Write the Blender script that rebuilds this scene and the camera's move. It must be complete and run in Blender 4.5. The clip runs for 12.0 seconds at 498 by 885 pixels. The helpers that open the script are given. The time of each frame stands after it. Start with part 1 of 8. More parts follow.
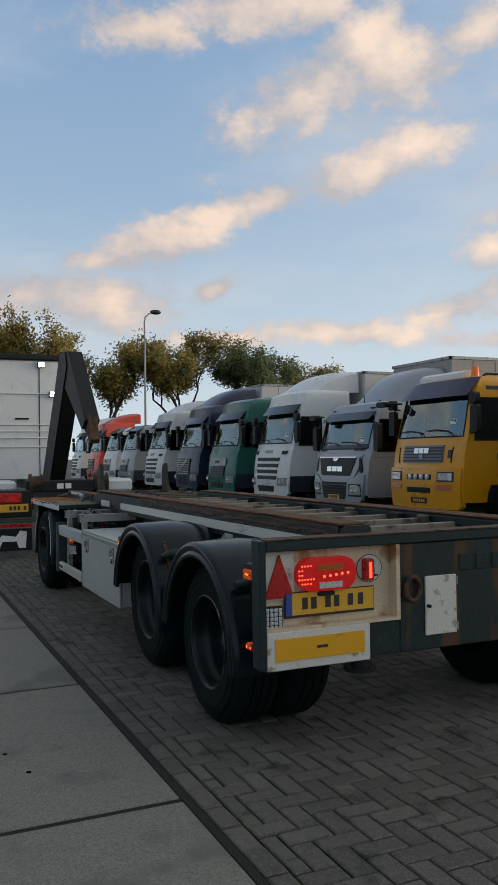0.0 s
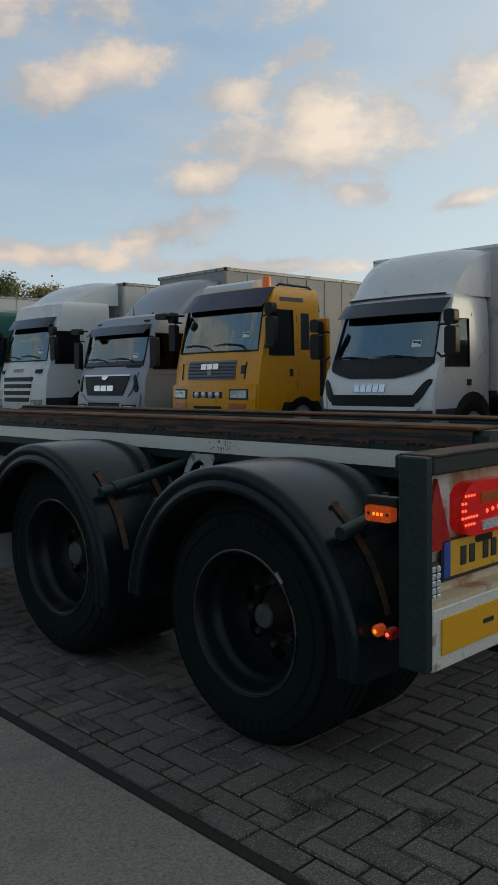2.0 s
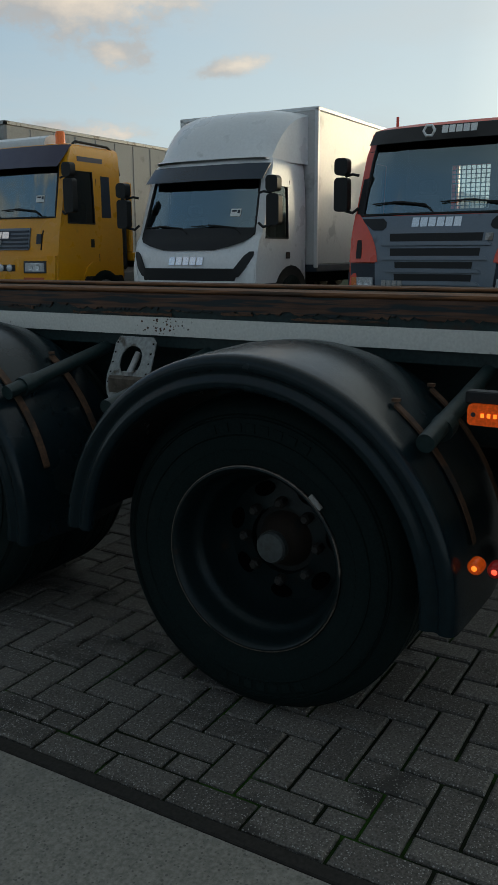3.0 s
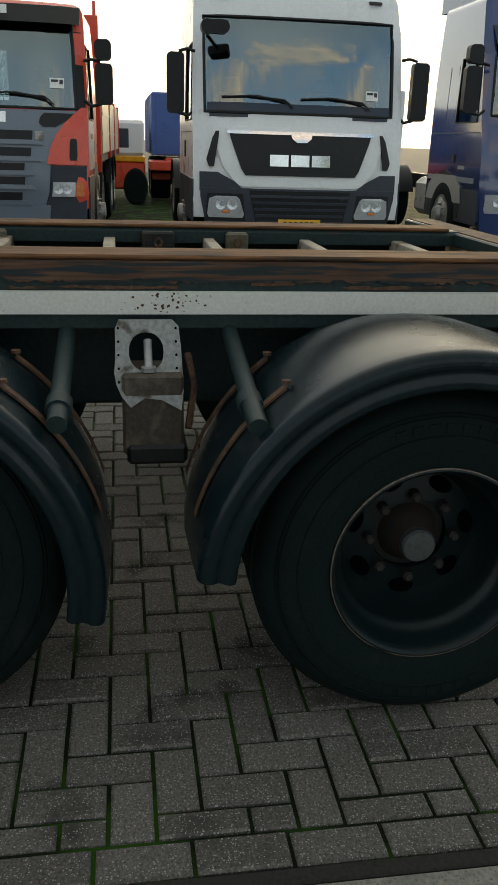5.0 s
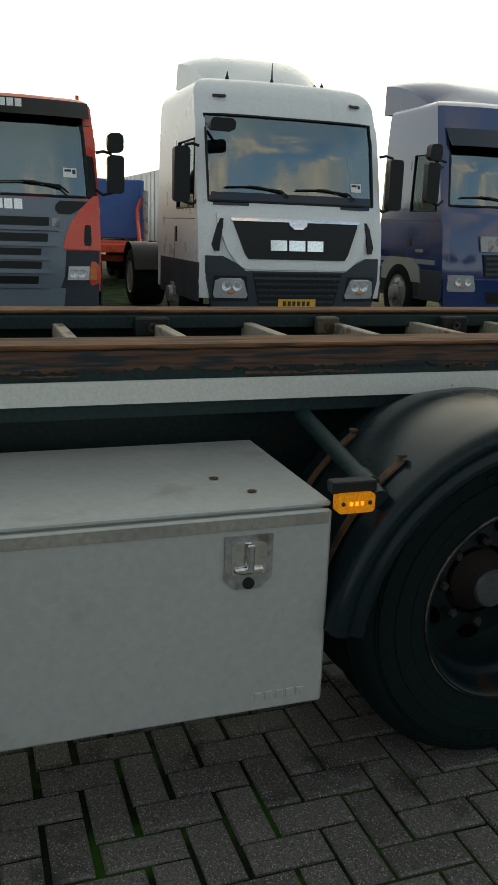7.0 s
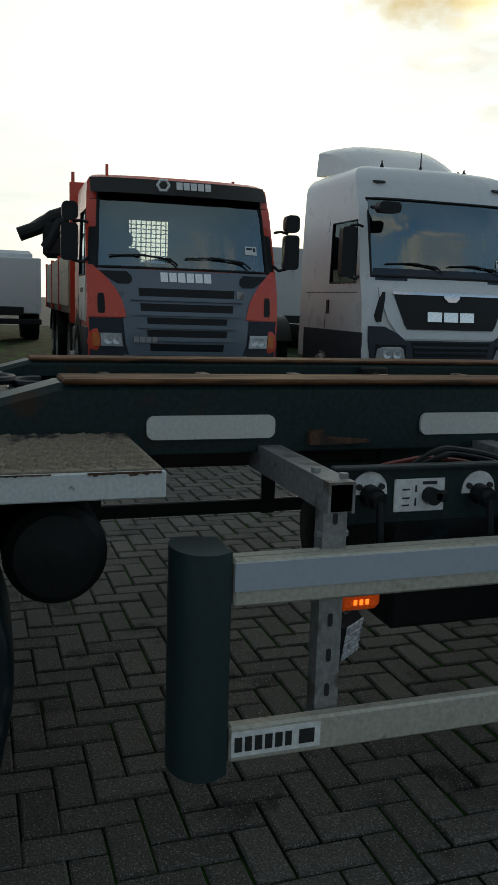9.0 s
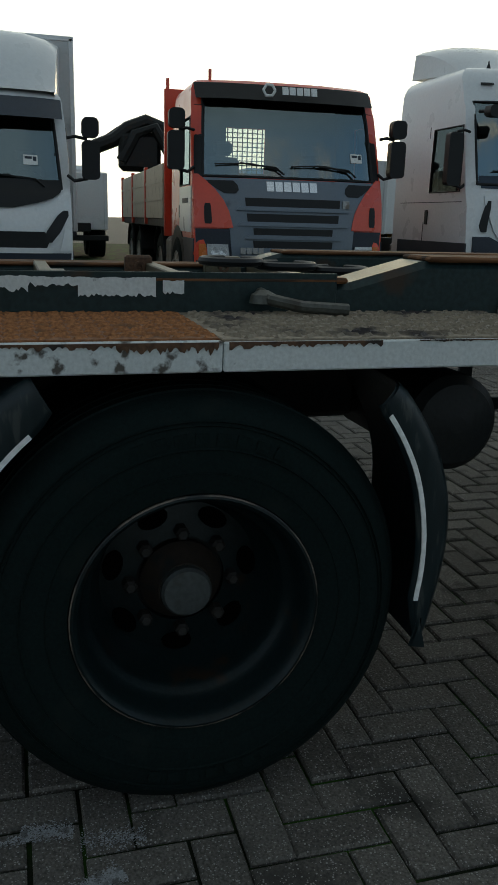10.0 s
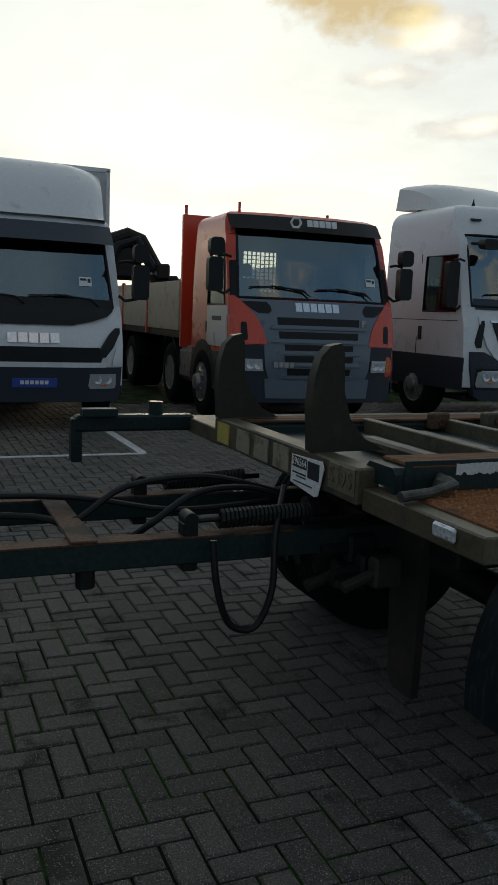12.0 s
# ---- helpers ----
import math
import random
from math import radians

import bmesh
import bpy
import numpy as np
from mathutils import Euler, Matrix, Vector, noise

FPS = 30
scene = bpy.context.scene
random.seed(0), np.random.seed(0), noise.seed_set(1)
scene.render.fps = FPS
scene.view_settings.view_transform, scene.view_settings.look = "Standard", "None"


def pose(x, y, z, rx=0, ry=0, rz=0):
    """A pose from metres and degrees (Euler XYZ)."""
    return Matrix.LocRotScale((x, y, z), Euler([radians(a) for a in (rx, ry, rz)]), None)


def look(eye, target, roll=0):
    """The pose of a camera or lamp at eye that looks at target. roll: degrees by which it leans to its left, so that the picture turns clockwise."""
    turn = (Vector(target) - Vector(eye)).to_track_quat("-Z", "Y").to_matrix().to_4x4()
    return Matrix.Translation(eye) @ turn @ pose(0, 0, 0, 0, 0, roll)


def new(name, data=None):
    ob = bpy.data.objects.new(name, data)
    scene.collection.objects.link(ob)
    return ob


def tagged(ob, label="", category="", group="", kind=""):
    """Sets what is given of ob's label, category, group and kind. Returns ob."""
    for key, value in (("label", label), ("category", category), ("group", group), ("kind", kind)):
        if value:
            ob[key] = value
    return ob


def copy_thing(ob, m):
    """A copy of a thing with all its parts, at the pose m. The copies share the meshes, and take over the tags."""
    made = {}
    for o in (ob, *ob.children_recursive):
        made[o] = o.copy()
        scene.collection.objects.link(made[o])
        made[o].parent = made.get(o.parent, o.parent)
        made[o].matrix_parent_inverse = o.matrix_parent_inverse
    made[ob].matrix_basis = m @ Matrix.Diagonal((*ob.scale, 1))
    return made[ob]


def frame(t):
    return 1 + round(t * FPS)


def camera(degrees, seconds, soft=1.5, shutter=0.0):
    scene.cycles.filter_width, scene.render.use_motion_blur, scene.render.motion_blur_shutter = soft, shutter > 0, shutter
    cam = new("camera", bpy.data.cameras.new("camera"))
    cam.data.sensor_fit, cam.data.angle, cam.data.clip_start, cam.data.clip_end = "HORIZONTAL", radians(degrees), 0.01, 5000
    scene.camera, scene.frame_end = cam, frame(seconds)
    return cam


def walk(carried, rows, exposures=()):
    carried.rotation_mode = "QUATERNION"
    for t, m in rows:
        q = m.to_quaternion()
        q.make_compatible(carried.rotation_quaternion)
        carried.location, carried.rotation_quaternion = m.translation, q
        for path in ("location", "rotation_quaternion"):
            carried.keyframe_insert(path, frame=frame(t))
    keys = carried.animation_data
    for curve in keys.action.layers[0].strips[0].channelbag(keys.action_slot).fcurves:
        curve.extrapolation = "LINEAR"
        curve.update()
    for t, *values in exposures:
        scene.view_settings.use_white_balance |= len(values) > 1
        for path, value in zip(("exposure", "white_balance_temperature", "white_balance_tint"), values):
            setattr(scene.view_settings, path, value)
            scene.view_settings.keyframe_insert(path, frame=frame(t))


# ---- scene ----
cam = camera(33.4, 12.0, 1.2)
PATH = [
    (0, (0.682, 0.967, 1.504), (1.494, 2.794, 1.535), -0.8),
    (0.5, (0.501, 1.526, 1.464), (1.414, 3.305, 1.49), -0.9),
    (1, (0.399, 2.106, 1.419), (1.432, 3.819, 1.425), -1.0),
    (1.5, (0.355, 2.671, 1.373), (1.548, 4.275, 1.326), -1.1),
    (2, (0.382, 3.267, 1.32), (1.765, 4.703, 1.165), -0.9),
    (2.5, (0.436, 3.802, 1.278), (1.992, 5.023, 0.981), -0.6),
    (3, (0.536, 4.313, 1.268), (2.219, 5.296, 0.818), -0.3),
    (3.2, (0.567, 4.506, 1.256), (2.299, 5.376, 0.764), 0.0),
    (4.8, (0.614, 5.935, 1.419), (2.479, 5.7, 0.736), 1.7),
    (5, (0.621, 6.131, 1.433), (2.477, 5.835, 0.751), 1.8),
    (5.5, (0.667, 6.608, 1.416), (2.535, 6.253, 0.794), 1.7),
    (6, (0.683, 7.09, 1.363), (2.552, 6.661, 0.796), 1.7),
    (6.5, (0.707, 7.578, 1.426), (2.541, 7.008, 0.867), 2.1),
    (6.7, (0.713, 7.8, 1.462), (2.536, 7.188, 0.913), 2.1),
    (8.3, (0.718, 9.581, 1.365), (2.571, 8.904, 1.038), 2.2),
    (8.5, (0.722, 9.782, 1.361), (2.576, 9.107, 1.035), 2.2),
    (9, (0.789, 10.262, 1.343), (2.658, 9.632, 1.01), 1.9),
    (9.5, (0.864, 10.659, 1.251), (2.756, 10.107, 0.91), 1.4),
    (10, (0.922, 11.075, 1.221), (2.778, 10.541, 0.702), 1.6),
    (10.5, (0.931, 11.497, 1.34), (2.757, 10.934, 0.747), 1.9),
    (11, (0.89, 11.981, 1.462), (2.674, 11.295, 0.875), 2.2),
    (11.5, (0.91, 12.472, 1.486), (2.706, 11.712, 1.044), 2.5),
    (12, (0.884, 12.893, 1.496), (2.707, 12.128, 1.191), 2.3),
]
EXPOSURES = [(0, -0.05, 6850, 6), (1.5, -0.2, 6650, 3), (2.5, -0.28, 6700, 0), (3.2, -0.33, 6550, -2), (5, 0.72, 7950, 2), (6.7, 0.5, 7750, 1), (8.3, -0.2, 6850, -5), (9.5, -0.5, 6500, -1), (10.5, 0.02, 7050, -6), (11, 0.02, 7100, -6), (11.5, -0.25, 6800, -3), (12, -0.62, 6540, 1)]
walk(cam, [(t, look(eye, target, roll)) for t, eye, target, roll in PATH], EXPOSURES)

# ---- world, sun, exposure ----
SUN_EL, SUN_AZ = 7.5, -20.0          # degrees: height, turn from +x towards +y
world = bpy.data.worlds.new("sky")
scene.world = world
world.use_nodes = True
wn, wl = world.node_tree.nodes, world.node_tree.links
wn.clear()


def wmath(op, a, b=None, clamp=False):
    n = wn.new("ShaderNodeMath")
    n.operation, n.use_clamp = op, clamp
    for i, v in enumerate((a, b)):
        if v is None:
            continue
        if isinstance(v, (int, float)):
            n.inputs[i].default_value = v
        else:
            wl.new(v, n.inputs[i])
    return n.outputs[0]


def wramp(fac, stops):
    n = wn.new("ShaderNodeValToRGB")
    wl.new(fac, n.inputs[0])
    e = n.color_ramp.elements
    while len(e) < len(stops):
        e.new(0.5)
    for el, (p, c) in zip(e, stops):
        el.position, el.color = p, (*c, 1) if len(c) == 3 else c
    return n.outputs[0]


def wmix(fac, a, b, kind="MIX"):
    n = wn.new("ShaderNodeMix")
    n.data_type, n.blend_type = "RGBA", kind
    for sock, v in ((n.inputs[0], fac), (n.inputs[6], a), (n.inputs[7], b)):
        if isinstance(v, (int, float)):
            sock.default_value = v
        elif isinstance(v, tuple):
            sock.default_value = (*v, 1)
        else:
            wl.new(v, sock)
    return n.outputs[2]


sky = wn.new("ShaderNodeTexSky")
sky.sky_type, sky.sun_disc = "NISHITA", False
sky.sun_elevation = radians(SUN_EL)
sky.sun_rotation = radians(90 - SUN_AZ)
sky.air_density, sky.dust_density, sky.ozone_density = 1.0, 1.6, 1.6
coord = wn.new("ShaderNodeTexCoord")
sep = wn.new("ShaderNodeSeparateXYZ")
wl.new(coord.outputs["Generated"], sep.inputs[0])
up = wmath("MAXIMUM", sep.outputs[2], 0.0)
# clouds lie on a flat layer: the direction is laid onto a plane overhead
lift = wmath("ADD", up, 0.10)
comb = wn.new("ShaderNodeCombineXYZ")
wl.new(wmath("DIVIDE", sep.outputs[0], lift), comb.inputs[0])
wl.new(wmath("DIVIDE", sep.outputs[1], lift), comb.inputs[1])


def wnoise(scale, detail, rough, shift):
    m = wn.new("ShaderNodeMapping")
    wl.new(comb.outputs[0], m.inputs[0])
    m.inputs[1].default_value = shift
    n = wn.new("ShaderNodeTexNoise")
    n.inputs["Scale"].default_value, n.inputs["Detail"].default_value, n.inputs["Roughness"].default_value = scale, detail, rough
    wl.new(m.outputs[0], n.inputs["Vector"])
    return n.outputs[0]


azim = wmath("MULTIPLY", wmath("ARCTAN2", sep.outputs[1], sep.outputs[0]), 180 / math.pi)
elev = wmath("MULTIPLY", wmath("ARCSINE", sep.outputs[2]), 180 / math.pi)
comb2 = wn.new("ShaderNodeCombineXYZ")
wl.new(wmath("MULTIPLY", azim, 0.105), comb2.inputs[0])
wl.new(wmath("MULTIPLY", elev, 0.15), comb2.inputs[1])


def wpuff(scale, detail, rough, shift):
    m = wn.new("ShaderNodeMapping")
    wl.new(comb2.outputs[0], m.inputs[0])
    m.inputs[1].default_value = shift
    n = wn.new("ShaderNodeTexNoise")
    n.inputs["Scale"].default_value, n.inputs["Detail"].default_value, n.inputs["Roughness"].default_value = scale, detail, rough
    wl.new(m.outputs[0], n.inputs["Vector"])
    return n.outputs[0]


big = wpuff(1.6, 8.0, 0.58, (3.1, 1.7, 0.0))
fine = wpuff(5.5, 6.0, 0.62, (0.4, 8.2, 0.0))
wisp = wnoise(0.8, 6.0, 0.6, (6.3, 2.2, 0.0))
# single clouds: turn, height, half width and half height in degrees, slant
CLOUDS = [(60.8, 24.1, 7.0, 2.3, -0.40), (55.6, 24.6, 5.0, 2.9, -0.10), (58.0, 26.2, 3.2, 2.2, -0.30), (55.0, 20.0, 3.6, 1.4, -0.15), (58.6, 18.4, 5.0, 1.4, -0.25), (65.0, 16.9, 6.5, 1.0, -0.20),
          (72.5, 14.2, 4.5, 1.5, -0.30), (76.5, 13.1, 2.5, 0.7, -0.10), (75.6, 10.6, 5.2, 1.9, 0.0), (81.5, 10.8, 5.0, 1.5, 0.0), (68.3, 11.3, 2.0, 0.8, -0.30), (67.9, 8.0, 4.0, 0.7, 0.0), (59.9, 8.3, 5.5, 0.7, 0.04),
          (52.0, 9.6, 3.6, 1.1, -0.25), (49.0, 13.4, 2.2, 1.2, -0.15), (65.3, 28.3, 7.0, 1.6, 0.0), (73.0, 27.3, 5.0, 1.2, 0.0), (50.2, 26.3, 3.5, 1.4, -0.20),
          (41.6, 17.4, 3.5, 2.6, 0.0), (43.2, 14.8, 6.5, 2.5, 0.03), (48.0, 13.6, 2.8, 1.3, -0.20), (46.6, 18.2, 3.0, 1.1, -0.10), (42.3, 20.4, 2.8, 0.8, -0.30), (48.9, 10.6, 2.2, 1.0, -0.10), (53.2, 9.2, 2.6, 0.6, -0.15),
          (45.5, 7.5, 6.5, 0.6, 0.0), (43.0, 25.0, 5.5, 2.4, -0.10), (38.5, 12.0, 2.6, 0.9, 0.10), (36.6, 16.2, 3.2, 1.8, 0.0), (28.5, 18.5, 6.0, 2.2, -0.1), (31.5, 11.3, 2.4, 0.5, -0.2),
          (-34.7, 17.5, 4.0, 1.4, 0.05), (-37.0, 12.2, 5.0, 0.7, -0.05), (-31.3, 15.2, 2.5, 0.6, 0.0), (95.0, 15.0, 9.0, 3.0, 0.0), (120.0, 20.0, 12.0, 4.0, 0.1),
          (160.0, 14.0, 14.0, 3.5, 0.0), (172.0, 27.0, 12.0, 4.0, 0.1), (-168.0, 33.0, 14.0, 5.0, 0.0), (-150.0, 24.0, 10.0, 4.0, 0.0), (148.0, 30.0, 12.0, 4.0, 0.1), (-80.0, 18.0, 12.0, 4.0, 0.0), (-120.0, 13.0, 14.0, 3.0, 0.0)]
blob = None
for az, el, w, h, sl in CLOUDS:
    da = wmath("SUBTRACT", azim, az)
    de = wmath("SUBTRACT", wmath("SUBTRACT", elev, el), wmath("MULTIPLY", da, sl))
    r = wmath("SQRT", wmath("ADD", wmath("POWER", wmath("MULTIPLY", da, 0.68 / w), 2.0), wmath("POWER", wmath("ABSOLUTE", wmath("MULTIPLY", de, 0.68 / h)), 2.0)))
    b = wmath("SUBTRACT", 1.0, r)
    blob = b if blob is None else wmath("MAXIMUM", blob, b)
rag = wmath("ADD", wmath("MULTIPLY", wmath("SUBTRACT", big, 0.5), 1.9), wmath("MULTIPLY", wmath("SUBTRACT", fine, 0.5), 1.3))
puff = wmath("ADD", wmath("MAXIMUM", blob, -1.2), rag)
mask = wramp(puff, [(0.05, (0, 0, 0)), (0.28, (0.26, 0.26, 0.26)), (0.50, (0.78, 0.78, 0.78)), (0.78, (1, 1, 1))])
# how near the sun a direction lies
sd = (math.cos(radians(SUN_EL)) * math.cos(radians(SUN_AZ)), math.cos(radians(SUN_EL)) * math.sin(radians(SUN_AZ)), math.sin(radians(SUN_EL)))
dot = wn.new("ShaderNodeVectorMath")
dot.operation = "DOT_PRODUCT"
wl.new(coord.outputs["Generated"], dot.inputs[0])
dot.inputs[1].default_value = sd
near = wramp(dot.outputs["Value"], [(0.0, (0, 0, 0)), (0.35, (0.05, 0.05, 0.05)), (0.80, (0.30, 0.30, 0.30)), (0.985, (1, 1, 1))])
low = wramp(up, [(0.0, (1, 1, 1)), (0.12, (0.72, 0.72, 0.72)), (0.30, (0.30, 0.30, 0.30)), (0.55, (0, 0, 0))])
clear = wmix(low, (2.2, 3.9, 6.9), (7.4, 8.7, 10.0))
over = wramp(up, [(0.50, (0, 0, 0)), (0.80, (1, 1, 1))])
clear = wmix(over, clear, (3.6, 4.0, 4.5))
veil = wmix(near, clear, (17.5, 17.2, 16.8))
thin = wmix(0.85, sky.outputs[0], veil)
haze = wmath("MULTIPLY", wramp(wisp, [(0.42, (0, 0, 0)), (0.70, (1, 1, 1))]), 0.6)
thin = wmix(haze, thin, wmix(near, (6.4, 6.7, 7.6), (11.5, 11.2, 11.2)))
lit = wmix(near, (9.4, 7.5, 6.6), (19.0, 17.6, 16.0))
shade = wmix(near, (5.2, 5.0, 5.5), (12.6, 11.4, 10.8))
tone = wramp(wmath("ADD", wmath("MULTIPLY", puff, 0.35), wmath("MULTIPLY", wmath("SUBTRACT", wpuff(1.6, 6.0, 0.5, (3.14, 1.60, 0.0)), 0.5), 1.3)), [(0.08, (0, 0, 0)), (0.55, (1, 1, 1))])
cloud_colour = wmix(tone, shade, lit)
final = wmix(mask, thin, cloud_colour)
# the amber cloud that covers the sun's glow
amber = None
for az, el, w, h in ((-28.6, 19.4, 4.2, 2.0), (-31.5, 18.6, 2.4, 0.9), (-25.4, 19.6, 2.4, 1.0)):
    r = wmath("SQRT", wmath("ADD", wmath("POWER", wmath("MULTIPLY", wmath("SUBTRACT", azim, az), 0.7 / w), 2.0), wmath("POWER", wmath("ABSOLUTE", wmath("MULTIPLY", wmath("SUBTRACT", elev, el), 0.7 / h)), 2.0)))
    b = wmath("SUBTRACT", 1.0, r)
    amber = b if amber is None else wmath("MAXIMUM", amber, b)
amber = wmath("ADD", amber, wmath("MULTIPLY", rag, 0.8))
final = wmix(wramp(amber, [(0.10, (0, 0, 0)), (0.35, (0.45, 0.45, 0.45)), (0.75, (1, 1, 1))]), final, wmix(tone, (11.0, 8.4, 5.0), (17.5, 14.4, 9.0)))
back = wn.new("ShaderNodeBackground")
wl.new(final, back.inputs[0])
back.inputs[1].default_value = 0.10
out = wn.new("ShaderNodeOutputWorld")
wl.new(back.outputs[0], out.inputs[0])

sun = new("sun", bpy.data.lights.new("sun", "SUN"))
sun.data.energy, sun.data.angle, sun.data.color = 1.0, radians(12), (1.0, 0.80, 0.56)
sun.matrix_world = look((60 * sd[0], 60 * sd[1], 60 * sd[2]), (0, 0, 0))
scene.view_settings.exposure = 0.0

# ---- materials ----
MATS = {}


def mat(name, colour, rough=0.5, metal=0.0, spots=0.0, spot_colour=None, spot_scale=6.0, grain=0.15, grain_scale=60.0, bump=0.1, emit=0.0, coat=0.0, rough_var=0.1, vary=0.0, spec=0.5, speck=0.0, speck_colour=(0.3, 0.29, 0.27), speck_scale=230.0, stretch=None):
    """Paint, metal, rubber or stone: a base colour with fine grain, blotches of a second colour, and a little relief."""
    if name in MATS:
        return MATS[name]
    m = bpy.data.materials.new(name)
    m.use_nodes = True
    n, l = m.node_tree.nodes, m.node_tree.links
    b = n["Principled BSDF"]
    tc = n.new("ShaderNodeTexCoord")
    co = tc.outputs["Object"]
    if vary:
        where = n.new("ShaderNodeObjectInfo")
        move = n.new("ShaderNodeVectorMath")
        l.new(co, move.inputs[0])
        l.new(where.outputs["Location"], move.inputs[1])
        co = move.outputs[0]
    if stretch:
        mp = n.new("ShaderNodeMapping")
        mp.inputs["Scale"].default_value = stretch
        l.new(co, mp.inputs["Vector"])
        co = mp.outputs[0]

    def noise_out(scale, detail=4.0):
        t = n.new("ShaderNodeTexNoise")
        t.inputs["Scale"].default_value, t.inputs["Detail"].default_value = scale, detail
        l.new(co, t.inputs["Vector"])
        return t.outputs[0]

    def mix(f, a, c):
        x = n.new("ShaderNodeMix")
        x.data_type = "RGBA"
        for s, v in ((x.inputs[0], f), (x.inputs[6], a), (x.inputs[7], c)):
            if isinstance(v, (int, float)):
                s.default_value = v
            elif isinstance(v, tuple):
                s.default_value = (*v[:3], 1)
            else:
                l.new(v, s)
        return x.outputs[2]

    def ramp(f, lo, hi):
        r = n.new("ShaderNodeMapRange")
        r.inputs[1].default_value, r.inputs[2].default_value = lo, hi
        l.new(f, r.inputs[0])
        return r.outputs[0]

    g = noise_out(grain_scale, 3.0)
    dark = tuple(c * (1 - grain) for c in colour)
    light = tuple(min(1, c * (1 + grain)) for c in colour)
    col = mix(ramp(g, 0.3, 0.7), dark, light)
    if vary:
        oi = n.new("ShaderNodeObjectInfo")
        gi = n.new("ShaderNodeNewGeometry")
        ad = n.new("ShaderNodeMath")
        ad.operation = "ADD"
        l.new(oi.outputs["Random"], ad.inputs[0])
        l.new(gi.outputs["Random Per Island"], ad.inputs[1])
        fr = n.new("ShaderNodeMath")
        fr.operation = "FRACT"
        l.new(ad.outputs[0], fr.inputs[0])
        hs = n.new("ShaderNodeHueSaturation")
        l.new(col, hs.inputs["Color"])
        mr = n.new("ShaderNodeMapRange")
        mr.inputs[3].default_value, mr.inputs[4].default_value = 1 - vary, 1 + vary
        l.new(fr.outputs[0], mr.inputs[0])
        l.new(mr.outputs[0], hs.inputs["Value"])
        col = hs.outputs[0]
    big_n = noise_out(spot_scale, 6.0)
    if spots and spot_colour:
        lo = 0.72 - 0.42 * spots
        col = mix(ramp(big_n, lo, lo + 0.08), col, spot_colour)
    if speck:
        vo = n.new("ShaderNodeTexVoronoi")
        vo.inputs["Scale"].default_value = speck_scale
        l.new(co, vo.inputs["Vector"])
        sp = n.new("ShaderNodeSeparateColor")
        l.new(vo.outputs["Color"], sp.inputs[0])
        size = n.new("ShaderNodeMapRange")
        size.inputs[1].default_value, size.inputs[3].default_value, size.inputs[4].default_value = 1 - speck, 0.0, 0.5
        l.new(sp.outputs[0], size.inputs[0])
        less = n.new("ShaderNodeMath")
        less.operation = "SUBTRACT"
        l.new(size.outputs[0], less.inputs[0])
        l.new(vo.outputs["Distance"], less.inputs[1])
        col = mix(ramp(less.outputs[0], 0.0, 0.10), col, speck_colour)
    l.new(col, b.inputs["Base Color"])
    b.inputs["Specular IOR Level"].default_value = spec
    rr = n.new("ShaderNodeMapRange")
    rr.inputs[3].default_value, rr.inputs[4].default_value = max(0.02, rough - rough_var), min(1, rough + rough_var)
    l.new(big_n, rr.inputs[0])
    l.new(rr.outputs[0], b.inputs["Roughness"])
    b.inputs["Metallic"].default_value = metal
    b.inputs["Coat Weight"].default_value = coat
    b.inputs["Coat Roughness"].default_value = 0.08
    if bump:
        bp = n.new("ShaderNodeBump")
        bp.inputs["Strength"].default_value, bp.inputs["Distance"].default_value = bump, 0.004
        l.new(g, bp.inputs["Height"])
        l.new(bp.outputs[0], b.inputs["Normal"])
    if emit:
        l.new(col, b.inputs["Emission Color"])
        b.inputs["Emission Strength"].default_value = emit
    MATS[name] = m
    return m


def glass(name, tint, index=2.7, rough=0.02):
    """Thin flat glass: see-through by a share, with a mirror-like coat."""
    if name in MATS:
        return MATS[name]
    m = bpy.data.materials.new(name)
    m.use_nodes = True
    n, l = m.node_tree.nodes, m.node_tree.links
    n.clear()
    o = n.new("ShaderNodeOutputMaterial")
    tr = n.new("ShaderNodeBsdfTransparent")
    tr.inputs[0].default_value = (*tint, 1)
    gl = n.new("ShaderNodeBsdfGlossy")
    gl.inputs["Roughness"].default_value = rough
    fr = n.new("ShaderNodeFresnel")
    fr.inputs[0].default_value = index
    gl.inputs["Color"].default_value = (0.80, 0.97, 1.0, 1)
    mx = n.new("ShaderNodeMixShader")
    l.new(fr.outputs[0], mx.inputs[0])
    l.new(tr.outputs[0], mx.inputs[1])
    l.new(gl.outputs[0], mx.inputs[2])
    l.new(mx.outputs[0], o.inputs[0])
    MATS[name] = m
    return m


def paint(name, c, rough=0.3, dirt=0.12):
    return mat(name, c, rough, 0.0, dirt, tuple(0.62 * x + 0.02 for x in c), 2.3, 0.04, 25.0, 0.02, coat=0.2, rough_var=0.12)


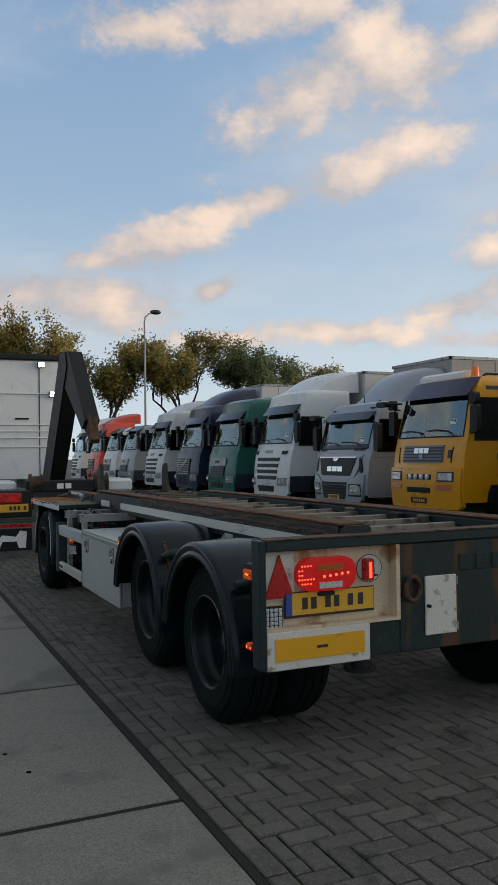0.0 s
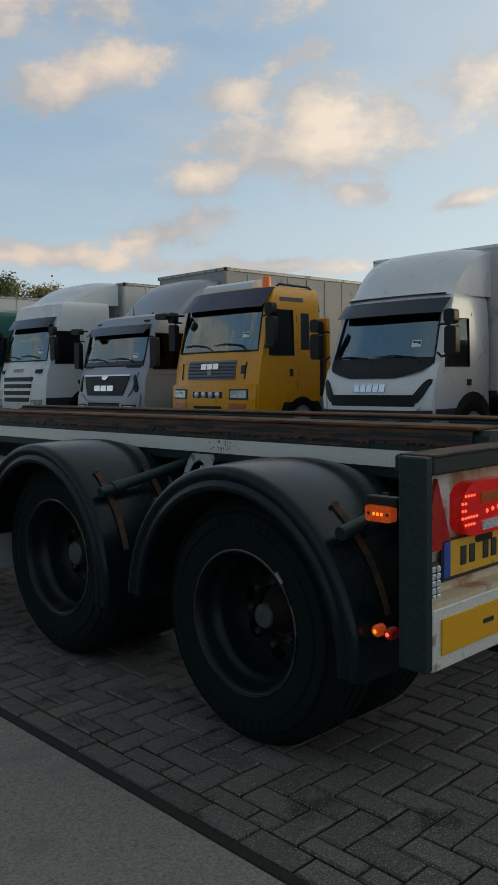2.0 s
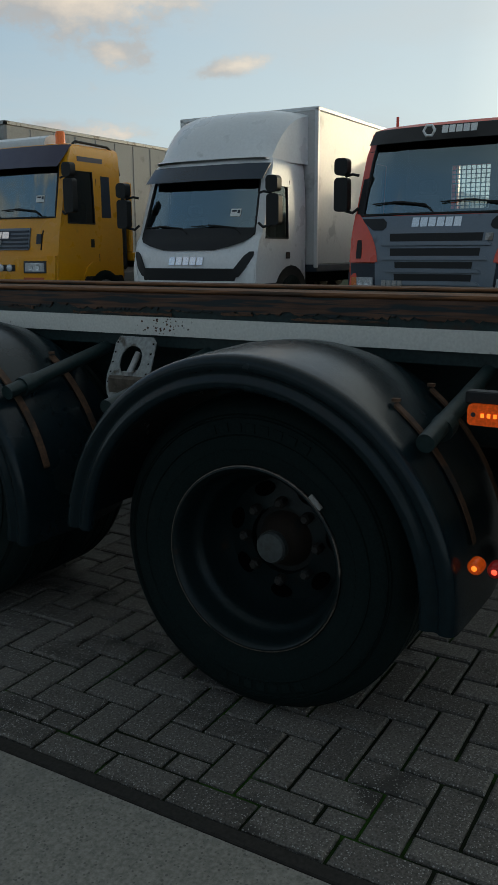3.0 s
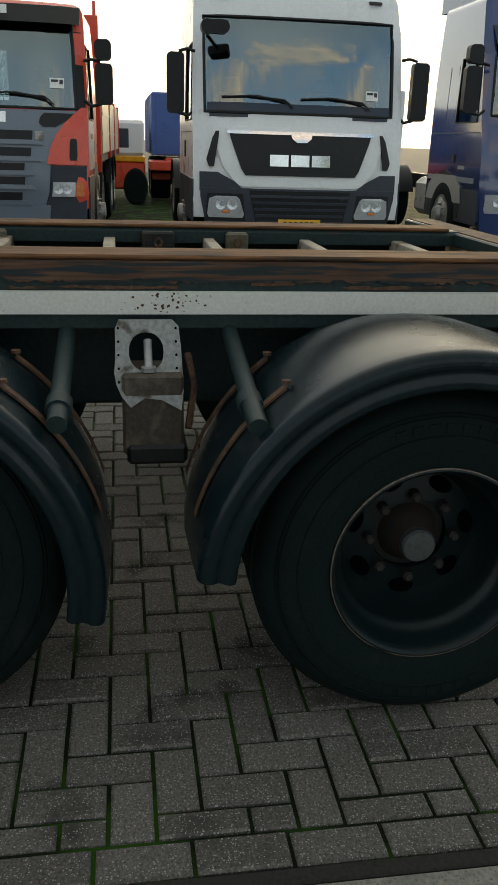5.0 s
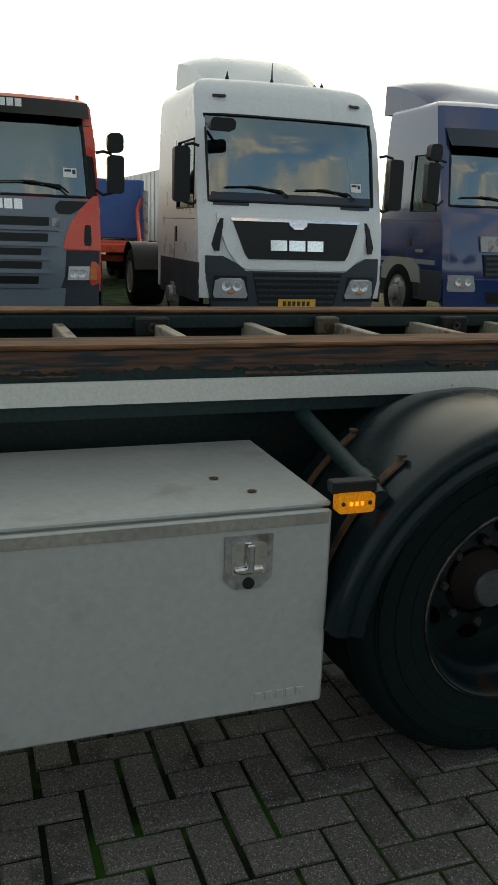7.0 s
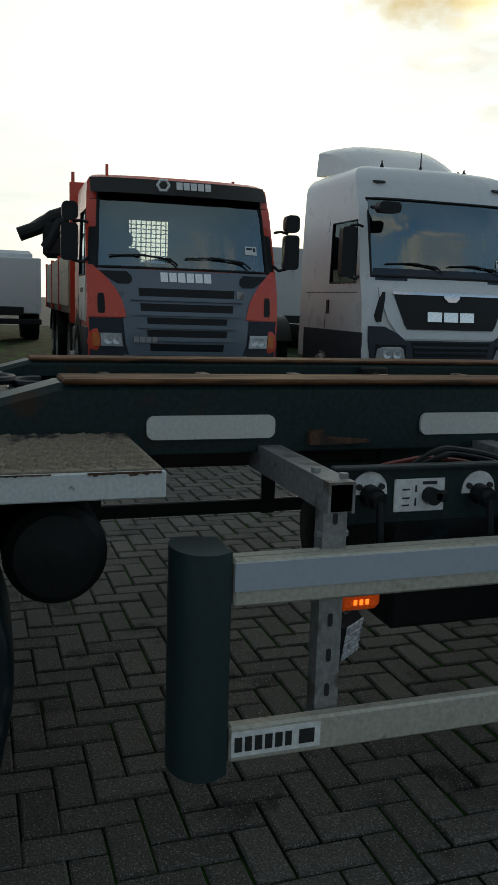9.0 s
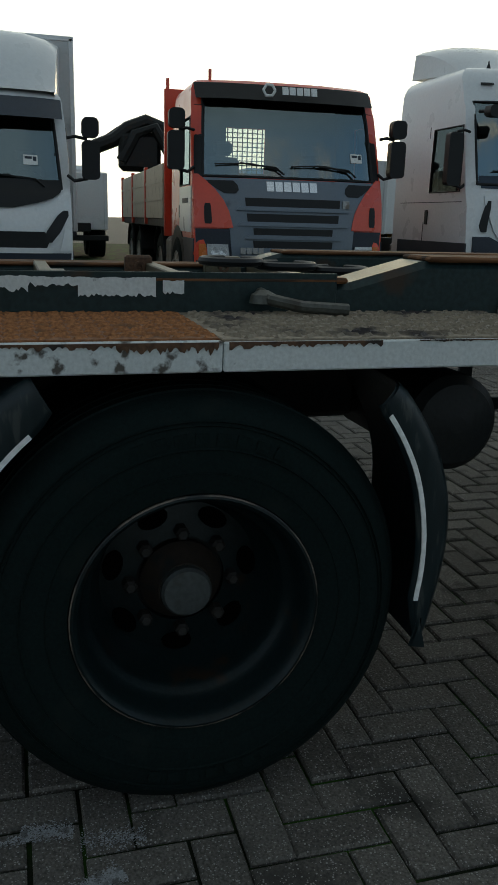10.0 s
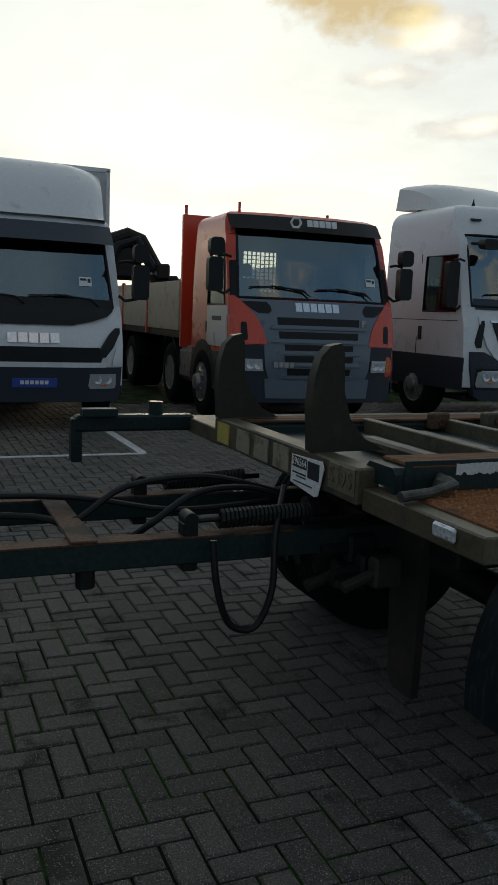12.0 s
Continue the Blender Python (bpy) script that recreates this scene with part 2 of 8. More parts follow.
GREEN = mat("dark_green_frame_paint", (0.011, 0.024, 0.0245), 0.45, 0, 0.14, (0.034, 0.022, 0.014), 5.0, 0.3, 70, 0.15, spec=0.3)
RUST = mat("rusty_rail_steel", (0.085, 0.044, 0.024), 0.75, 0.0, 0.45, (0.028, 0.021, 0.017), 9.0, 0.4, 90, 0.4, spec=0.35)
RAILTOP = mat("rust_streaked_rail_top", (0.128, 0.060, 0.028), 0.75, 0.0, 0.45, (0.045, 0.029, 0.020), 30.0, 0.4, 90, 0.3, spec=0.15, stretch=(1.0, 0.10, 1.0))
SCRAPED = mat("scraped_green_paint", (0.078, 0.040, 0.024), 0.6, 0.0, 0.56, (0.014, 0.022, 0.025), 75.0, 0.45, 90, 0.25, spec=0.3, stretch=(1.0, 0.06, 1.0))
BAREMETAL = mat("scuffed_bare_metal", (0.20, 0.21, 0.20), 0.6, 0.0, 0.42, (0.055, 0.045, 0.033), 14.0, 0.25, 80, 0.2)
OLIVE = mat("muddy_olive_frame", (0.085, 0.072, 0.042), 0.5, 0.1, 0.4, (0.045, 0.040, 0.028), 6.0, 0.25, 80, 0.2)
# near-black for the shade inside openings; the bracket rivets use it too
HOLE = mat("dark_hollow", (0.002, 0.002, 0.002), 1.0, bump=0.0, spec=0.0)
RUSTPLATE = mat("rust_orange_plate", (0.27, 0.115, 0.045), 0.8, 0.0, 0.30, (0.17, 0.085, 0.042), 9.0, 0.40, 120, 0.4, spec=0.2)
WORNPLATE = mat("worn_paint_plate", (0.20, 0.165, 0.120), 0.7, 0.0, 0.38, (0.022, 0.018, 0.019), 5.0, 0.3, 120, 0.4, spec=0.3)
RUBBER = mat("black_tyre_rubber", (0.0046, 0.0102, 0.0098), 0.8, 0, 0.25, (0.0085, 0.0135, 0.0125), 9.0, 0.3, 140, 0.25, spec=0.10)
RIM = mat("dark_rim_paint", (0.0045, 0.0105, 0.0115), 0.38, 0.0, 0.22, (0.022, 0.014, 0.009), 11.0, 0.3, 80, 0.2, spec=0.24)
GUARD = mat("mudguard_plastic", (0.0045, 0.0115, 0.0145), 0.25, 0, 0.25, (0.011, 0.015, 0.016), 5.0, 0.15, 40, 0.04, spec=0.22)
SCUFFED = mat("scuffed_guard_plastic", (0.0065, 0.0140, 0.0165), 0.38, 0, 0.36, (0.034, 0.040, 0.039), 60.0, 0.2, 60, 0.08, spec=0.35, stretch=(1.0, 1.0, 0.2))
BLACK = mat("black_plastic", (0.008, 0.009, 0.010), 0.5, 0, 0.2, (0.016, 0.016, 0.016), 8.0, 0.2, 90, 0.1, spec=0.3)
BLACKSTEEL = mat("black_steel", (0.008, 0.010, 0.010), 0.55, 0.0, 0.3, (0.022, 0.016, 0.011), 8.0, 0.3, 90, 0.2, spec=0.3)
STEEL = mat("galvanised_steel", (0.30, 0.30, 0.29), 0.45, 0.5, 0.4, (0.15, 0.13, 0.11), 9.0, 0.2, 70, 0.12)
ALU = mat("aluminium_sheet", (0.40, 0.41, 0.39), 0.42, 0.25, 0.25, (0.31, 0.30, 0.28), 4.0, 0.06, 45, 0.05)
ALURAIL = mat("aluminium_rail", (0.47, 0.45, 0.375), 0.45, 0.2, 0.24, (0.30, 0.27, 0.19), 16.0, 0.15, 80, 0.1)
WHITESTRIP = mat("worn_white_tape", (0.58, 0.575, 0.53), 0.5, 0, 0.06, (0.24, 0.23, 0.20), 40.0, 0.08, 120, 0.08)
NEARWHITE = mat("lightly_chipped_white_paint", (0.56, 0.58, 0.57), 0.5, 0, 0.10, (0.06, 0.055, 0.05), 30.0, 0.1, 120, 0.2)
CHIPPED = mat("chipped_white_paint", (0.55, 0.57, 0.56), 0.55, 0, 0.40, (0.075, 0.065, 0.055), 26.0, 0.1, 120, 0.3)
CREAM = mat("dirty_cream_paint", (0.60, 0.48, 0.33), 0.55, 0, 0.40, (0.34, 0.19, 0.09), 6.0, 0.1, 70, 0.1)
WHITEBOARD = mat("dirty_white_board", (0.60, 0.58, 0.52), 0.5, 0, 0.3, (0.30, 0.24, 0.17), 15.0, 0.1, 90, 0.1)
YELLOWREFL = mat("yellow_reflector", (0.72, 0.36, 0.015), 0.35, 0, 0.2, (0.60, 0.28, 0.02), 14.0, 0.1, 160, 0.1)
PLATEYEL = mat("number_plate_yellow", (0.68, 0.37, 0.03), 0.4, 0, 0.2, (0.52, 0.27, 0.03), 20.0, 0.06, 120, 0.05)
PLATEBLUE = mat("plate_blue", (0.03, 0.07, 0.32), 0.4)
INK = mat("black_print", (0.02, 0.02, 0.02), 0.5)
REDREFL = mat("red_reflector", (0.42, 0.012, 0.010), 0.28, 0, 0.15, (0.3, 0.02, 0.02), 20.0, 0.2, 220, 0.2)
REDLIT = mat("lit_red_lens", (0.55, 0.008, 0.008), 0.22, emit=0.22, bump=0.25, grain=0.5, grain_scale=210)
REDLED = mat("lit_red_led", (1.0, 0.07, 0.035), 0.2, emit=2.6, bump=0.0)
AMBERLED = mat("lit_amber_led", (1.0, 0.20, 0.02), 0.2, emit=1.9, bump=0.0)
YELLOWAMBER = mat("yellow_amber_lens", (0.80, 0.27, 0.008), 0.2, emit=0.15, bump=0.0, grain=0.2, grain_scale=150)
AMBER = mat("amber_lens", (0.72, 0.085, 0.008), 0.2, emit=0.22, bump=0.0, grain=0.2, grain_scale=150)
ORANGE = mat("orange_beacon", (0.80, 0.16, 0.02), 0.2, emit=0.1, bump=0.0)
LAMPGLASS = mat("headlamp_glass", (0.46, 0.48, 0.50), 0.15, 0.3, 0.3, (0.36, 0.37, 0.39), 9.0, 0.12, 60, 0.04, coat=0.8)
INDICATOR = mat("orange_bulb", (0.60, 0.17, 0.03), 0.25)
CLEARLENS = mat("clear_lamp_lens", (0.62, 0.64, 0.66), 0.15, 0.3, 0.3, (0.30, 0.31, 0.33), 40.0, 0.35, 90, 0.3)
CHROME = mat("chrome", (0.72, 0.72, 0.72), 0.12, 1.0, bump=0.0, rough_var=0.06)
WHITE = paint("white_truck_paint", (0.66, 0.67, 0.67))
CREAMWHITE = paint("off_white_truck_paint", (0.60, 0.60, 0.58))
BOXWHITE = paint("grey_white_box_sheet", (0.50, 0.50, 0.49), 0.45, 0.25)
SILVER = mat("silver_truck_paint", (0.27, 0.29, 0.325), 0.32, 0.25, 0.1, (0.28, 0.29, 0.31), 2.0, 0.05, 40, 0.02, coat=0.2)
YELLOW = paint("yellow_truck_paint", (0.66, 0.29, 0.004))
REDPAINT = paint("red_truck_paint", (0.62, 0.062, 0.028))
GREYBLUE = mat("blue_grey_truck_paint", (0.115, 0.145, 0.180), 0.35, 0.0, 0.15, (0.065, 0.08, 0.10), 3.0, 0.05, 40, 0.03, coat=0.2)
NAVY = mat("navy_truck_paint", (0.014, 0.034, 0.125), 0.16, 0.0, 0.1, (0.020, 0.036, 0.10), 2.3, 0.04, 25.0, 0.01, coat=1.0, rough_var=0.08)
DARKNAVY = paint("dark_navy_truck_paint", (0.016, 0.022, 0.055))
GREENCAB = paint("green_truck_paint", (0.012, 0.115, 0.085))
SLATE = mat("dark_slate_bumper", (0.022, 0.029, 0.042), 0.45, 0.0, 0.2, (0.032, 0.036, 0.042), 5.0, 0.1, 50, 0.05, spec=0.35)
VISOR = mat("tinted_visor", (0.014, 0.026, 0.044), 0.2, 0, bump=0.0, spec=0.35)
DASH = mat("cab_interior", (0.020, 0.022, 0.025), 0.85, spec=0.2)
LINING = mat("grey_cab_lining", (0.040, 0.042, 0.045), 0.9, 0, 0.3, (0.030, 0.031, 0.033), 4.0, spec=0.2)
TARP = mat("grey_tarpaulin", (0.30, 0.30, 0.28), 0.6, 0, 0.3, (0.22, 0.22, 0.20), 3.0, 0.08, 30, 0.15)
BLUETARP = mat("blue_tarpaulin", (0.035, 0.10, 0.30), 0.55, 0, 0.3, (0.03, 0.075, 0.22), 3.0, 0.1, 30, 0.2)
BEIGE = mat("beige_dropside", (0.46, 0.42, 0.33), 0.5, 0, 0.3, (0.33, 0.29, 0.22), 5.0, 0.1, 40, 0.1)
PAPER = mat("white_paper", (0.72, 0.72, 0.70), 0.6)
TRUNK = mat("bark", (0.060, 0.048, 0.038), 0.9, 0, 0.4, (0.035, 0.030, 0.026), 6.0, 0.3, 30, 0.5)
LEAF_A = mat("autumn_leaf", (0.26, 0.190, 0.033), 0.7, 0, 0.5, (0.13, 0.130, 0.028), 0.6, 0.3, 8, 0.0, vary=0.35)
LEAF_B = mat("green_leaf", (0.085, 0.115, 0.034), 0.7, 0, 0.4, (0.14, 0.13, 0.034), 0.6, 0.3, 8, 0.0, vary=0.35)
POLE = mat("grey_lamp_post", (0.30, 0.31, 0.32), 0.5, 0.3)
CONCRETE = mat("concrete_slab", (0.195, 0.186, 0.160), 0.88, 0, 0.40, (0.140, 0.137, 0.122), 1.9, 0.28, 110, 0.6, spec=0.3, speck=0.55, speck_colour=(0.115, 0.11, 0.095), speck_scale=120)
BAND = mat("dark_edge_band", (0.026, 0.024, 0.021), 0.85, 0, 0.3, (0.028, 0.026, 0.023), 8.0, 0.25, 90, 0.3, spec=0.2)
PAVER = mat("grey_concrete_paver", (0.096, 0.088, 0.077), 0.9, 0, 0.32, (0.042, 0.039, 0.034), 4.2, 0.45, 150, 0.9, vary=0.22, spec=0.36, speck=0.70, speck_colour=(0.27, 0.26, 0.24), speck_scale=190.0)
SAND = mat("mossy_joint_sand", (0.010, 0.014, 0.007), 0.95, 0, 0.55, (0.022, 0.060, 0.008), 3.0, 0.3, 150, 0.4, spec=0.1)
SPRAYED = mat("worn_spray_white", (0.30, 0.31, 0.32), 0.85, 0, 0.5, (0.13, 0.13, 0.13), 45.0, 0.3, 200, 0.2)
CHALK = mat("spray_chalk_white", (0.60, 0.61, 0.62), 0.8, 0, 0.45, (0.16, 0.15, 0.145), 45.0, 0.3, 200, 0.2)
GLASS = glass("cab_glass", (0.62, 0.72, 0.74))
SIDEGLASS = glass("side_cab_glass", (0.42, 0.47, 0.48), 1.5)
CLEARPANE = glass("clear_rear_pane", (0.9, 0.9, 0.88))
# tint near black: the dimness inside two cabs put into their side glass
DARKGLASS = glass("cab_shade_glass", (0.03, 0.035, 0.04), 1.45)

# ---- mesh helpers ----
class Mesh:
    """A list of points and faces, to which simple forms are added."""

    def __init__(self):
        self.v, self.f = [], []

    def add(self, verts, faces):
        k = len(self.v)
        self.v += [tuple(p) for p in verts]
        self.f += [tuple(i + k for i in f) for f in faces]
        return self

    def box(self, x0, x1, y0, y1, z0, z1, b=0.0):
        """A block, its edges chamfered by b."""
        if b <= 0:
            v = [(x, y, z) for x in (x0, x1) for y in (y0, y1) for z in (z0, z1)]
            return self.add(v, [(0, 1, 3, 2), (4, 6, 7, 5), (0, 4, 5, 1), (2, 3, 7, 6), (0, 2, 6, 4), (1, 5, 7, 3)])
        b = min(b, (x1 - x0) * 0.45, (y1 - y0) * 0.45, (z1 - z0) * 0.45)
        v, idx = [], {}
        for i, x in enumerate((x0, x1)):
            for j, y in enumerate((y0, y1)):
                for k, z in enumerate((z0, z1)):
                    ix, iy, iz = x + (b if i == 0 else -b), y + (b if j == 0 else -b), z + (b if k == 0 else -b)
                    for a, p in enumerate(((x, iy, iz), (ix, y, iz), (ix, iy, z))):
                        idx[i, j, k, a] = len(v)
                        v.append(p)
        f = []
        for i in (0, 1):
            q = [idx[i, 0, 0, 0], idx[i, 0, 1, 0], idx[i, 1, 1, 0], idx[i, 1, 0, 0]]
            f.append(q if i == 0 else q[::-1])
            q = [idx[0, i, 0, 1], idx[1, i, 0, 1], idx[1, i, 1, 1], idx[0, i, 1, 1]]
            f.append(q if i == 0 else q[::-1])
            q = [idx[0, 0, i, 2], idx[0, 1, i, 2], idx[1, 1, i, 2], idx[1, 0, i, 2]]
            f.append(q if i == 0 else q[::-1])
        for i in (0, 1):
            for j in (0, 1):
                f.append((idx[i, j, 0, 0], idx[i, j, 1, 0], idx[i, j, 1, 1], idx[i, j, 0, 1]))
                f.append((idx[i, 0, j, 0], idx[i, 1, j, 0], idx[i, 1, j, 2], idx[i, 0, j, 2]))
                f.append((idx[0, i, j, 1], idx[1, i, j, 1], idx[1, i, j, 2], idx[0, i, j, 2]))
                for k in (0, 1):
                    f.append((idx[i, j, k, 0], idx[i, j, k, 1], idx[i, j, k, 2]))
        return self.add(v, f)

    def prism(self, outline, axis, a, b):
        """An outline in the two other axes (in the order x, y, z), drawn out along axis from a to b."""
        n = len(outline)

        def at(p, h):
            q = list(p)
            q.insert("xyz".index(axis), h)
            return tuple(q)
        v = [at(p, a) for p in outline] + [at(p, b) for p in outline]
        f = [tuple(range(n)), tuple(range(2 * n - 1, n - 1, -1))] + [(i, (i + 1) % n, n + (i + 1) % n, n + i) for i in range(n)]
        return self.add(v, f)

    def lathe(self, prof, centre, axis="x", n=32, closed=False):
        """A profile of (radius, offset along axis), turned about an axis through centre."""
        k = "xyz".index(axis)
        v = []
        for r, h in prof:
            for i in range(n):
                a = 2 * math.pi * i / n
                q = [r * math.cos(a), r * math.sin(a)]
                q.insert(k, h)
                v.append(tuple(c + d for c, d in zip(q, centre)))
        m = len(prof)
        f = [(j * n + i, j * n + (i + 1) % n, (j + 1) % m * n + (i + 1) % n, (j + 1) % m * n + i) for j in range(m if closed else m - 1) for i in range(n)]
        if not closed:
            f += [tuple(range(n)), tuple((m - 1) * n + i for i in range(n - 1, -1, -1))]
        return self.add(v, f)

    def cyl(self, p, q, r, n=16, r2=None):
        p, q = Vector(p), Vector(q)
        return self.tube([p, q], r, n, r2)

    def tube(self, pts, r, n=10, r2=None):
        pts = [Vector(p) for p in pts]
        v, last = [], None
        for i, p in enumerate(pts):
            d = (pts[min(i + 1, len(pts) - 1)] - pts[max(i - 1, 0)]).normalized()
            u = last - d * last.dot(d) if last else (Vector((0, 0, 1)) if abs(d.z) < 0.9 else Vector((1, 0, 0)))
            u = (u - d * u.dot(d)).normalized()
            last = u
            w = d.cross(u)
            rr = r + ((r2 if r2 is not None else r) - r) * i / max(1, len(pts) - 1)
            v += [p + rr * (math.cos(2 * math.pi * k / n) * u + math.sin(2 * math.pi * k / n) * w) for k in range(n)]
        m = len(pts)
        f = [(j * n + k, j * n + (k + 1) % n, (j + 1) * n + (k + 1) % n, (j + 1) * n + k) for j in range(m - 1) for k in range(n)]
        f += [tuple(range(n - 1, -1, -1)), tuple((m - 1) * n + k for k in range(n))]
        return self.add(v, f)

    def grid(self, rows, skip=None):
        """Rows of points with equally many in each; skip(i, j) leaves a cell open."""
        n = len(rows[0])
        v = [p for r in rows for p in r]
        f = [(i * n + j, i * n + j + 1, (i + 1) * n + j + 1, (i + 1) * n + j) for i in range(len(rows) - 1) for j in range(n - 1) if not (skip and skip(i, j))]
        return self.add(v, f)

    def slab(self, rows, back):
        """A curved plate: rows of points and the same ones moved by back, closed round the rim."""
        n, m = len(rows[0]), len(rows)
        self.grid(rows)
        b = Vector(back)
        self.grid([[tuple(Vector(p) + b) for p in r][::-1] for r in rows])
        rim = [rows[0][j] for j in range(n)] + [rows[i][n - 1] for i in range(1, m)] + [rows[m - 1][j] for j in range(n - 2, -1, -1)] + [rows[i][0] for i in range(m - 2, 0, -1)]
        v = rim + [tuple(Vector(p) + b) for p in rim]
        k = len(rim)
        return self.add(v, [(i, k + i, k + (i + 1) % k, (i + 1) % k) for i in range(k)])

    def weld(self):
        seen, where, pts = {}, [], []
        for p in self.v:
            k = tuple(round(c, 4) for c in p)
            if k not in seen:
                seen[k] = len(pts)
                pts.append(p)
            where.append(seen[k])
        self.v = pts
        self.f = [f for f in (tuple(where[i] for i in f) for f in self.f) if len(set(f)) > 2]
        return self

    def split(self):
        """One Mesh for each connected piece."""
        root = list(range(len(self.v)))

        def find(i):
            while root[i] != i:
                root[i] = root[root[i]]
                i = root[i]
            return i
        for f in self.f:
            for i in f[1:]:
                root[find(i)] = find(f[0])
        got = {}
        for f in self.f:
            got.setdefault(find(f[0]), []).append(f)
        out = []
        for faces in got.values():
            ids = sorted({i for f in faces for i in f})
            at = {i: k for k, i in enumerate(ids)}
            out.append(Mesh().add([self.v[i] for i in ids], [tuple(at[i] for i in f) for f in faces]))
        return out

    def moved(self, m):
        self.v = [tuple(m @ Vector(p)) for p in self.v]
        return self

    def data(self, name, material, angle=32):
        me = bpy.data.meshes.new(name)
        me.from_pydata(self.v, [], self.f)
        me.materials.append(material)
        me.shade_smooth()
        me.set_sharp_from_angle(angle=radians(angle))
        return me


def thing(name, label, category, group="", place=None, kind=""):
    ob = new(name)
    ob.empty_display_size = 0.1
    if place is not None:
        ob.matrix_world = place
    return tagged(ob, label, category, group, kind)


def part(name, m, material, parent, label="", angle=32, fix=True):
    """Links a Mesh as one object under a thing or a part, in that thing's own axes."""
    me = m.data(name, material, angle)
    if fix:
        bm = bmesh.new()
        bm.from_mesh(me)
        bmesh.ops.recalc_face_normals(bm, faces=bm.faces)
        bm.to_mesh(me)
        bm.free()
    ob = new(name, me)
    ob.parent = parent
    return tagged(ob, label)


def each(name, m, material, parent, label="", angle=32):
    """Every piece of the Mesh as a part of its own."""
    for piece in m.split():
        ob = part(name, piece, material, parent, label, angle)
    return ob


def solid(name, m, material, label, category, group="", kind="", angle=32):
    ob = new(name, m.data(name, material, angle))
    return tagged(ob, label, category, group, kind)


def arc(cx, cz, r, a0, a1, n):
    return [(cx + r * math.cos(radians(a0 + (a1 - a0) * i / n)), cz + r * math.sin(radians(a0 + (a1 - a0) * i / n))) for i in range(n + 1)]


def round_rect(x0, x1, z0, z1, r, n=5):
    o = []
    for cx, cz, a in ((x1 - r, z1 - r, 0), (x0 + r, z1 - r, 90), (x0 + r, z0 + r, 180), (x1 - r, z0 + r, 270)):
        o += arc(cx, cz, r, a, a + 90, n)
    return o

# ---- ground ----
ground = solid("ground", Mesh().grid([[(-600, -600, -0.03), (700, -600, -0.03)], [(-600, 700, -0.03), (700, 700, -0.03)]]), PAVER, "wide yard ground of weathered grey paving", "ground", kind="structure")
bed = solid("pavement", Mesh().grid([[(1.92, -6, -0.011), (40, -6, -0.011)], [(1.92, 60, -0.011), (40, 60, -0.011)]]), SAND, "grey herringbone paving with mossy joints", "pavement", kind="structure")
apron = thing("concrete_apron", "pale grey cast concrete slabs with dark joints", "pavement", kind="structure")
for i in range(-2, 9):
    y0 = 0.32 + 2.06 * i
    part("slab", Mesh().box(-0.16, 1.879, y0 + 0.024, y0 + 2.036, -0.12, 0.004, 0.008), CONCRETE, apron)
    part("slab", Mesh().box(-2.18, -0.196, y0 + 0.024, y0 + 2.036, -0.12, 0.004, 0.008), CONCRETE, apron)
part("joint_filler", Mesh().box(-6.0, 1.879, -4, 19, -0.14, -0.006), BAND, apron, "dark bituminous joint")
part("edge_band", Mesh().box(1.881, 1.923, -4, 19, -0.1, 0.001, 0.004), BAND, apron, "dark edging band along the slabs")
# small drain holes in the slab: flat black discs stand for their shade
for hx, hy in ((1.25, 5.35), (1.32, 5.05)):
    part("lifting_hole", Mesh().lathe([(0.013, 0.0055), (0.001, 0.0055)], (hx, hy, 0.0), "z", 12), INK, apron, "flat black disc for the shade in a lifting hole")
# bay markings by the parked trucks
lines = thing("bay_marking", "worn white painted bay line on the pavers", "road marking", kind="structure")
part("line", Mesh().box(9.24, 9.33, 10.55, 13.4, -0.004, 0.0035), CHALK, lines)
part("line", Mesh().box(9.33, 10.9, 10.52, 10.62, -0.004, 0.0035), CHALK, lines)
# sprayed marks on the pavers
marks = thing("sprayed_mark", "faint white sprayed strokes across the pavers", "marking", kind="structure")
rngm = random.Random(11)
SPRAY = ((2.85, 11.325, 2.70, 11.30, 0.032, 420), (2.665, 11.315, 2.484, 11.302, 0.034, 620), (2.462, 11.30, 2.375, 11.29, 0.032, 380), (2.345, 11.42, 2.390, 11.11, 0.020, 360),
         (2.405, 11.10, 2.392, 11.01, 0.034, 340), (2.354, 10.983, 2.345, 10.87, 0.040, 200), (2.192, 11.077, 2.251, 10.93, 0.034, 1100), (2.36, 11.53, 2.365, 11.44, 0.040, 260))
for x0, y0, x1, y1, w, count in SPRAY:
    m = Mesh()
    d = Vector((x1 - x0, y1 - y0, 0))
    n = Vector((-d.y, d.x, 0)).normalized()
    for k in range(int(count * 3.4)):
        u, v = rngm.uniform(-0.08, 1.08), rngm.gauss(0, 0.36)
        p = Vector((x0, y0, rngm.uniform(0.0030, 0.0062))) + d * u + n * w * v
        r = rngm.uniform(0.0006, 0.0022)
        m.add([(p.x + r * rngm.uniform(0.7, 1.3) * math.cos(a), p.y + r * rngm.uniform(0.7, 1.3) * math.sin(a), p.z) for a in (0, 1.26, 2.51, 3.77, 5.03)], [tuple(range(5))])
    tagged(part("stroke", m, SPRAYED, marks, "faint white spray stroke", fix=False), kind="stuff")

# ---- the container trailer ----
XC, XN = 3.56, 2.34                    # its middle and its near flank
TP = Matrix.Translation((XC, 8.1, 0))
TI = TP.inverted()
trailer = thing("container_trailer", "dark green container trailer with rusty rails and lit lamps", "trailer", place=TP)


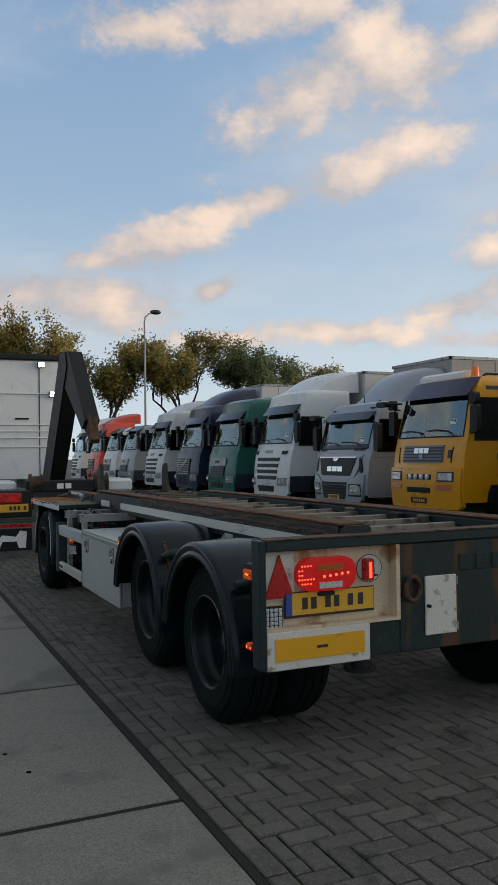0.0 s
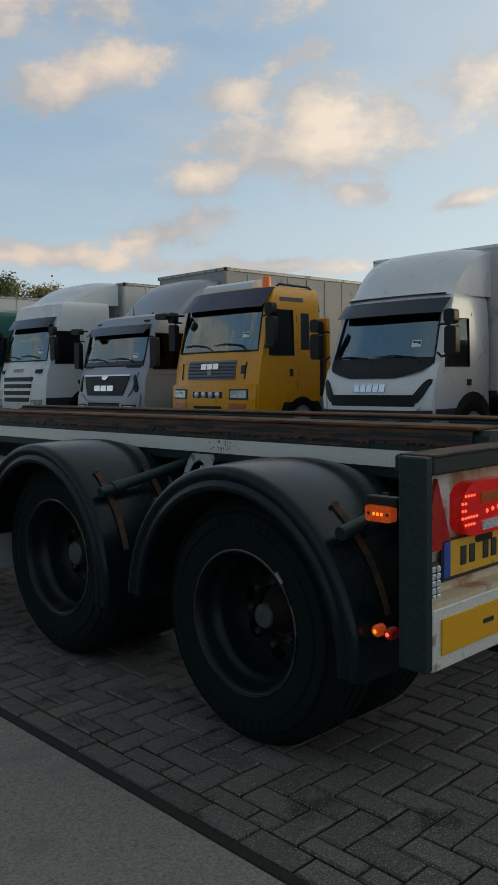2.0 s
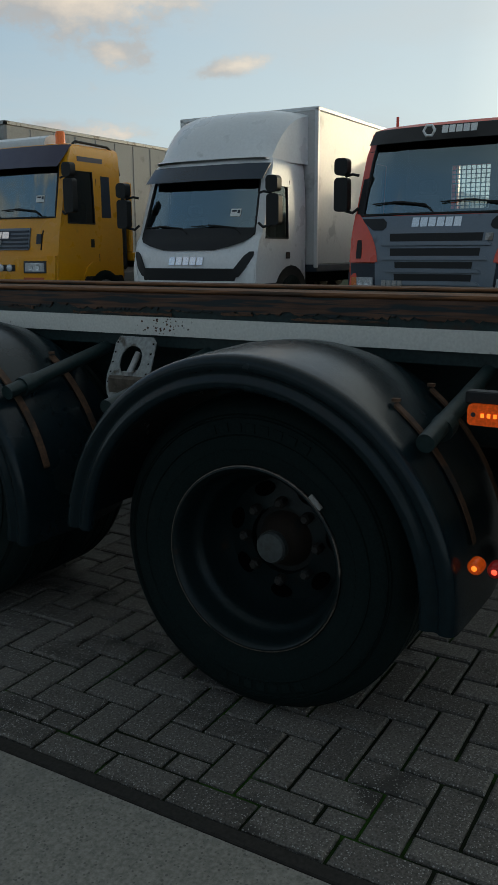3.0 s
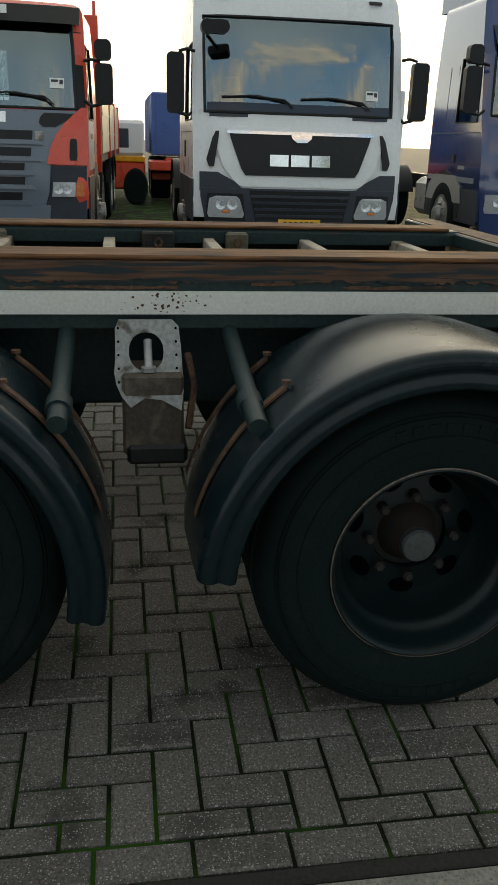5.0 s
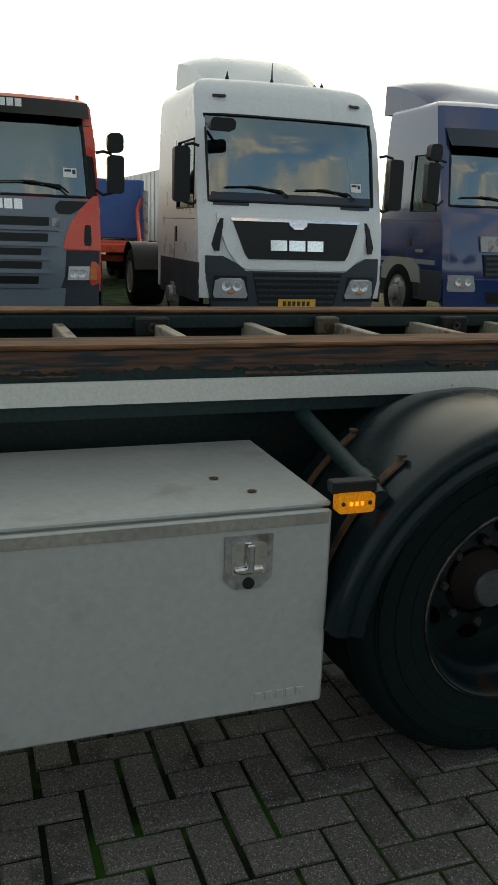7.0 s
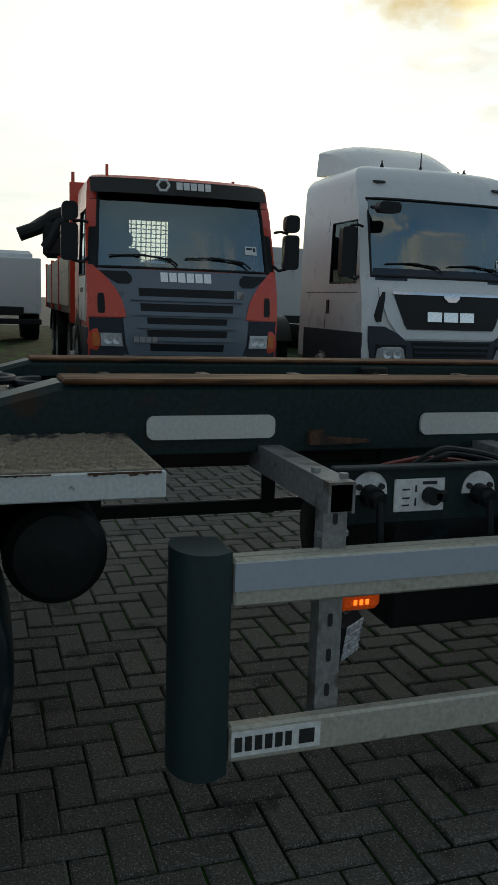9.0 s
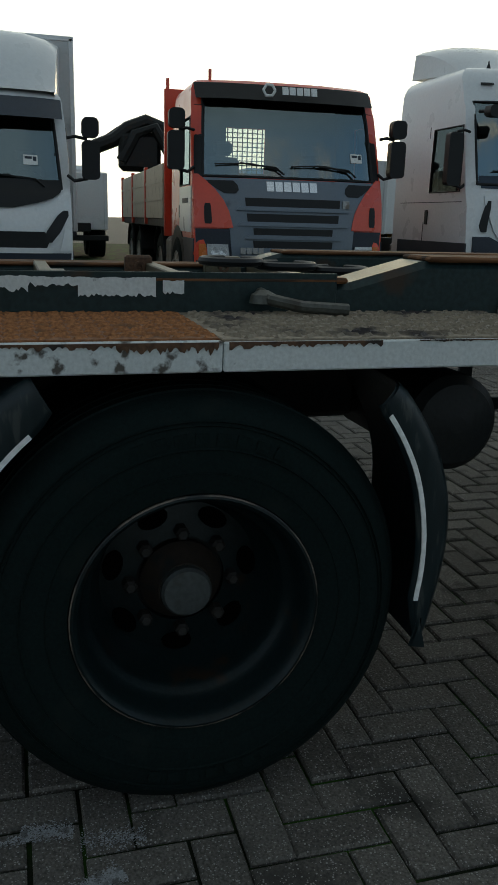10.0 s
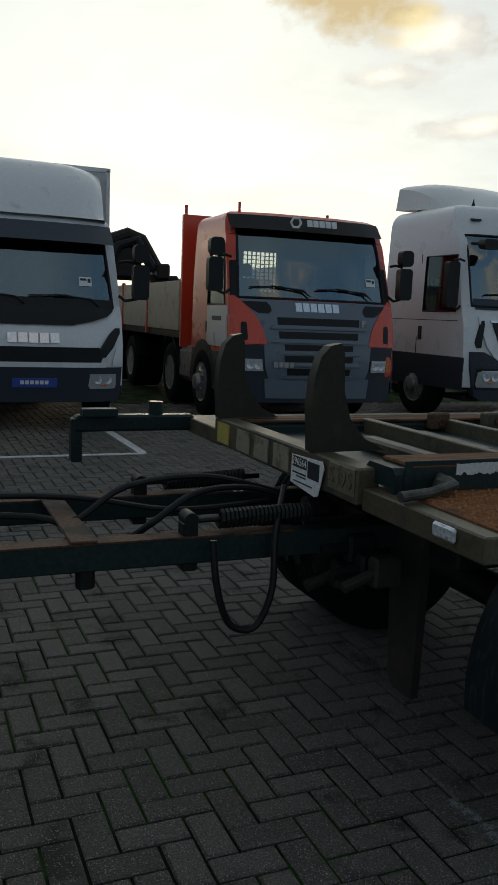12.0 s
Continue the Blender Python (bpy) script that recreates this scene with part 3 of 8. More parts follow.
def tp(name, m, material, parent=None, label="", angle=32):
    return part(name, m.moved(TI), material, parent or trailer, label, angle)


def te(name, m, material, parent=None, label=""):
    return each(name, m.moved(TI), material, parent or trailer, label)


def mirror(x):
    return 2 * XC - x


def ragged(x, y0, y1, low, top, deep=0.003, seed=1, rough_low=0.0, rough_top=0.0, step=0.006):
    """A flake of paint or rust on an upright face: a thin plate whose edges wander."""
    rg = random.Random(seed)
    n = max(4, int((y1 - y0) / step))
    lows, tops, a, b = [], [], 0.0, 0.0
    for i in range(n + 1):
        a, b = 0.72 * a + rg.uniform(-0.5, 0.5), 0.72 * b + rg.uniform(-0.5, 0.5)
        y_ = y0 + (y1 - y0) * i / n
        lo, hi = low + rough_low * abs(a), top - rough_top * abs(b)
        lows.append((x, y_, min(lo, hi - 0.001)))
        tops.append((x, y_, hi))
    return Mesh().slab([lows, tops], (deep, 0, 0))


# main rails
for side in (0, 1):
    def X(x):
        return x if side == 0 else mirror(x)
    low = 0.035 * side                # the far rail lies a little lower
    prof = [(X(2.875), 0.945), (X(2.875), 1.112), (X(2.892), 1.13), (X(3.02), 1.13), (X(3.035), 1.115), (X(3.035), 1.07), (X(2.90), 1.07), (X(2.90), 0.965), (X(3.02), 0.965), (X(3.02), 0.945)]
    prof = [(x, z - low if z > 1.0 else z) for x, z in prof]
    rail = tp("rail", Mesh().prism(prof, "y", 4.70, 10.06), GREEN, None, "dark green side rail with rust-worn top", 20)
    low_prof = [(x, z if z < 1.0 else z - 0.055) for x, z in prof]
    mm = Mesh().prism(low_prof, "y", 10.26, 11.60)
    mm.grid([[(x, 10.06, z) for x, z in prof + prof[:1]], [(x, 10.26, z) for x, z in low_prof + low_prof[:1]]])
    tp("front_rail", mm, GREEN, rail, "lowered front rail", 20)
    tp("wear_strip", Mesh().box(X(2.95) - 0.083, X(2.95) + 0.083, 4.74, 10.05, 1.128 - low, 1.142 - low, 0.005), RAILTOP, rail, "rust-streaked running strip")
    tp("wear_strip", Mesh().box(X(2.95) - 0.083, X(2.95) + 0.083, 10.27, 11.55, 1.073 - low, 1.087 - low, 0.005), RAILTOP, rail, "rust-streaked running strip")
    tp("rub_plate", ragged(X(2.869) if side == 0 else X(2.875), 4.76, 8.35, 1.066 - low, 1.127 - low, 0.006, 21 + side, 0.018, 0.0, 0.009), SCRAPED, rail, "rust-scraped flange")
    for k, (y0, y1, z0) in enumerate(((5.20, 5.52, 1.052), (5.66, 5.78, 1.060), (5.98, 6.42, 1.050), (6.62, 6.75, 1.058), (7.05, 7.40, 1.054), (7.86, 8.02, 1.058))):
        tp("scrape", ragged(X(2.868) if side == 0 else X(2.876), y0, y1, z0 - low, z0 + 0.012 - low, 0.005, 31 + k, 0.006, 0.008, 0.012), RUST, rail, "long rusty scrape")
    if side == 0:
        for y0, y1 in ((4.66, 9.046), (9.49, 9.84)):
            tp("marking_tape", Mesh().prism(round_rect(y0, y1, 0.985, 1.047, 0.02), "x", 2.862, 2.872), WHITESTRIP, rail, "white conspicuity tape")
    if side == 0:
        rgf = random.Random(4)
        flakes = Mesh()
        for k in range(46):
            yc, zc = rgf.gauss(6.02, 0.045), rgf.uniform(0.990, 1.042)
            r0 = rgf.uniform(0.0015, 0.0045)
            flakes.prism([(yc + r0 * rgf.uniform(0.6, 1.4) * math.cos(a), zc + r0 * rgf.uniform(0.5, 1.2) * math.sin(a)) for a in (0.2, 1.5, 2.7, 3.9, 5.1)], "x", 2.8612, 2.864)
        tagged(tp("paint_chip", flakes, RUST, rail, "cluster of chips in the white tape"), kind="stuff")
# cross members
y = 4.95
while y < 11.3:
    tp("cross_member", Mesh().box(3.0, mirror(3.0), y, y + 0.045, 0.98, 1.055, 0.004), OLIVE if y > 9.7 else mat("dusty_slat_paint", (0.26, 0.22, 0.165), 0.7, 0, 0.4, (0.10, 0.075, 0.05), 9.0, 0.2, 80, 0.2), None, "dusty beige cross slat")
    y += 0.40
# lashing blocks and plates along the inner side of the far rail
for yb, wide, mt in ((5.98, 0.13, BLACKSTEEL), (5.66, 0.09, OLIVE), (7.40, 0.14, BLACKSTEEL), (6.62, 0.10, OLIVE), (8.60, 0.12, BLACKSTEEL), (10.62, 0.10, RUST), (10.30, 0.14, OLIVE)):
    blk = tp("lashing_block", Mesh().box(4.03, 4.083, yb - wide / 2, yb + wide / 2, 1.005, 1.083, 0.008), mt, None, "dark lashing block welded inside the rail")
    tp("eye", Mesh().lathe([(0.020, 0.0), (0.020, -0.008), (0.010, -0.008), (0.010, 0.0)], (4.03, yb, 1.042), "x", 12, closed=True), RUST, blk, "rusty eye")
# central frame below
for xx in (3.10, mirror(3.10) - 0.12):
    tp("chassis_beam", Mesh().box(xx, xx + 0.12, 4.75, 9.05, 0.66, 0.985, 0.01), GREEN)
    tp("chassis_beam", Mesh().box(xx, xx + 0.12, 9.05, 11.4, 0.86, 0.985, 0.01), mat("muddy_dark_plate", (0.020, 0.018, 0.013), 0.7, 0, 0.4, (0.032, 0.026, 0.017), 6.0))

# rear end
rear = tp("rear_frame", Mesh().box(2.335, 2.372, 4.585, 4.68, 0.468, 1.09, 0.005).box(mirror(2.372), mirror(2.335), 4.585, 4.68, 0.468, 1.09, 0.005).box(2.372, mirror(2.372), 4.585, 4.72, 1.035, 1.09, 0.006), GREEN, None, "dark green rear frame with rust-rubbed edges")
tp("rear_beam", Mesh().box(3.14, mirror(3.14), 4.60, 4.70, 0.47, 1.034, 0.006).box(2.952, 3.139, 4.602, 4.70, 0.475, 0.644, 0.004).box(mirror(3.139), mirror(2.952), 4.602, 4.70, 0.475, 0.644, 0.004), mat("rust_stained_green_paint", (0.013, 0.025, 0.025), 0.5, 0, 0.42, (0.075, 0.040, 0.020), 4.0, 0.3, 70, 0.2, spec=0.3, stretch=(1.6, 1.0, 0.35)), rear, "rust-stained green rear beam")
tp("top_edge", Mesh().box(2.372, mirror(2.372), 4.583, 4.70, 1.088, 1.094), RUST, rear, "rust-rubbed top edge")
for s in (0, 1):
    def X(x):
        return x if s == 0 else mirror(x)

    def bx(x0, x1, *r):
        a, b = sorted((X(x0), X(x1)))
        return Mesh().box(a, b, *r)
    panel = tp("lamp_panel", bx(2.373, 3.138, 4.655, 4.68, 0.66, 1.034).box(*sorted((X(3.115), X(3.138))), 4.59, 4.655, 0.66, 1.034).box(*sorted((X(2.373), X(3.138))), 4.59, 4.655, 0.645, 0.662), CREAM, rear, "dirty cream lamp panel")
    board = tp("board", bx(2.373, 2.95, 4.587, 4.61, 0.46, 0.645, 0.004), WHITEBOARD, rear, "chipped white board with yellow reflector")
    tp("reflector", bx(2.415, 2.912, 4.581, 4.588, 0.505, 0.612), YELLOWREFL, board, "amber-yellow reflective panel")
    tp("maker_mark", bx(2.64, 2.70, 4.579, 4.582, 0.552, 0.566), INK, board)
    lamp = tp("tail_lamp", Mesh().prism(round_rect(*sorted((X(2.555), X(2.885))), 0.825, 0.99, 0.075), "y", 4.605, 4.655), REDLIT, panel, "lit red oval tail lamp")
    m = Mesh()
    for i in range(6):
        for j in range(5):
            if (i - 2.5) ** 2 + (j - 2) ** 2 < 8.5 and not (1 < i and 1 < j < 4):
                m.lathe([(0.006, 0), (0.0005, -0.006)], (X(2.60) + (i - 2.5) * 0.016, 4.606, 0.908 + (j - 2) * 0.022), "y", 8)
    for i in range(5):
        m.lathe([(0.009, 0), (0.0005, -0.007)], (X(2.70) + i * (0.034 if s == 0 else -0.034), 4.606, 0.895 + i * 0.003), "y", 10)
    te("diode", m, REDLED, lamp, "glowing red diode")
    tp("reverse_lens", bx(2.67, 2.80, 4.600, 4.606, 0.838, 0.868), CLEARLENS, lamp, "clear reversing lens")
    tp("indicator_lens", bx(2.66, 2.81, 4.601, 4.606, 0.925, 0.955), mat("dull_amber_lens", (0.42, 0.10, 0.02), 0.25), lamp, "unlit amber lens")
    tri = [(X(2.385), 0.800), (X(2.545), 0.800), (X(2.465), 1.015)]
    base = tp("triangle_plate", bx(2.376, 2.55, 4.645, 4.655, 0.79, 1.03), WHITEBOARD, panel, "white backing plate")
    tp("triangle_reflector", Mesh().prism(tri, "y", 4.632, 4.645), REDREFL, base, "red triangular reflector")
    tp("marker_lamp", bx(2.942, 2.99, 4.60, 4.655, 0.855, 0.968, 0.008), REDREFL, panel, "red side marker lamp")
    tp("marker_led", Mesh().box(X(2.966) - 0.007, X(2.966) + 0.007, 4.596, 4.601, 0.87, 0.95), REDLED, panel, "glowing red diode")
    tp("lamp_socket", Mesh().prism(round_rect(X(2.72) - 0.05, X(2.72) + 0.05, 0.795, 0.82, 0.012), "y", 4.625, 4.655), BLACK, panel)
    square = tp("led_lamp", bx(2.376, 2.482, 4.63, 4.655, 0.645, 0.765, 0.008), BLACK, panel, "square clear reversing lamp")
    m = Mesh()
    for i in range(4):
        for j in range(5):
            m.box(X(2.429) - 0.047 + i * 0.0235 + 0.002, X(2.429) - 0.047 + i * 0.0235 + 0.0215, 4.624, 4.631, 0.652 + j * 0.0213, 0.671 + j * 0.0213, 0.003)
    te("lens_cell", m, CLEARLENS, square, "clear lens cells")
    if s == 0:
        rim = [(2.99 + 0.078 * math.cos(a * math.pi / 12), 0.912 + 0.073 * math.sin(a * math.pi / 12)) for a in range(24)]
        inner = [(2.99 + (x - 2.99) * 0.94, 0.912 + (z - 0.912) * 0.94) for x, z in rim]
        sign = tp("oval_sign", Mesh().prism(rim, "y", 4.652, 4.6545), INK, panel, "white oval country sign")
        tp("oval_face", Mesh().prism(inner, "y", 4.6505, 4.653), WHITEBOARD, sign)
        tp("letter", Mesh().box(3.012, 3.02, 4.648, 4.651, 0.87, 0.955).box(3.012, 3.042, 4.648, 4.651, 0.87, 0.879), INK, sign)
        plate = tp("number_plate", Mesh().box(2.49, 3.005, 4.632, 4.642, 0.698, 0.825, 0.003), INK, panel, "yellow number plate with worn characters as bars")
        tp("plate_face", Mesh().box(2.53, 2.998, 4.628, 4.633, 0.712, 0.820), PLATEYEL, plate, "yellow face")
        tp("plate_band", Mesh().box(2.496, 2.53, 4.628, 4.633, 0.712, 0.820), PLATEBLUE, plate, "blue band")
        m = Mesh()
        for k, xx in enumerate((2.585, 2.635, 2.715, 2.765, 2.845, 2.905)):
            m.box(xx, xx + 0.030, 4.625, 4.629, 0.738, 0.796)
        te("bar", m, INK, plate, "dark bars")
# tow hook ring, hatch, raised lettering as bars
m = Mesh()
ring = [(3.21 + 0.045 * math.cos(a), 4.58, 0.80 + 0.062 * math.sin(a)) for a in np.linspace(0.3, 2 * math.pi + 0.3, 17)]
tp("ring", m.tube(ring, 0.013, 8), RUST, rear, "rusty lashing ring")
hatch = tp("hatch", Mesh().box(3.295, 3.495, 4.588, 4.602, 0.545, 0.855, 0.004), WHITEBOARD, rear, "off-white cover plate")
tp("hinge", Mesh().cyl((3.497, 4.592, 0.80), (3.497, 4.592, 0.84), 0.008).cyl((3.497, 4.592, 0.56), (3.497, 4.592, 0.60), 0.008), STEEL, hatch)
tp("knob", Mesh().cyl((3.31, 4.59, 0.70), (3.31, 4.57, 0.70), 0.009), BLACKSTEEL, hatch)
m = Mesh()
for k in range(4):
    m.box(3.52 + 0.11 * k, 3.60 + 0.11 * k, 4.592, 4.602, 0.87, 0.96, 0.006)
te("raised_mark", m, GREEN, rear, "raised maker's mark as bars")
tp("coupling_plate", Mesh().cyl((2.93, 4.66, 0.40), (2.93, 4.66, 0.46), 0.05, 14).cyl((2.93, 4.66, 0.395), (2.93, 4.66, 0.415), 0.085, 18), BLACKSTEEL, rear)


# wheels
def wheel(y, high, face, rim_r, cap_r, near=True):
    """A twin wheel on an axle that high: two tyres, a deep dished rim with hand holes, nuts and a sunken hub with a round cap."""
    s = 1 if near else -1
    x0 = face if near else mirror(face)
    k_rim = rim_r / 0.296
    R, r = high, 0.285 * k_rim
    w = tp("wheel", Mesh().lathe([(0.10, 0.10 * s), (0.10, 0.5 * s)], (x0 + 0.10 * s, y, high), "x", 20), BLACKSTEEL, None, "twin wheel with a dark dished rim")
    for k in (0, 1):
        xo = x0 + s * 0.305 * k
        prof = [(r, 0.02), (r + 0.012, 0.0), (R - 0.135, -0.010), (R - 0.075, -0.007), (R - 0.038, 0.006), (R - 0.016, 0.026), (R - 0.004, 0.055)]
        for g in (0.075, 0.125, 0.175):
            prof += [(R, g - 0.018), (R, g + 0.012), (R - 0.011, g + 0.014), (R - 0.011, g + 0.022), (R, g + 0.024)]
        prof += [(R - 0.004, 0.215), (R - 0.02, 0.245), (R - 0.077, 0.272), (r + 0.012, 0.275), (r, 0.26)]
        tyre = tp("tyre", Mesh().lathe([(a, h * s) for a, h in prof], (xo, y, high), "x", 72, closed=True), RUBBER, w, "black worn tyre", 28)
        if k == 0:
            rib = Mesh()
            for rr, h in ((r + 0.055, -0.006), (R - 0.105, -0.0095), (R - 0.060, -0.003), (R - 0.052, -0.001)):
                rib.lathe([(rr - 0.003, (h + 0.003) * s), (rr, (h - 0.003) * s), (rr + 0.003, (h + 0.003) * s), (rr, (h + 0.006) * s)], (xo, y, high), "x", 72, closed=True)
            tp("sidewall_rib", rib, RUBBER, tyre)
            mb = Mesh()
            for i in list(range(8)) + list(range(30, 37)):
                a0 = math.radians(64 + i * 6.4)
                c, sn = math.cos(a0), math.sin(a0)
                quad = [(rr, dd) for rr, dd in ((R - 0.098, -0.014), (R - 0.098, 0.012), (R - 0.074, 0.012), (R - 0.074, -0.014))]
                mb.add([(xo - 0.0105 * s, y - s * (rr * c - dd * sn), high + rr * sn + dd * c) for rr, dd in quad] + [(xo - 0.004 * s, y - s * (rr * c - dd * sn), high + rr * sn + dd * c) for rr, dd in quad], [(0, 1, 2, 3), (0, 4, 5, 1), (1, 5, 6, 2), (2, 6, 7, 3), (3, 7, 4, 0)])
            te("raised_mark", mb, RUBBER, tyre, "raised sidewall mark as a bar")
    rp = [(0.296, 0.004), (0.296, -0.004), (0.288, -0.006), (0.280, 0.0), (0.272, 0.022), (0.266, 0.055), (0.256, 0.075), (0.246, 0.082), (0.240, 0.098), (0.236, 0.130), (0.226, 0.168), (0.205, 0.195), (0.150, 0.185), (0.115, 0.180), (0.115, 0.24), (0.296, 0.24)]
    rim = tp("rim", Mesh().lathe([(a * k_rim, h * s) for a, h in rp], (x0, y, high), "x", 72, closed=True), RIM, w, "dark painted dished rim with rust spots", 40)
    tp("rim_lip", Mesh().lathe([(0.2965 * k_rim, 0.0 * s), (0.2965 * k_rim, -0.005 * s), (0.2935 * k_rim, -0.0065 * s), (0.2925 * k_rim, -0.003 * s)], (x0, y, high), "x", 72, closed=True), mat("worn_rim_lip", (0.12, 0.095, 0.075), 0.5, 0.2, 0.5, (0.012, 0.014, 0.014), 9.0, 0.3, 80, 0.2), rim, "worn rim lip")
    mh, mn = Mesh(), Mesh()
    for i in range(7):
        a = 2 * math.pi * (i + 0.30) / 7
        oval = []
        for q in range(14):
            u, v = 0.034 * math.cos(2 * math.pi * q / 14), 0.021 * math.sin(2 * math.pi * q / 14)
            oval.append((y + (0.178 * k_rim + v) * math.cos(a) - u * math.sin(a), high + (0.178 * k_rim + v) * math.sin(a) + u * math.cos(a)))
        # solid near-black ovals: the shade of the hand holes put into colour
        mh.prism(oval, "x", x0 + 0.183 * s, x0 + 0.200 * s)
    for i in range(8):
        a = 2 * math.pi * i / 8
        mn.lathe([(0.016, 0.19 * s), (0.016, 0.155 * s), (0.010, 0.148 * s)], (x0, y + 0.132 * k_rim * math.cos(a), high + 0.132 * k_rim * math.sin(a)), "x", 6)
    te("hand_hole", mh, HOLE, rim, "near-black oval for the shade in a hand hole")
    te("wheel_nut", mn, mat("rust_dark_nut", (0.014, 0.012, 0.010), 0.7, 0, 0.4, (0.012, 0.014, 0.014), 20.0), rim, "rusty wheel nut")
    kc = cap_r / 0.05
    hub = tp("hub", Mesh().lathe([(0.088, 0.21 * s), (0.082 * kc, 0.175 * s), (0.074 * kc, 0.162 * s), (0.066 * kc, 0.150 * s), (0.06 * kc, 0.142 * s), (0.053 * kc, 0.126 * s)], (x0, y, high), "x", 28), mat("rust_brown_hub", (0.022, 0.016, 0.012), 0.7, 0, 0.4, (0.010, 0.013, 0.013), 14.0, spec=0.25), w, "rust-brown hub")
    tp("hub_cap", Mesh().lathe([(0.05 * kc, 0.13 * s), (0.05 * kc, 0.108 * s), (0.045 * kc, 0.101 * s), (0.02 * kc, 0.099 * s)], (x0, y, high), "x", 28), mat("grey_hub_cap", (0.062, 0.070, 0.070), 0.45, 0.3, 0.4, (0.05, 0.05, 0.048), 25.0, 0.2, 90, 0.2), hub, "grey metal hub cap")
    return w


for yy, high, face, rim_r, cap_r in ((5.378, 0.452, 2.370, 0.263, 0.046), (6.748, 0.478, 2.437, 0.281, 0.057), (10.745, 0.452, 2.407, 0.254, 0.055)):
    near_wheel = wheel(yy, high, face, rim_r, cap_r)
    if yy < 6:
        c45 = math.sqrt(0.5)
        quad = [(yy - (rr * c45 + dd * c45), high + rr * c45 - dd * c45) for rr, dd in ((0.268, -0.022), (0.268, 0.022), (0.282, 0.022), (0.282, -0.022))]
        tp("sticker", Mesh().prism(quad, "x", face - 0.0125, face - 0.009), STEEL, near_wheel, "small silver sticker")
    wheel(yy, high, face, rim_r, cap_r, False)
    tp("axle", Mesh().cyl((2.75, yy, high), (mirror(2.75), yy, high), 0.07, 14), BLACKSTEEL)


# mudguards of the two rear axles: the lip as (inwards from the flank, outwards from its inner edge)
LIP = [(0.030, 0.0), (0.016, -0.001), (0.006, 0.003), (0.002, 0.010), (0.004, 0.018), (0.010, 0.025), (0.012, 0.033), (0.008, 0.041), (0.002, 0.047), (0.001, 0.054), (0.004, 0.061), (0.010, 0.067), (0.019, 0.071), (0.032, 0.073), (0.07, 0.074), (0.12, 0.076), (0.30, 0.080)]


def mudguard(y, high, R, a0, a1, near=True, out=0.0):
    X0, X1 = (XN - out, 2.862) if near else (mirror(2.862), mirror(XN - out))
    m = Mesh()
    lip = 0.088
    rows = []
    for i in range(41):
        a = radians(a0 + (a1 - a0) * i / 40)
        d = Vector((-math.cos(a), math.sin(a)))
        yy, zz = y + R * d.x, high + R * d.y
        iy, iz = yy - d.x * lip, zz - d.y * lip
        xo, xi = (X0, X1) if near else (X1, X0)
        sg = 1 if near else -1
        rows.append([(xo + dx * sg, iy + d.x * dr * 1.18, iz + d.y * dr * 1.18) for dx, dr in LIP] + [(0.5 * (xo + 0.3 * sg) + 0.5 * xi, yy - d.x * 0.004, zz - d.y * 0.004), (xi, yy - d.x * 0.034, zz - d.y * 0.034)])
    m.grid(rows)
    m.grid([[(p[0], p[1] * 0.992 + y * 0.008, p[2] * 0.992 + high * 0.008) for p in r][::-1] for r in rows])
    for r in (rows[0], rows[-1]):      # the closed, rounded ends
        m.grid([r, [(p[0], p[1] * 0.992 + y * 0.008, p[2] * 0.992 + high * 0.008) for p in r]])
    g = tp("mudguard", m, GUARD, None, "dark blue-grey plastic mudguard with a rolled lip", 85)
    return g


def strap(y, high, R, a0, a1, x, g):
    pts = []
    for i in range(9):
        a = radians(a0 + (a1 - a0) * i / 8)
        pts.append((x, y - R * math.cos(a), high + R * math.sin(a)))
    m = Mesh()
    rows = [[(x - 0.014, p[1], p[2]), (x + 0.014, p[1], p[2])] for p in pts]
    m.slab(rows, (0, 0, -0.008))
    m.lathe([(0.012, 0.008), (0.012, 0.0), (0.004, -0.001)], (x, pts[0][1], pts[0][2] + 0.004), "z", 6)
    tp("strap", m, RUST, g, "rusty mudguard strap")


for yy, high, R, e0, e1, out in ((5.384, 0.426, 0.594, -3, 175, 0.055), (6.763, 0.442, 0.586, -9, 173, 0.008)):
    g = mudguard(yy, high, R, e0, e1, True, out)
    mudguard(yy, high, R, e0, e1, False, out)
    for yp, a0, a1 in ((yy + 0.452, 128, 165), (yy - 0.485, 52, 15)):
        zz = 0.835
        stay = tp("stay", Mesh().cyl((2.9, yp, zz + 0.10), (XN + 0.055 - out, yp, zz), 0.023, 14).cyl((2.50, yp, zz + 0.019), (2.45, yp, zz + 0.010), 0.031, 14), GREEN, g, "green tubular mudguard stay")
        # black disc as the shade inside the tube's bore
        tp("stay_bore", Mesh().cyl((XN + 0.056, yp, zz), (XN + 0.053, yp, zz), 0.017, 14), INK, stay)
        for xs in (2.45, 2.72):
            strap(yy, high, R + 0.010, a0, a1, xs, g)
# bracket between the guards
br = tp("bracket", Mesh().box(2.70, 2.86, 5.975, 6.135, 0.64, 0.86, 0.008), mat("rusty_bracket", (0.048, 0.036, 0.024), 0.7, 0, 0.4, (0.10, 0.085, 0.062), 11.0, 0.3, 80, 0.3), None, "rusty spring bracket with a scuffed metal plate")
face = Mesh()
hole = round_rect(6.025, 6.115, 0.862, 0.955, 0.042, 6)
rim_pts = [(5.985, 0.985), (6.15, 0.985), (6.15, 0.90), (6.155, 0.845), (6.13, 0.79), (6.11, 0.775), (6.09, 0.80), (6.04, 0.795), (6.00, 0.79), (5.985, 0.76), (5.975, 0.80), (5.978, 0.90)]
ring_o = []
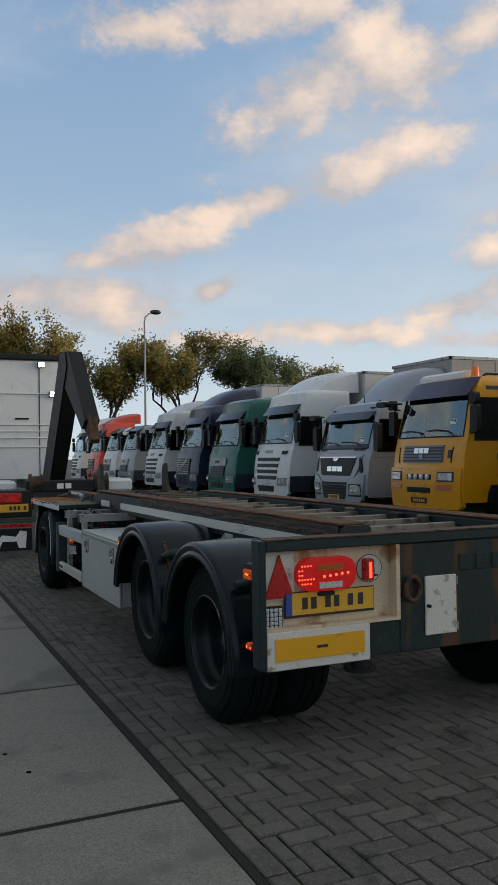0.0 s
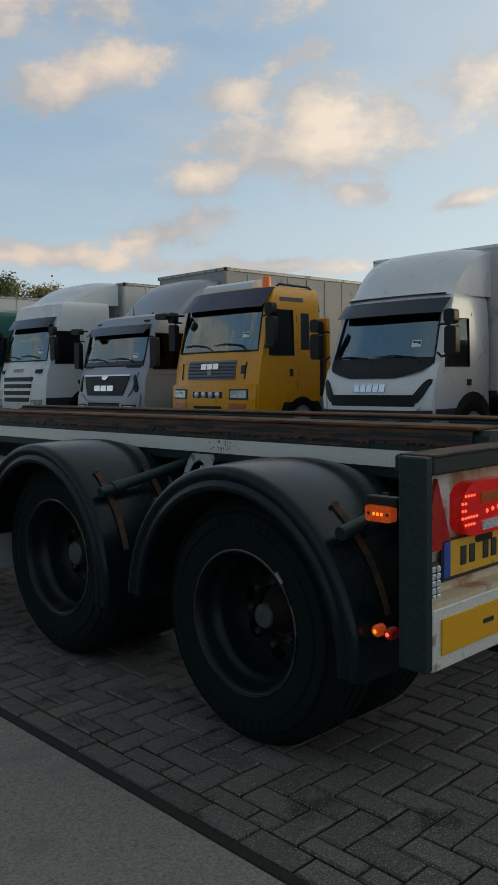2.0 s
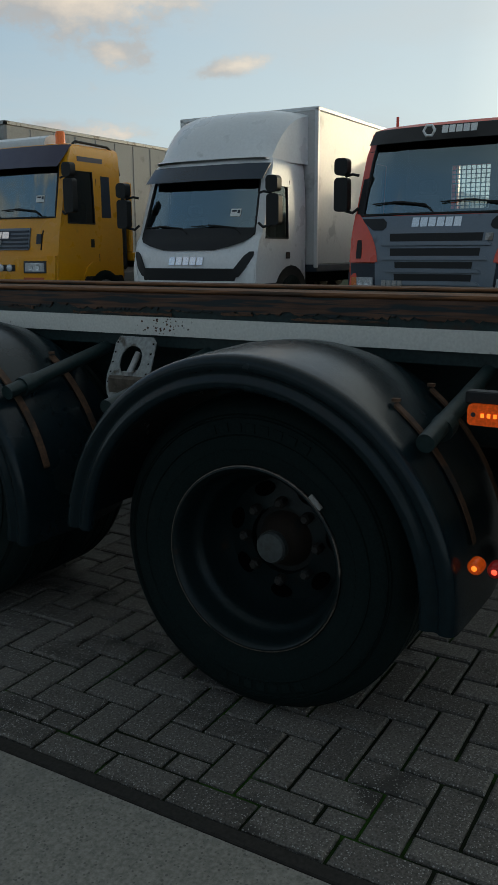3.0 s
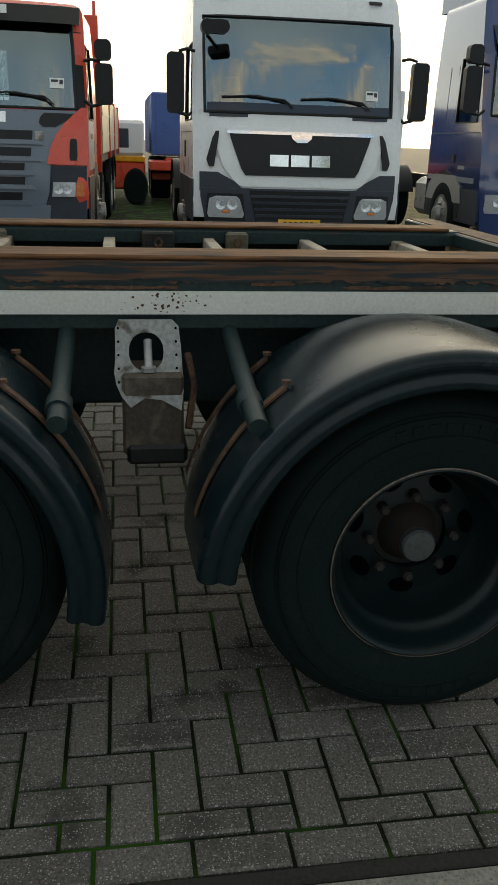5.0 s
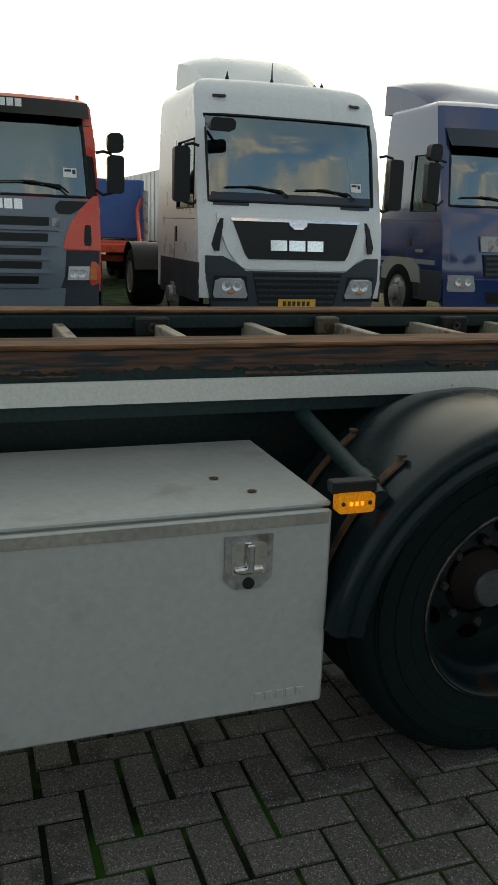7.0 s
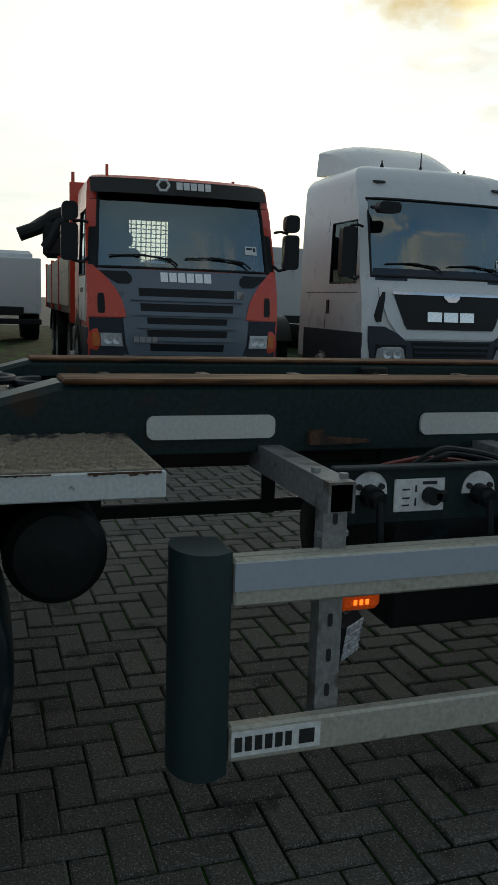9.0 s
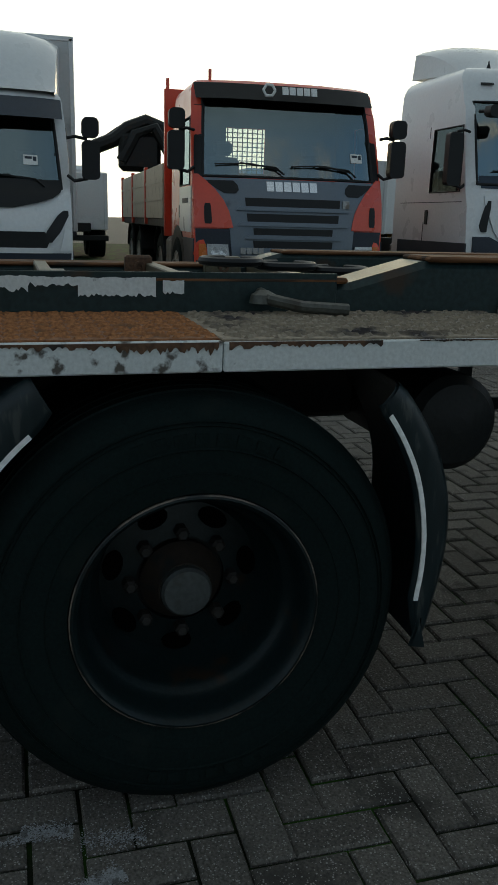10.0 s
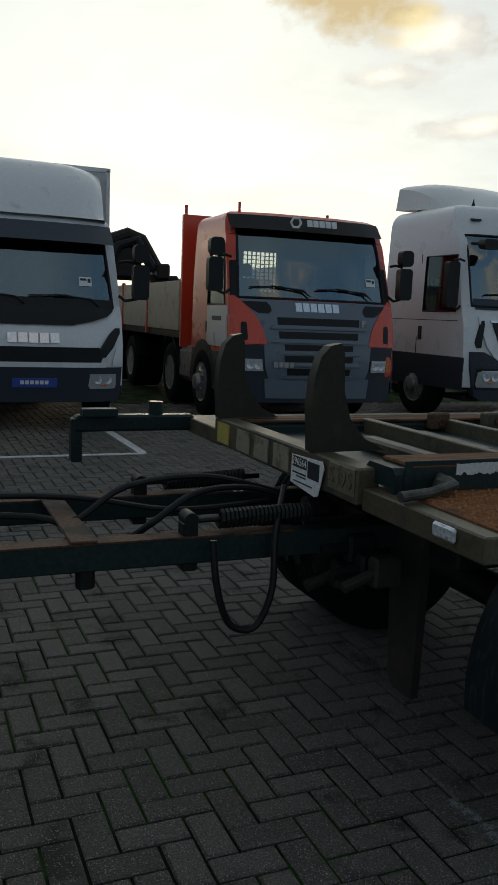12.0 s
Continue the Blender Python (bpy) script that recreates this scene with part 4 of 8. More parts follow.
for y_, z_ in hole:
    a_ = math.atan2(z_ - 0.905, y_ - 6.07)
    best = None
    for (y0, z0), (y1, z1) in zip(rim_pts, rim_pts[1:] + rim_pts[:1]):
        dx, dz = math.cos(a_), math.sin(a_)
        den = dx * (z1 - z0) - dz * (y1 - y0)
        if abs(den) < 1e-9:
            continue
        t_ = ((y0 - 6.07) * (z1 - z0) - (z0 - 0.905) * (y1 - y0)) / den
        u_ = ((y0 - 6.07) * dz - (z0 - 0.905) * dx) / den
        if t_ > 0 and -1e-6 <= u_ <= 1 + 1e-6 and (best is None or t_ < best):
            best = t_
    ring_o.append((6.07 + best * math.cos(a_), 0.905 + best * math.sin(a_)))
slant = lambda y_, z_: (2.79 - (0.985 - z_) * 0.50, y_, z_)
face.slab([[slant(*p_) for p_ in hole + hole[:1]], [slant(*p_) for p_ in ring_o + ring_o[:1]]], (0.006, 0, 0))
tp("metal_plate", face, BAREMETAL, br, "scuffed bare-metal plate with an arched slot")
for k in range(5):
    for y_ in (5.992, 6.142):
        z_ = 0.965 - 0.032 * k
        tp("rivet", Mesh().lathe([(0.0035, 0.002), (0.003, -0.002)], slant(y_, z_), "x", 8), HOLE, br)
tp("rod", Mesh().cyl((2.79, 6.065, 0.93), (2.735, 6.065, 0.865), 0.011).lathe([(0.02, 0.0), (0.02, 0.012)], (2.73, 6.065, 0.862), "z", 10), STEEL, br, "bright spindle")
tp("pad", Mesh().box(2.69, 2.87, 5.965, 6.125, 0.615, 0.67, 0.01), BLACK, br, "black rubber block")
tp("brace", Mesh().tube([(2.85, 5.955, 0.88), (2.80, 5.94, 0.80), (2.74, 5.96, 0.70)], 0.010, 6), RUST, br, "bent rusty brace")


def marker(y, z, x, parent, lens=AMBER, w=0.095, bracket=True):
    lamp = tp("side_lamp", Mesh().prism(round_rect(y - w / 2, y + w / 2, z - 0.024, z + 0.024, 0.010), "x", x, x + 0.03), lens, parent, "lit amber side marker lamp")
    m = Mesh()
    for k in (-1, 0, 1):
        m.box(x - 0.002, x + 0.002, y + k * 0.014 - 0.0035, y + k * 0.014 + 0.0035, z - 0.005, z + 0.004)
    te("led", m, AMBERLED, lamp, "glowing amber diode")
    for k in (-1, 1):
        tp("screw", Mesh().lathe([(0.006, 0.001), (0.005, -0.002)], (x, y + k * (w / 2 - 0.013), z), "x", 8), INK, lamp)
    if bracket:
        tp("lamp_bracket", Mesh().box(x + 0.012, x + 0.05, y - w / 2 - 0.01, y + w / 2 + 0.01, z + 0.022, z + 0.05, 0.003), BLACK, lamp)
    return lamp


marker(4.76, 0.912, XN + 0.005, None)
marker(7.285, 0.835, XN + 0.03, None, YELLOWAMBER)
for yy, mt, led in ((4.772, AMBER, AMBERLED), (4.726, REDREFL, REDLED)):
    lp = tp("round_lamp", Mesh().lathe([(0.019, 0.03), (0.019, 0.004), (0.014, -0.004), (0.004, -0.006)], (XN + 0.01, yy, 0.553), "x", 16), mt, None, "lit round marker lamp")
    te("led", Mesh().lathe([(0.007, 0.0), (0.002, -0.003)], (XN + 0.004, yy, 0.553), "x", 10), led, lp)

# tool box
bx0, bx1, by0, by1, bz0, bz1 = XN + 0.045, 2.98, 7.338, 8.66, 0.315, 0.838
box = thing("tool_box", "brushed aluminium tool box with two paddle locks hung under the trailer", "tool box", place=Matrix.Translation((2.6, 8.0, bz0)))
BI = Matrix.Translation((-2.6, -8.0, -bz0))
body = part("body", Mesh().box(bx0 + 0.02, bx1, by0 + 0.012, by1 - 0.012, bz0 + 0.006, bz1 - 0.012, 0.004).moved(BI), ALU, box)
part("lid", Mesh().box(bx0 + 0.012, bx1, by0, by1, bz1 - 0.016, bz1, 0.005).moved(BI), ALU, box, "dull top sheet with rust spots")
door = part("door", Mesh().box(bx0, bx0 + 0.02, by0, by1, bz0, bz1 - 0.018, 0.007).moved(BI), ALU, box)
m = Mesh()
for hx, hy in ((2.50, 7.50), (2.62, 7.56), (2.55, 8.45)):
    m.lathe([(0.012, 0.003), (0.001, 0.004)], (hx, hy, bz1), "z", 10)
each("rivet", m.moved(BI), RUST, box, "rusty rivet head")
part("hinge", Mesh().box(bx0 - 0.003, bx0 + 0.001, by0 + 0.01, by1 - 0.01, bz1 - 0.05, bz1 - 0.022).moved(BI), CHROME, door, "bright folded top edge")
for ly in (7.545, 8.43):
    o = [(ly - 0.058, 0.775), (ly + 0.058, 0.775), (ly + 0.058, 0.672), (ly + 0.03, 0.645), (ly - 0.03, 0.645), (ly - 0.058, 0.672)]
    lock = part("lock_plate", Mesh().prism(o, "x", bx0 - 0.006, bx0 + 0.001).moved(BI), STEEL, door, "bright pressed lock plate")
    part("paddle", Mesh().prism(round_rect(ly - 0.042, ly + 0.042, 0.68, 0.76, 0.012), "x", bx0 - 0.008, bx0 - 0.005).box(bx0 - 0.018, bx0 - 0.008, ly - 0.035, ly + 0.035, 0.685, 0.70, 0.004).cyl((bx0 - 0.02, ly, 0.70), (bx0 - 0.02, ly, 0.755), 0.009).moved(BI), CHROME, lock, "chrome paddle handle")
    part("key_barrel", Mesh().lathe([(0.014, 0.0), (0.014, -0.006), (0.003, -0.007)], (bx0 - 0.006, ly, 0.66), "x", 14).moved(BI), BLACK, lock, "black key barrel")
m = Mesh()
for k in range(5):
    m.box(bx0 - 0.0025, bx0 + 0.001, 7.39 + k * 0.027, 7.41 + k * 0.027, 0.345, 0.367, 0.002)
for k in range(5):
    m.box(bx0 - 0.0025, bx0 + 0.001, 8.50 + k * 0.027, 8.52 + k * 0.027, 0.385, 0.407, 0.002)
each("pressed_mark", m.moved(BI), ALU, door, "pressed maker's mark as bars")

# side guard
guard = thing("side_guard", "aluminium side guard rails on slotted posts with green end cap", "side guard", place=Matrix.Translation((2.45, 9.2, 0.3)))
GI = Matrix.Translation((-2.45, -9.2, -0.3))


def gp(name, m, material, parent=None, label=""):
    return part(name, m.moved(GI), material, parent or guard, label)


top = gp("rail", Mesh().box(XN + 0.05, XN + 0.085, 8.675, 9.745, 0.70, 0.803, 0.006).box(XN + 0.085, XN + 0.11, 8.675, 9.745, 0.793, 0.803), ALURAIL, None, "weathered aluminium guard rail")
gp("rail_tape", Mesh().box(XN + 0.046, XN + 0.051, 8.675, 9.744, 0.737, 0.799), mat("silver_tape", (0.44, 0.49, 0.55), 0.35, 0.2, 0.05, (0.30, 0.32, 0.35), 30, 0.04), top, "silver-blue reflective tape")
low = gp("rail", Mesh().box(XN + 0.05, XN + 0.085, 8.70, 9.745, 0.34, 0.425, 0.006), ALURAIL, None, "weathered aluminium guard rail, scuffed and bent at one end")
gp("rail_end", Mesh().prism([(8.685, 0.425), (8.70, 0.425), (8.80, 0.345), (8.79, 0.335), (8.70, 0.36), (8.685, 0.40)], "x", XN + 0.045, XN + 0.06), ALURAIL, low, "dented rail end")
gp("label", Mesh().box(XN + 0.0465, XN + 0.0495, 9.53, 9.741, 0.356, 0.414), PAPER, low, "white maker's label with dark bars")
m = Mesh()
for k, (a, b) in enumerate(((9.717, 9.734), (9.694, 9.710), (9.670, 9.687), (9.646, 9.663), (9.622, 9.639), (9.600, 9.615), (9.545, 9.582))):
    m.box(XN + 0.0445, XN + 0.047, a, b, 0.368, 0.402)
each("label_bar", (m).moved(GI), INK, low)
for yp in (8.83, 9.50):
    post = gp("post", Mesh().prism([(XN + 0.135, yp - 0.029), (XN + 0.09, yp - 0.029), (XN + 0.09, yp + 0.029), (XN + 0.135, yp + 0.029), (XN + 0.135, yp + 0.022), (XN + 0.10, yp + 0.022), (XN + 0.10, yp - 0.022), (XN + 0.135, yp - 0.022)], "z", 0.40, 0.945), STEEL, None, "galvanised slotted post")
    # black insets stand for the shade within the post's slots
    m = Mesh()
    for k in range(4):
        m.prism(round_rect(yp - 0.006, yp + 0.006, 0.45 + 0.085 * k, 0.482 + 0.085 * k, 0.0055, 3), "x", XN + 0.0885, XN + 0.0905)
    for zz in (0.86, 0.92):
        m.prism(round_rect(yp - 0.006, yp + 0.006, zz, zz + 0.026, 0.0055, 3), "x", XN + 0.0885, XN + 0.0905)
    each("slot", (m).moved(GI), INK, post)
    each("bolt", (Mesh().cyl((XN + 0.105, yp - 0.038, 0.835), (XN + 0.105, yp + 0.040, 0.835), 0.009, 6)).moved(GI), STEEL, post)
    arm = gp("arm", Mesh().prism([(yp - 0.032, 0.892), (yp - 0.032, 0.963), (yp + 0.032, 0.963), (yp + 0.032, 0.892), (yp + 0.026, 0.892), (yp + 0.026, 0.957), (yp - 0.026, 0.957), (yp - 0.026, 0.892)], "x", XN + 0.06, 2.95), STEEL, None, "rust-edged square arm")
    # near-black plate painted as the shade inside the open tube
    gp("tube_mouth", Mesh().box(XN + 0.063, XN + 0.075, yp - 0.0255, yp + 0.0255, 0.896, 0.9565), HOLE, arm, "near-black plate for the shade inside the tube")
    each("bolt", (Mesh().cyl((XN + 0.10, yp - 0.02, 0.963), (XN + 0.10, yp - 0.02, 0.975), 0.011, 6).cyl((XN + 0.17, yp + 0.018, 0.963), (XN + 0.17, yp + 0.018, 0.975), 0.011, 6)).moved(GI), STEEL, arm)
# rounded green end piece
o = [(9.75, XN + 0.05)] + [(9.80 + 0.07 * math.sin(a), XN + 0.12 - 0.09 * math.cos(a)) for a in np.linspace(-0.6, 2.4, 12)] + [(9.75, XN + 0.17)]
gp("end_cap", Mesh().prism([(x, yy) for yy, x in o], "z", 0.315, 0.825), mat("green_plastic_cap", (0.017, 0.034, 0.035), 0.4, 0, 0.2, (0.024, 0.040, 0.041), 6), None, "dark green rounded plastic end cap")
lampg = gp("side_lamp", Mesh().box(XN + 0.10, XN + 0.13, 9.366, 9.472, 0.645, 0.693, 0.012), AMBER, None, "lit amber side marker lamp")
m = Mesh()
for k in (-1, 0, 1):
    m.box(XN + 0.097, XN + 0.101, 9.419 + k * 0.015 - 0.004, 9.419 + k * 0.015 + 0.004, 0.662, 0.674)
each("led", (m).moved(GI), AMBERLED, lampg, "glowing amber diodes")
turned = Matrix.Translation((2.475, 9.432, 0.570)) @ Matrix.Rotation(radians(38), 4, "Z") @ Matrix.Rotation(radians(-8), 4, "Y")
sq = gp("work_lamp", Mesh().box(-0.012, 0.026, -0.052, 0.052, -0.053, 0.053, 0.012).box(0.026, 0.046, -0.035, 0.035, -0.04, 0.04, 0.006).box(0.005, 0.018, -0.064, 0.064, -0.008, 0.008, 0.003).moved(turned), BLACK, None, "square work lamp with clear lens")
m = Mesh()
for i in range(4):
    for j in range(4):
        m.box(-0.016, -0.010, -0.043 + i * 0.0218, -0.0235 + i * 0.0218, -0.044 + j * 0.0225, -0.0235 + j * 0.0225, 0.003)
each("lens_cell", m.moved(turned).moved(GI), CLEARLENS, sq)
gp("lamp_bolt", Mesh().cyl((2.45, 9.475, 0.585), (2.45, 9.51, 0.585), 0.008, 8).cyl((2.45, 9.475, 0.555), (2.45, 9.505, 0.555), 0.008, 8), STEEL, sq, "bright fixing bolt")

# brake valve panel behind the guard
vp = tp("valve_panel", Mesh().box(2.56, 2.572, 8.935, 9.42, 0.817, 0.955, 0.003).box(2.535, 2.572, 8.90, 9.455, 0.955, 0.965, 0.003), GREEN, None, "dark green valve panel with knobs and levers")
for yv, zv in ((9.354, 0.905), (9.047, 0.897)):
    o = [(yv - 0.048, zv - 0.012), (yv + 0.048, zv - 0.012)] + arc(yv, zv - 0.002, 0.047, 0, 180, 10)
    pl = tp("valve_plate", Mesh().prism(o, "x", 2.556, 2.56), PAPER, vp, "white half-round plate with worn print")
    te("bolt", Mesh().cyl((2.557, yv - 0.03, zv + 0.008), (2.549, yv - 0.03, zv + 0.008), 0.008, 8).cyl((2.557, yv + 0.03, zv + 0.008), (2.549, yv + 0.03, zv + 0.008), 0.008, 8), INK, pl)
    tp("valve_knob", Mesh().cyl((2.558, yv, zv - 0.012), (2.52, yv, zv - 0.015), 0.026, 16).cyl((2.525, yv, zv - 0.015), (2.508, yv - 0.005, zv - 0.02), 0.021, 14), BLACK, vp, "black valve knob")
    tp("lever", Mesh().tube([(2.512, yv - 0.005, zv - 0.02), (2.506, yv - 0.006, zv - 0.07), (2.50, yv - 0.008, zv - 0.16)], 0.0085, 8, 0.011), BLACK, vp, "black rubber lever")
pl = tp("valve_plate", Mesh().box(2.555, 2.56, 9.146, 9.287, 0.845, 0.928, 0.002), PAPER, vp, "white plate with worn print")
tp("valve_knob", Mesh().cyl((2.556, 9.19, 0.886), (2.526, 9.19, 0.886), 0.021, 18).box(2.526, 2.545, 9.15, 9.19, 0.872, 0.90, 0.006), BLACK, vp, "black handle knob")
te("print_bar", Mesh().box(2.553, 2.5555, 9.17, 9.21, 0.913, 0.921).box(2.553, 2.5555, 9.245, 9.265, 0.90, 0.904).box(2.553, 2.5555, 9.245, 9.265, 0.878, 0.882).box(2.553, 2.5555, 9.245, 9.265, 0.86, 0.864).box(2.553, 2.5555, 9.226, 9.23, 0.895, 0.912).box(2.553, 2.5555, 9.226, 9.23, 0.86, 0.88), INK, pl)
tank = tp("air_tank", Mesh().lathe([(0.02, -0.02), (0.12, 0.0), (0.15, 0.03), (0.155, 0.06), (0.155, 0.62), (0.15, 0.65), (0.12, 0.68), (0.02, 0.70)], (3.05, 8.60, 0.66), "y", 28), BLACKSTEEL, None, "black air tank")
tp("battery_box", Mesh().box(2.75, 3.15, 8.71, 9.17, 0.45, 0.60, 0.012), BLACK, None, "black battery box")
tp("valve_body", Mesh().cyl((2.68, 9.20, 0.76), (2.62, 9.20, 0.76), 0.045, 16).box(2.68, 2.85, 9.12, 9.26, 0.70, 0.84, 0.01), BLACKSTEEL, None, "round-faced valve body")
tp("bent_bar", Mesh().prism([(9.32, 0.66), (9.10, 0.79), (9.10, 0.77), (9.30, 0.64)], "x", 2.60, 2.62), GREEN, vp)
rgc = random.Random(17)
for k in range(13):                   # a bundle of thin air lines and cables arching behind the panel
    y0, y1 = 9.30 - rgc.uniform(0, 0.16), 8.83 + rgc.uniform(0, 0.05)
    top = 0.985 - 0.006 * k + rgc.uniform(-0.006, 0.006)
    xx = 2.60 + 0.012 * k
    pts = [(xx, y0, 0.955 - 0.003 * k), (xx, y0 - 0.06, top - 0.004), (xx + 0.01, (y0 + y1) / 2 + 0.05, top), (xx, y1 + 0.08, top - 0.03), (xx - 0.01, y1 + 0.015, top - 0.09), (xx, y1, 0.80 - rgc.uniform(0, 0.05)), (xx, y1 + 0.005, 0.70)]
    sm = []
    for i in range(len(pts) - 1):
        q0, q1, q2, q3 = (Vector(pts[max(0, min(len(pts) - 1, i + d))]) for d in (-1, 0, 1, 2))
        for u in np.linspace(0, 1, 5)[:-1]:
            sm.append(0.5 * ((2 * q1) + (q2 - q0) * u + (2 * q0 - 5 * q1 + 4 * q2 - q3) * u * u + (3 * q1 - q0 - 3 * q2 + q3) * u ** 3))
    tp("air_line", Mesh().tube(sm, rgc.choice((0.0045, 0.006, 0.007)), 6), mat("dull_red_line", (0.16, 0.022, 0.018), 0.5) if k == 4 else (mat("brown_line", (0.10, 0.075, 0.04), 0.5) if k == 7 else BLACK), vp, "thin air line")
# worn sliding latch on the rail
tp("latch", Mesh().prism([(9.39, 0.965), (9.39, 1.0), (9.35, 1.006), (9.34, 0.985), (9.21, 0.975), (9.21, 0.968), (9.34, 0.962)], "x", 2.855, 2.875), RUST, None, "rusty sliding latch")

# guard rail on the far flank; black steel colour stands for the shade there
far_guard = thing("side_guard", "lower guard rail on the far flank, coloured black for its shade", "side guard", place=Matrix.Translation((4.74, 9.2, 0.3)))
FI = Matrix.Translation((-4.74, -9.2, -0.3))
part("rail", Mesh().box(4.72, 4.755, 7.3, 9.80, 0.276, 0.347, 0.006).moved(FI), BLACKSTEEL, far_guard)
for yp in (8.83, 9.72):
    part("post", Mesh().box(4.70, 4.72, yp - 0.035, yp + 0.035, 0.276, 0.96).moved(FI), BLACKSTEEL, far_guard)

# front turntable part: platform, headboard, guards
PX = XN + 0.07
plat = tp("platform", Mesh().box(PX + 0.004, mirror(PX) - 0.004, 9.89, 11.60, 0.955, 0.999, 0.004), GREEN, None, "rusty chequer-plate platform with a chipped white edge")

edge = tp("edge_strip", Mesh().box(PX, PX + 0.01, 9.89, 10.70, 0.943, 1.0, 0.003), NEARWHITE, plat, "white edge, chipped along the rim")
edge_b = tp("edge_strip", Mesh().box(PX, PX + 0.01, 10.702, 11.456, 0.943, 1.003, 0.003), CHIPPED, plat, "chipped white edge")
for k, (y0, y1, hang, owner) in enumerate(((9.90, 10.05, 0.010, edge), (10.12, 10.30, 0.006, edge), (10.38, 10.69, 0.016, edge), (10.71, 10.90, 0.030, edge_b), (10.90, 11.12, 0.014, edge_b), (11.12, 11.30, 0.022, edge_b), (11.30, 11.45, 0.012, edge_b))):
    tp("bare_patch", ragged(PX - 0.002, y0, y1, 1.0 - hang * 0.25, 1.0, 0.004, 60 + k, -hang * 0.7, 0.0, 0.004), RUST, owner, "rusty patch where the paint has gone")
tp("deck_sheet", Mesh().box(PX + 0.01, 2.87, 9.895, 10.70, 0.997, 1.004, 0.002), WORNPLATE, plat, "paint-worn tread plate")
tp("deck_sheet", Mesh().box(PX + 0.01, 2.87, 10.705, 11.58, 0.997, 1.006, 0.002), mat("rust_dark_plate", (0.165, 0.068, 0.028), 0.8, 0.0, 0.35, (0.10, 0.050, 0.026), 9.0, 0.40, 120, 0.4, spec=0.2), plat, "rust-orange tread plate")
for yr0, yr1, mt in ((9.92, 10.69, WORNPLATE), (10.72, 11.56, RUSTPLATE)):
    m = Mesh()
    r = 0
    yy = yr0
    while yy < yr1:
        xx = PX + 0.03 + (0.015 if r % 2 else 0)
        c = 0
        while xx < 2.85:
            s = 1 if (r + c) % 2 else -1
            dx, dy = 0.0135, 0.0135 * s
            px, py = 0.0040, -0.0040 * s
            m.add([(xx - dx - px, yy - dy - py, 1.004), (xx + dx - px, yy + dy - py, 1.004), (xx + dx + px, yy + dy + py, 1.004), (xx - dx + px, yy - dy + py, 1.004), (xx - dx * 0.8, yy - dy * 0.8, 1.0105), (xx + dx * 0.8, yy + dy * 0.8, 1.0105)], [(0, 1, 5, 4), (2, 3, 4, 5), (1, 2, 5), (3, 0, 4)])
            xx += 0.030
            c += 1
        yy += 0.030
        r += 1
    tp("tread_pattern", m, mt, plat, "raised tread pattern")
tagged(plat.children[-1], kind="stuff")
front = tp("headboard", Mesh().box(2.985, 4.21, 11.58, 11.66, 0.945, 1.058, 0.006).box(PX, 2.985, 11.56, 11.64, 0.93, 1.0, 0.005).box(4.21, mirror(PX), 11.56, 11.64, 0.93, 1.0, 0.005), OLIVE, None, "muddy front cross beam")
for k, c in enumerate((4.10, 3.88, 3.70, 3.52)):
    tp("sticker", Mesh().box(c - 0.065, c + 0.065, 11.66, 11.664, 0.958, 1.042), (mat("faded_yellow_sticker", (0.42, 0.34, 0.07), 0.6, 0, 0.3, (0.30, 0.22, 0.06), 20.0), *[mat("faded_sticker", (0.24, 0.22, 0.15), 0.6, 0, 0.4, (0.14, 0.12, 0.08), 16.0)] * 3)[k], front, "faded square sticker")
tag = tp("stock_label", Mesh().prism([(3.41, 1.032), (3.19, 1.042), (3.175, 1.02), (3.21, 0.925), (3.235, 0.918), (3.415, 0.935)], "y", 11.668, 11.671), PAPER, front, "white paper stock label")
tp("label_head", Mesh().box(3.295, 3.40, 11.6705, 11.673, 0.994, 1.03), INK, tag, "black label head with white number")
te("printed_square", Mesh().box(3.205, 3.285, 11.6705, 11.673, 0.972, 1.028), SLATE, tag)
te("print_bar", Mesh().box(3.30, 3.40, 11.6705, 11.673, 0.972, 0.977).box(3.30, 3.37, 11.6705, 11.673, 0.962, 0.966).box(3.25, 3.39, 11.6705, 11.673, 0.943, 0.947), SLATE, tag)


def lettering(text, size, place, material, parent, deep=0.0004):
    font = bpy.data.curves.new("number", "FONT")
    font.body, font.size, font.extrude, font.align_x, font.align_y = text, size, deep, "CENTER", "CENTER"
    ob = new("number", font)
    ob.data.materials.append(material)
    ob.parent = parent
    ob.matrix_local = TI @ (Matrix.Translation(place) @ Euler((radians(90), 0, radians(180))).to_matrix().to_4x4())
    return ob


lettering("296564", 0.036, (3.348, 11.6738, 1.012), PAPER, tag)
emb = tp("stamped_plate", Mesh().box(2.995, 3.16, 11.66, 11.664, 0.968, 1.052, 0.003), mat("stamped_tin", (0.17, 0.145, 0.095), 0.5, 0.2, 0.3, (0.11, 0.09, 0.06), 20.0), front, "stamped tin number plate")
lettering("5395", 0.075, (3.078, 11.665, 1.010), mat("stamped_tin", (0.17, 0.145, 0.095)), emb, 0.003)
# upright horns
for hx in (3.30, 4.17):
    o = [(11.39, 1.058), (11.665, 1.058), (11.675, 1.20), (11.668, 1.30), (11.648, 1.37), (11.615, 1.405), (11.575, 1.415), (11.562, 1.38), (11.556, 1.26), (11.53, 1.17), (11.47, 1.10)]
    tp("horn", Mesh().prism(o, "x", hx - 0.025, hx + 0.025), mat("dark_olive_horn", (0.022, 0.021, 0.014), 0.55, 0, 0.3, (0.035, 0.030, 0.018), 8.0, spec=0.3), front, "dark curved steel horn")
